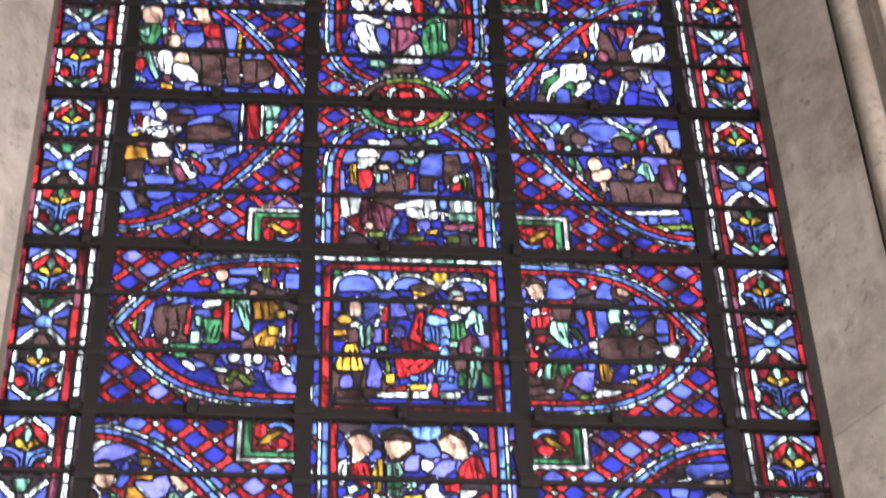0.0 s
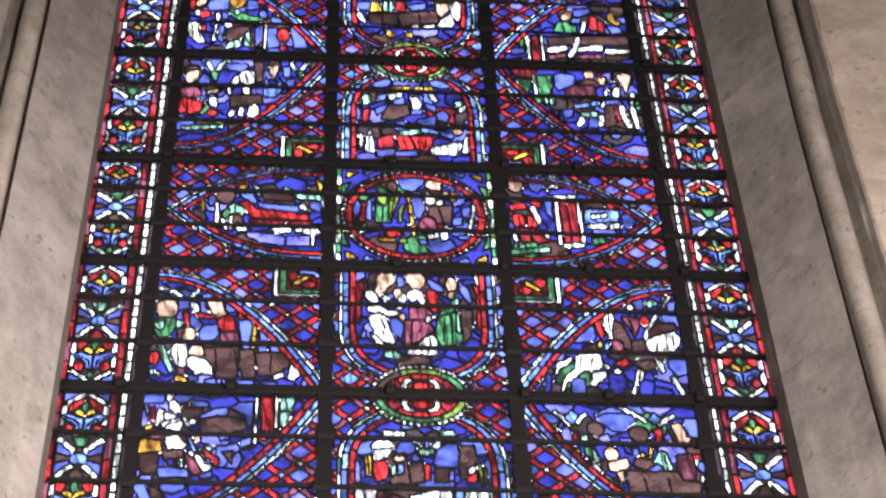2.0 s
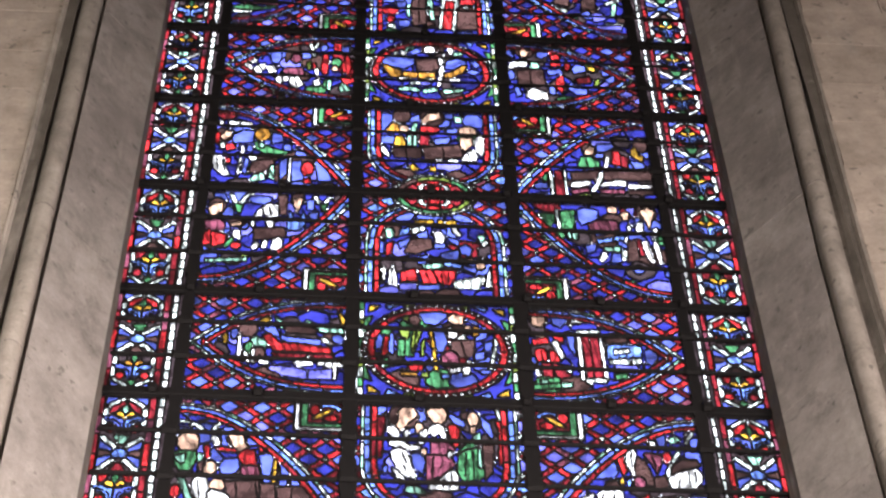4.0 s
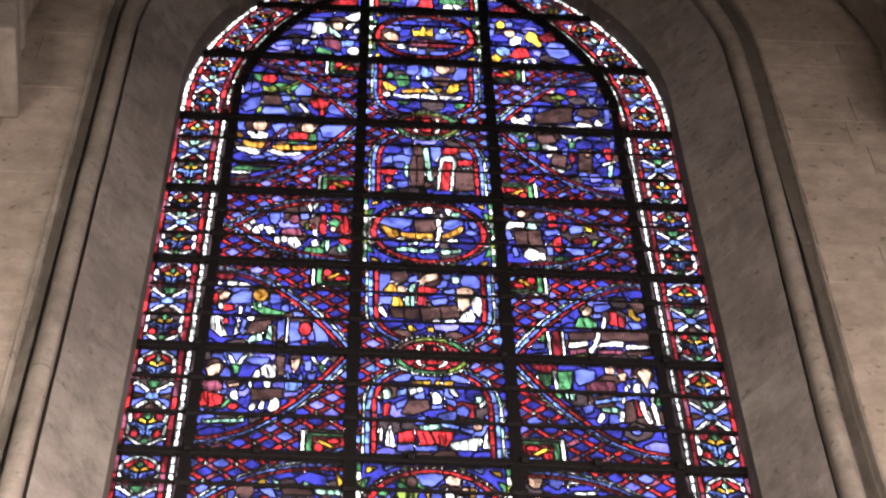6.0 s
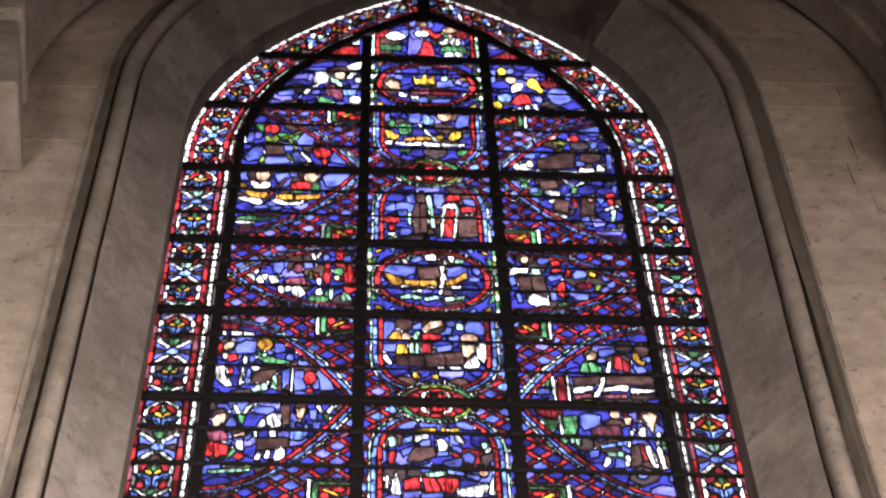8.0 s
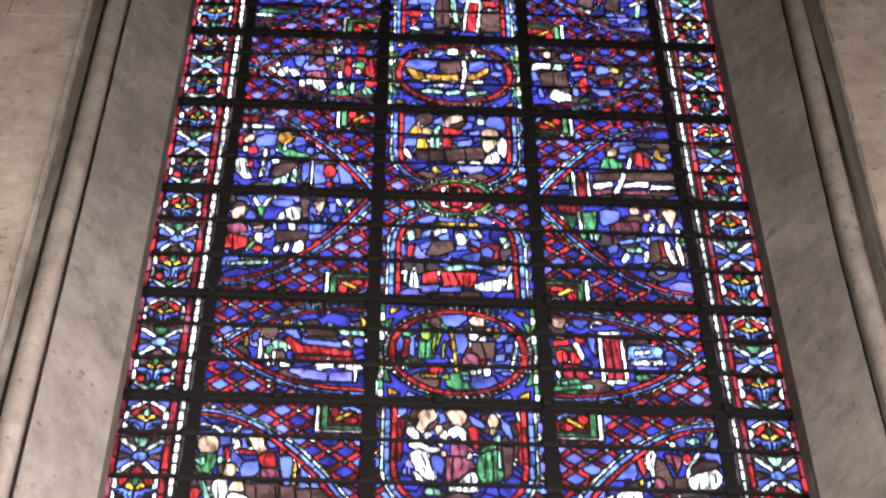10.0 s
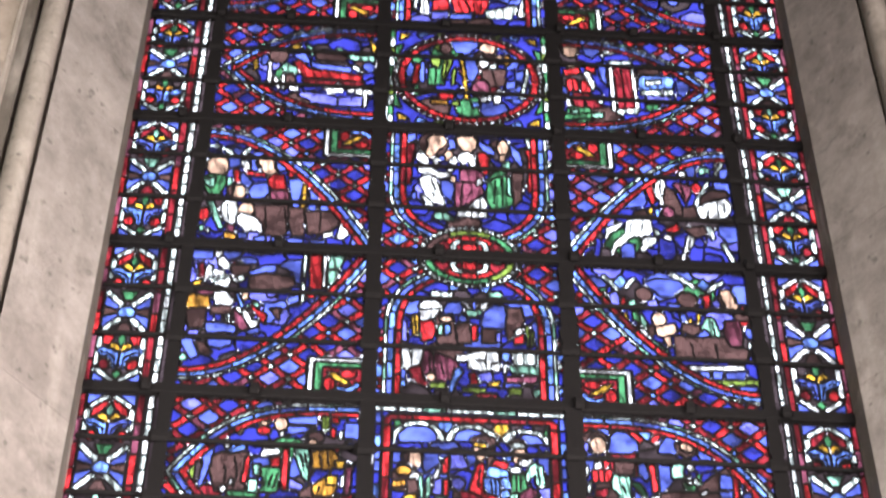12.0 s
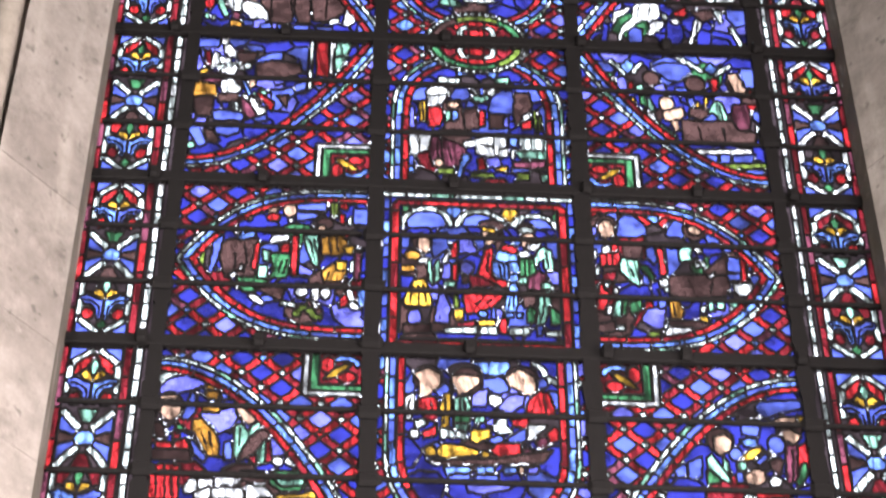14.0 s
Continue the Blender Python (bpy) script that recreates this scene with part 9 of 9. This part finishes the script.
SCENES = [("U", a_left, a_mid, a_right), ("O", b_left, b_mid, b_right), ("A", c_left, c_mid, c_right), ("U", d_left, d_mid, d_right), ("O", e_left, e_mid, e_right),
          ("A", f_left, f_mid, f_right), ("U", g_left, g_mid, g_right), ("O", h_left, h_mid, h_right), ("A", i_left, i_mid, i_right), ("U", j_left, j_mid, j_right), ("K", k_left, k_mid, k_right)]
LOOKS = ["feast with seated figures", "robed figures under arches", "figures at a white-clothed table", "figures, a bier and a white horse", "sickbed with red coverlet",
         "bedside with red blanket", "kneeling and standing figures", "yellow boat and kneeling figures", "figures in a boat, red doorway", "yellow boat on white waves", "winged figures round a casket"]

rng = random.Random(11)
IN_R = R0 - 0.282       # inner edge of the border along the arch


def light_clip(X, Z):
    """Inside the border: the straight sides, then the arch."""
    return (Z < SPRING) & (np.abs(X) < PX) | (Z >= SPRING) & (np.hypot(np.abs(X) + CX, Z - SPRING) < IN_R)


WHOLE = "panels of the lancet window"
for k, (kind, left, mid, right) in enumerate(SCENES):
    z0, z1 = BARS[k] + BAR, BARS[k + 1] - BAR
    clip = light_clip if z1 > SPRING - 0.1 else None
    label = "stained glass panel, %s" % LOOKS[k]
    for side, draw in ((-1, left), (1, right)):
        if kind == "K":
            P = Plan(*((-PX, -PI) if side < 0 else (PI, PX)), z0, z1, clip)
            background(P, rng, 5)
            draw(P)
        else:
            P, curve, way, shape = side_panel(kind, side, z0, z1, clip, rng)
            draw(P)
            P.only()
            band(P, curve, way)
        glaze(P, "glass_panel", label, WHOLE, rng)
    P, curve, way, shape = middle_panel("S" if k == 1 else "O" if kind == "K" else kind, z0, z1, clip, rng)
    mid(P)
    P.only()
    if curve:
        band(P, curve, way, (0.012, 0.019, 0.02), (("w", "G", "w"), ("b", "B", "B"), ("r", "r", "R")), (0.075, 0.08, 0.1))
    if kind == "U" and k:
        roundel(P, BARS[k] - z0, rng)
    if kind == "A":
        roundel(P, BARS[k + 1] - z0, rng)
    glaze(P, "glass_panel", label, WHOLE, rng)
# the head of the lancet
zt = BARS[-1] + BAR
P = Plan(-PC, PC, zt, zt + 0.66, light_clip)
background(P, rng, 4)
l_mid(P)
for xx in (.012, P.w - .012):
    P.strip([(xx, 0), (xx, .4)], .018, "wG", .12)
for xx in (.036, P.w - .036):
    P.strip([(xx, 0), (xx, .4)], .02, "r", .12)
glaze(P, "glass_panel", "leaded stained glass panel with an enthroned red-robed figure", WHOLE, rng)
for side in (-1, 1):
    P = Plan(*((-PX, -PI) if side < 0 else (PI, PX)), zt, zt + 0.36, light_clip)
    l_side(P)
    glaze(P, "glass_panel", "small leaded panel of ruby and white glass", WHOLE, rng)


# ---- the border: ruby strips, a white bead strip, and hexagons with lilies between four-petalled flowers
def border_motif(P, T, rng, flower=True):
    """T turns (u, v) in -1..1, 0..1 into metres of the panel: a lily in a hexagon, a four-petalled flower, another lily."""
    def shape(pts, c, lead=0.004):
        P.poly([T(u, v) for u, v in pts], c, True, lead)

    def both(pts, c, lead=0.004):
        shape(pts, c, lead)
        shape([(-u, v) for u, v in pts], c, lead)

    def arc(pts, c, w=0.015):
        for s in (-1, 1):
            P.strip([T(s * u, v) for u, v in pts], w, c, 0.2)

    def lily(v, c):
        """Yellow lily above a pair of blue leaves, a ruby berry under each."""
        shape([(-.1, v + .035), (0, v + .015), (.1, v + .035), (.16, v + .065), (0, v + .10), (-.16, v + .065)], "gG"[rng.random() < .4])
        for s in (-1, 1):
            shape([(s * .04, v - .02), (s * .2, v - .012), (s * .42, v + .0), (s * .46, v + .022), (s * .3, v + .034), (s * .14, v + .026), (s * .06, v + .012)], c, 0.003)
            a, b = T(s * .27, v + .016), T(s * .33, v + .012)
            P.poly([(a[0] - .0028, a[1] - .002), (b[0] + .0028, b[1] - .002), (b[0] + .0028, b[1] + .003), (a[0] - .0028, a[1] + .003)], None, True, 0.001)
            shape([(s * .04, v - .03), (s * .3, v - .026), (s * .62, v - .004), (s * .96, v - .016), (s * .8, v - .052), (s * .5, v - .06), (s * .3, v - .085), (s * .22, v - .145), (s * .06, v - .145)], "Bb"[rng.random() < .35], 0.003)
            x = [T(s * .84, v - .028), T(s * .5, v - .036), T(s * .2, v - .065), T(s * .14, v - .13)]
            for p, q in zip(x, x[1:]):
                d = np.array(q) - p
                m = np.array((-d[1], d[0])) / np.hypot(*d) * 0.0016
                P.poly([p + m, q + m, q - m, p - m], None, True, 0.0008)
            shape([(s * .36, v - .115), (s * .52, v - .082), (s * .74, v - .086), (s * .82, v - .118), (s * .66, v - .15), (s * .44, v - .148)], "rrR"[rng.randrange(3)])

    petal = "w" if rng.random() < .7 else "W"
    # half hexagon with its lily, open below
    both([(.14, .985), (.97, .985), (.97, .915)], "b")
    both([(.05, .955), (.34, .93), (.68, .895), (.74, .835), (.5, .85), (.24, .895), (.08, .94)], "rR"[rng.random() < .4])
    arc([(.1, .975), (.5, .94), (.84, .905)], petal), arc([(.88, .89), (.93, .74)], petal)
    lily(.825, "y")
    # flower
    shape([(-.38, .655), (.38, .655), (.13, .585), (-.13, .585)], "G" if flower else "g")
    both([(.96, .625), (.96, .545), (.32, .515), (.4, .58)], "b"), both([(.96, .375), (.96, .462), (.32, .49), (.4, .425)], "b")
    both([(.96, .535), (.96, .472), (.36, .497), (.36, .51)], "n")
    arc([(.2, .552), (.5, .585), (.95, .645)], petal, .019), arc([(.2, .455), (.5, .42), (.95, .35)], petal, .019)
    shape([(-.42, .345), (.42, .345), (.12, .425), (-.12, .425)], "R" if flower else "n")
    P.oval(*T(0, .503), .025, .025, "B", True, lead=0.003)
    # half hexagon with its lily, open above
    both([(.3, .325), (.78, .33), (.8, .27), (.52, .265)], "rRk"[rng.randrange(3)])
    arc([(.92, .32), (.93, .12)], petal)
    lily(.245, "y" if rng.random() < .8 else "a")
    arc([(.88, .095), (.5, .055), (.12, .02)], petal)
    shape([(-.2, .062), (0, .095), (.2, .062), (0, .03)], "g"), both([(.34, .015), (.97, .015), (.97, .075)], "b")


def border_panel(side, z0, z1):
    xs = (-HW, -PX - .036) if side < 0 else (PX + .036, HW)
    P = Plan(*xs, z0, z1)
    fx = (lambda d: d) if side < 0 else (lambda d: P.w - d)       # d: in from the stone
    P.fill("k")
    mid, half = .098, .073
    P.poly([(fx(.024), 0), (fx(mid + half + .002), 0), (fx(mid + half + .002), P.h), (fx(.024), P.h)], "k", True)
    P.strip([(fx(.013), 0), (fx(.013), P.h)], .018, ("R", "m", "r", "R", "m"), .11)
    border_motif(P, lambda u, v: (fx(mid) + u * half, v * P.h), rng, rng.random() < .5)
    P.strip([(fx(.186), 0), (fx(.186), P.h)], .02, ("R", "R", "r", "m"), .12)
    P.strip([(fx(.216), 0), (fx(.216), P.h)], .014, ("W", "w", "w"), .062)
    glaze(P, "border_panel", "tall border panel with yellow lilies and white petals", "border panels of the lancet window", rng)


LAST = next(k for k, b in enumerate(BARS) if b > SPRING - 0.3)
for k in range(LAST):
    for side in (-1, 1):
        border_panel(side, BARS[k] + BAR, BARS[k + 1] - BAR)

# along the arch the same border follows the curve
for side in (-1, 1):
    steps = [(BARS[LAST], BARS[LAST + 1]), (BARS[LAST + 1], BARS[LAST + 2]), (BARS[LAST + 2], SPRING + 2.16)]
    for za, zb in steps:
        def ring(X, Z):
            r = np.where(Z > SPRING, np.hypot(np.abs(X) + CX, Z - SPRING), np.abs(X) + CX)
            return (r < R0) & (r > R0 - .24) & (np.abs(X) > (.03 if za > 13 else 0))
        xin = max(0.0, arch_half(min(zb, SPRING + 1.8), -.26)) if za < 13 else 0.0
        P = Plan(*((-HW, -xin) if side < 0 else (xin, HW)), za + BAR, zb - (BAR if zb < 14 else 0), ring)
        P.fill("R")

        def at(d, s):           # d in from the stone, s metres along the curve from the springing
            if s < 0:
                x, z = HW - d, SPRING + s
            else:
                a = s / R0
                x, z = -CX + (R0 - d) * math.cos(a), SPRING + (R0 - d) * math.sin(a)
            return side * x - P.x0, z - P.z0

        s0 = za - SPRING if za < SPRING else R0 * math.asin(min(1, (za - SPRING) / R0))
        s1 = R0 * math.asin(min(1, (zb - SPRING) / R0))
        n = max(1, round((s1 - s0) / .62))
        L = (s1 - s0) / n
        for j in range(n):
            lo = s0 + j * L
            border_motif(P, lambda u, v: at(.115 - u * .064, lo + v * L), rng)
        line = np.linspace(s0 - .1, s1 + .25, 40)
        P.strip([at(.012, s) for s in line], .022, ("W", "W", "w"), .07)
        P.strip([at(.038, s) for s in line], .018, ("r", "R"), .1)
        P.strip([at(.192, s) for s in line], .02, ("r", "R", "m"), .1)
        P.strip([at(.222, s) for s in line], .012, ("w", "w", "G", "n"), .06)
        glaze(P, "border_panel", "curved border panel with white bead edge along the arch", "border panels of the lancet window", rng)


# ---- the iron: cross bars, uprights, saddle bars tied to the lead, with wedges
armature = tagged(new("iron_armature"), "black wrought iron armature holding the stained glass", "armature")
for z in BARS:
    bm = bmesh.new()
    w = arch_half(z) + 0.002
    box(bm, -w, w, GY - 0.018, GY + 0.012, z - 0.022, z + 0.022, 0.004)
    part("cross_bar", bm, IRON, armature)
def upright(x, top, r, rng):
    """A standing bar, lumpy with putty and ties: full between its notches."""
    bm, rings, z = bmesh.new(), [], SILL - .02
    while z < top - .02:
        step = rng.uniform(.085, .125)
        for dz, k in ((.0, .98), (.01, 1.0 + .45 * rng.random() ** 2), (step - .012, 1.0 + .45 * rng.random() ** 2)):
            w0, w1 = r * k * rng.uniform(.92, 1.08), r * k * rng.uniform(.92, 1.08)
            zz = min(z + dz, top)
            rings.append([bm.verts.new(p) for p in ((x - w0, GY - .016, zz), (x + w1, GY - .016, zz), (x + w1, GY + .012, zz), (x - w0, GY + .012, zz))])
        z += step
    for p, q in zip(rings, rings[1:]):
        for k in range(4):
            bm.faces.new((p[k], p[(k + 1) % 4], q[(k + 1) % 4], q[k]))
    bm.faces.new(rings[0][::-1]), bm.faces.new(rings[-1])
    part("upright", bm, IRON, armature)


for x, top, r in ((-0.3085, 13.55, .0215), (0.3085, 13.55, .0215), (-0.905, 12.3, .018), (0.905, 12.3, .018)):
    upright(x, top, r, rng)
for side in (-1, 1):             # the curved bar inside the border
    verts, faces = [], []
    for k in range(25):
        a = 0.09 + k / 24 * (math.acos(CX / (R0 - .262)) - 0.09)
        for d, y in ((.24, GY + .01), (.24, GY - .014), (.284, GY - .014), (.284, GY + .01)):
            r = R0 - d
            verts.append((side * (-CX + r * math.cos(a)), y, SPRING + r * math.sin(a)))
    for k in range(24):
        faces += [tuple(k * 4 + (i if s == 0 else i2) + 4 * s for s, i, i2 in ((0, j, j), (0, (j + 1) % 4, 0), (1, 0, (j + 1) % 4), (1, 0, j))) for j in range(4)]
    mesh_object("curved_bar", verts, faces, IRON, armature)
bm = bmesh.new()
box(bm, -.032, .032, GY - .018, GY + .01, 13.80, 14.20, .003)
part("apex_bar", bm, IRON, armature)
wedge_bm = bmesh.new()
box(wedge_bm, -.036, .036, GY - .034, GY - .012, -.024, .024, .012)
wedge = part("wedge", wedge_bm, IRON, armature)
wedges = [wedge]
for k in range(len(BARS) - 1):
    for third in (1, 2):
        z = BARS[k] + (BARS[k + 1] - BARS[k]) * third / 3
        w = arch_half(z) - 0.012 if z < SPRING else arch_half(z, -.25)
        sag = rng.uniform(-.004, .004)
        bm = bmesh.new()
        rod(bm, (-w, GY - 0.016, z + sag), (w, GY - 0.016, z - sag), 0.0088 if z < 9.7 else 0.0062)
        part("saddle_bar", bm, IRON, armature)
        for x in (-.906, -.309, .309, .906):
            if x * x < (w - .1) ** 2:
                o = wedge.copy()
                scene.collection.objects.link(o)
                o.location = (x + rng.uniform(-.006, .006), 0, z + rng.uniform(-.012, .012))
    for x in (-.95, -.6, -.05, .32, .62, .93):
        if abs(x) < arch_half(BARS[k]) - .1:
            o = wedge.copy()
            scene.collection.objects.link(o)
            o.location = (x + rng.uniform(-.05, .05), -.006, BARS[k])
            o.scale = (.5, 1, 1.1)
wedge.location = (-.309, 0, BARS[1] + .01)


# ---- the wall beside the frame: courses of ashlar, each block its own piece
ashlar = tagged(new("ashlar_facing"), "pale limestone ashlar facing with fine open joints", "stonework", kind="structure")
rng = random.Random(23)
z = 5.2
while z < 15.2:
    hh = rng.choice((0.24, 0.28, 0.31, 0.34))
    for side in (-1, 1):
        lo, hi = arch_half(z, WALL_O + .004 + settle(side, z)), arch_half(z + hh, WALL_O + .004 + settle(side, z + hh))
        x = max(lo, hi) if z + hh < SPRING + 2.42 else 0.0
        first = True
        while x < 2.9:
            ww = rng.uniform(.35, .75) if not first else rng.uniform(.25, .6)
            bm = bmesh.new()
            j = .0011
            xa, xb = side * (x + j), side * (x + ww - j)
            dy = rng.uniform(-.002, .002)
            box(bm, min(xa, xb), max(xa, xb), WALL_Y + dy, WALL_Y + .05, z + j, z + hh - j, .0016, .0018, rng)
            if first and lo - hi > .004:          # the block's edge follows the arch
                for v in bm.verts:
                    if abs(v.co.x) < x + .02:
                        up = min(1, max(0, (v.co.z - z) / hh))
                        v.co.x = side * (lo + (hi - lo) * up + .003)
            part("block", bm, WALL_STONE, ashlar)
            x += ww
            first = False
    z += hh


# ---- the wall rib of the vault, on a corbel each side
def wall_rib(side, foot, spring, lean):
    rib = tagged(new("wall_rib"), "moulded limestone vault rib rising from a corbel", "vault rib")
    bm = bmesh.new()
    x = side * foot
    box(bm, min(x, x + side * .5), max(x, x + side * .5), 4.08, 4.5, spring - .8, spring - .1, .012)
    for v in bm.verts:                   # the corbel swells a little towards its foot
        if abs(v.co.x) < foot + .1:
            v.co.x -= side * .1 * (spring - v.co.z) / .8
    part("corbel", bm, ROLL_STONE, rib)
    bm = bmesh.new()
    box(bm, min(x - side * .03, x + side * .55), max(x - side * .03, x + side * .55), 4.03, 4.5, spring - .1, spring, .015)
    part("abacus", bm, ROLL_STONE, rib)
    prof = [(0, 4.47), (0, 4.30), (.03, 4.29), (.05, 4.24), (.04, 4.17), (.08, 4.12), (.16, 4.11), (.2, 4.16), (.24, 4.3), (.4, 4.3), (.4, 4.47)]
    verts, faces, n, steps = [], [], len(prof), 20
    rad = 3.1
    for k in range(steps + 1):
        a = k / steps * radians(62)
        for o, y in prof:
            r = rad + o
            verts.append((side * (foot - rad * 1.0 + r * math.cos(a) + lean * k / steps), y, spring + r * math.sin(a)))
    for k in range(steps):
        faces += [(k * n + i, k * n + i + 1, (k + 1) * n + i + 1, (k + 1) * n + i) for i in range(n - 1)]
    mesh_object("rib", verts, faces, ROLL_STONE, rib, smooth=False)


wall_rib(-1, 1.87, 11.75, 0.0)
wall_rib(1, 2.12, 11.85, 0.0)
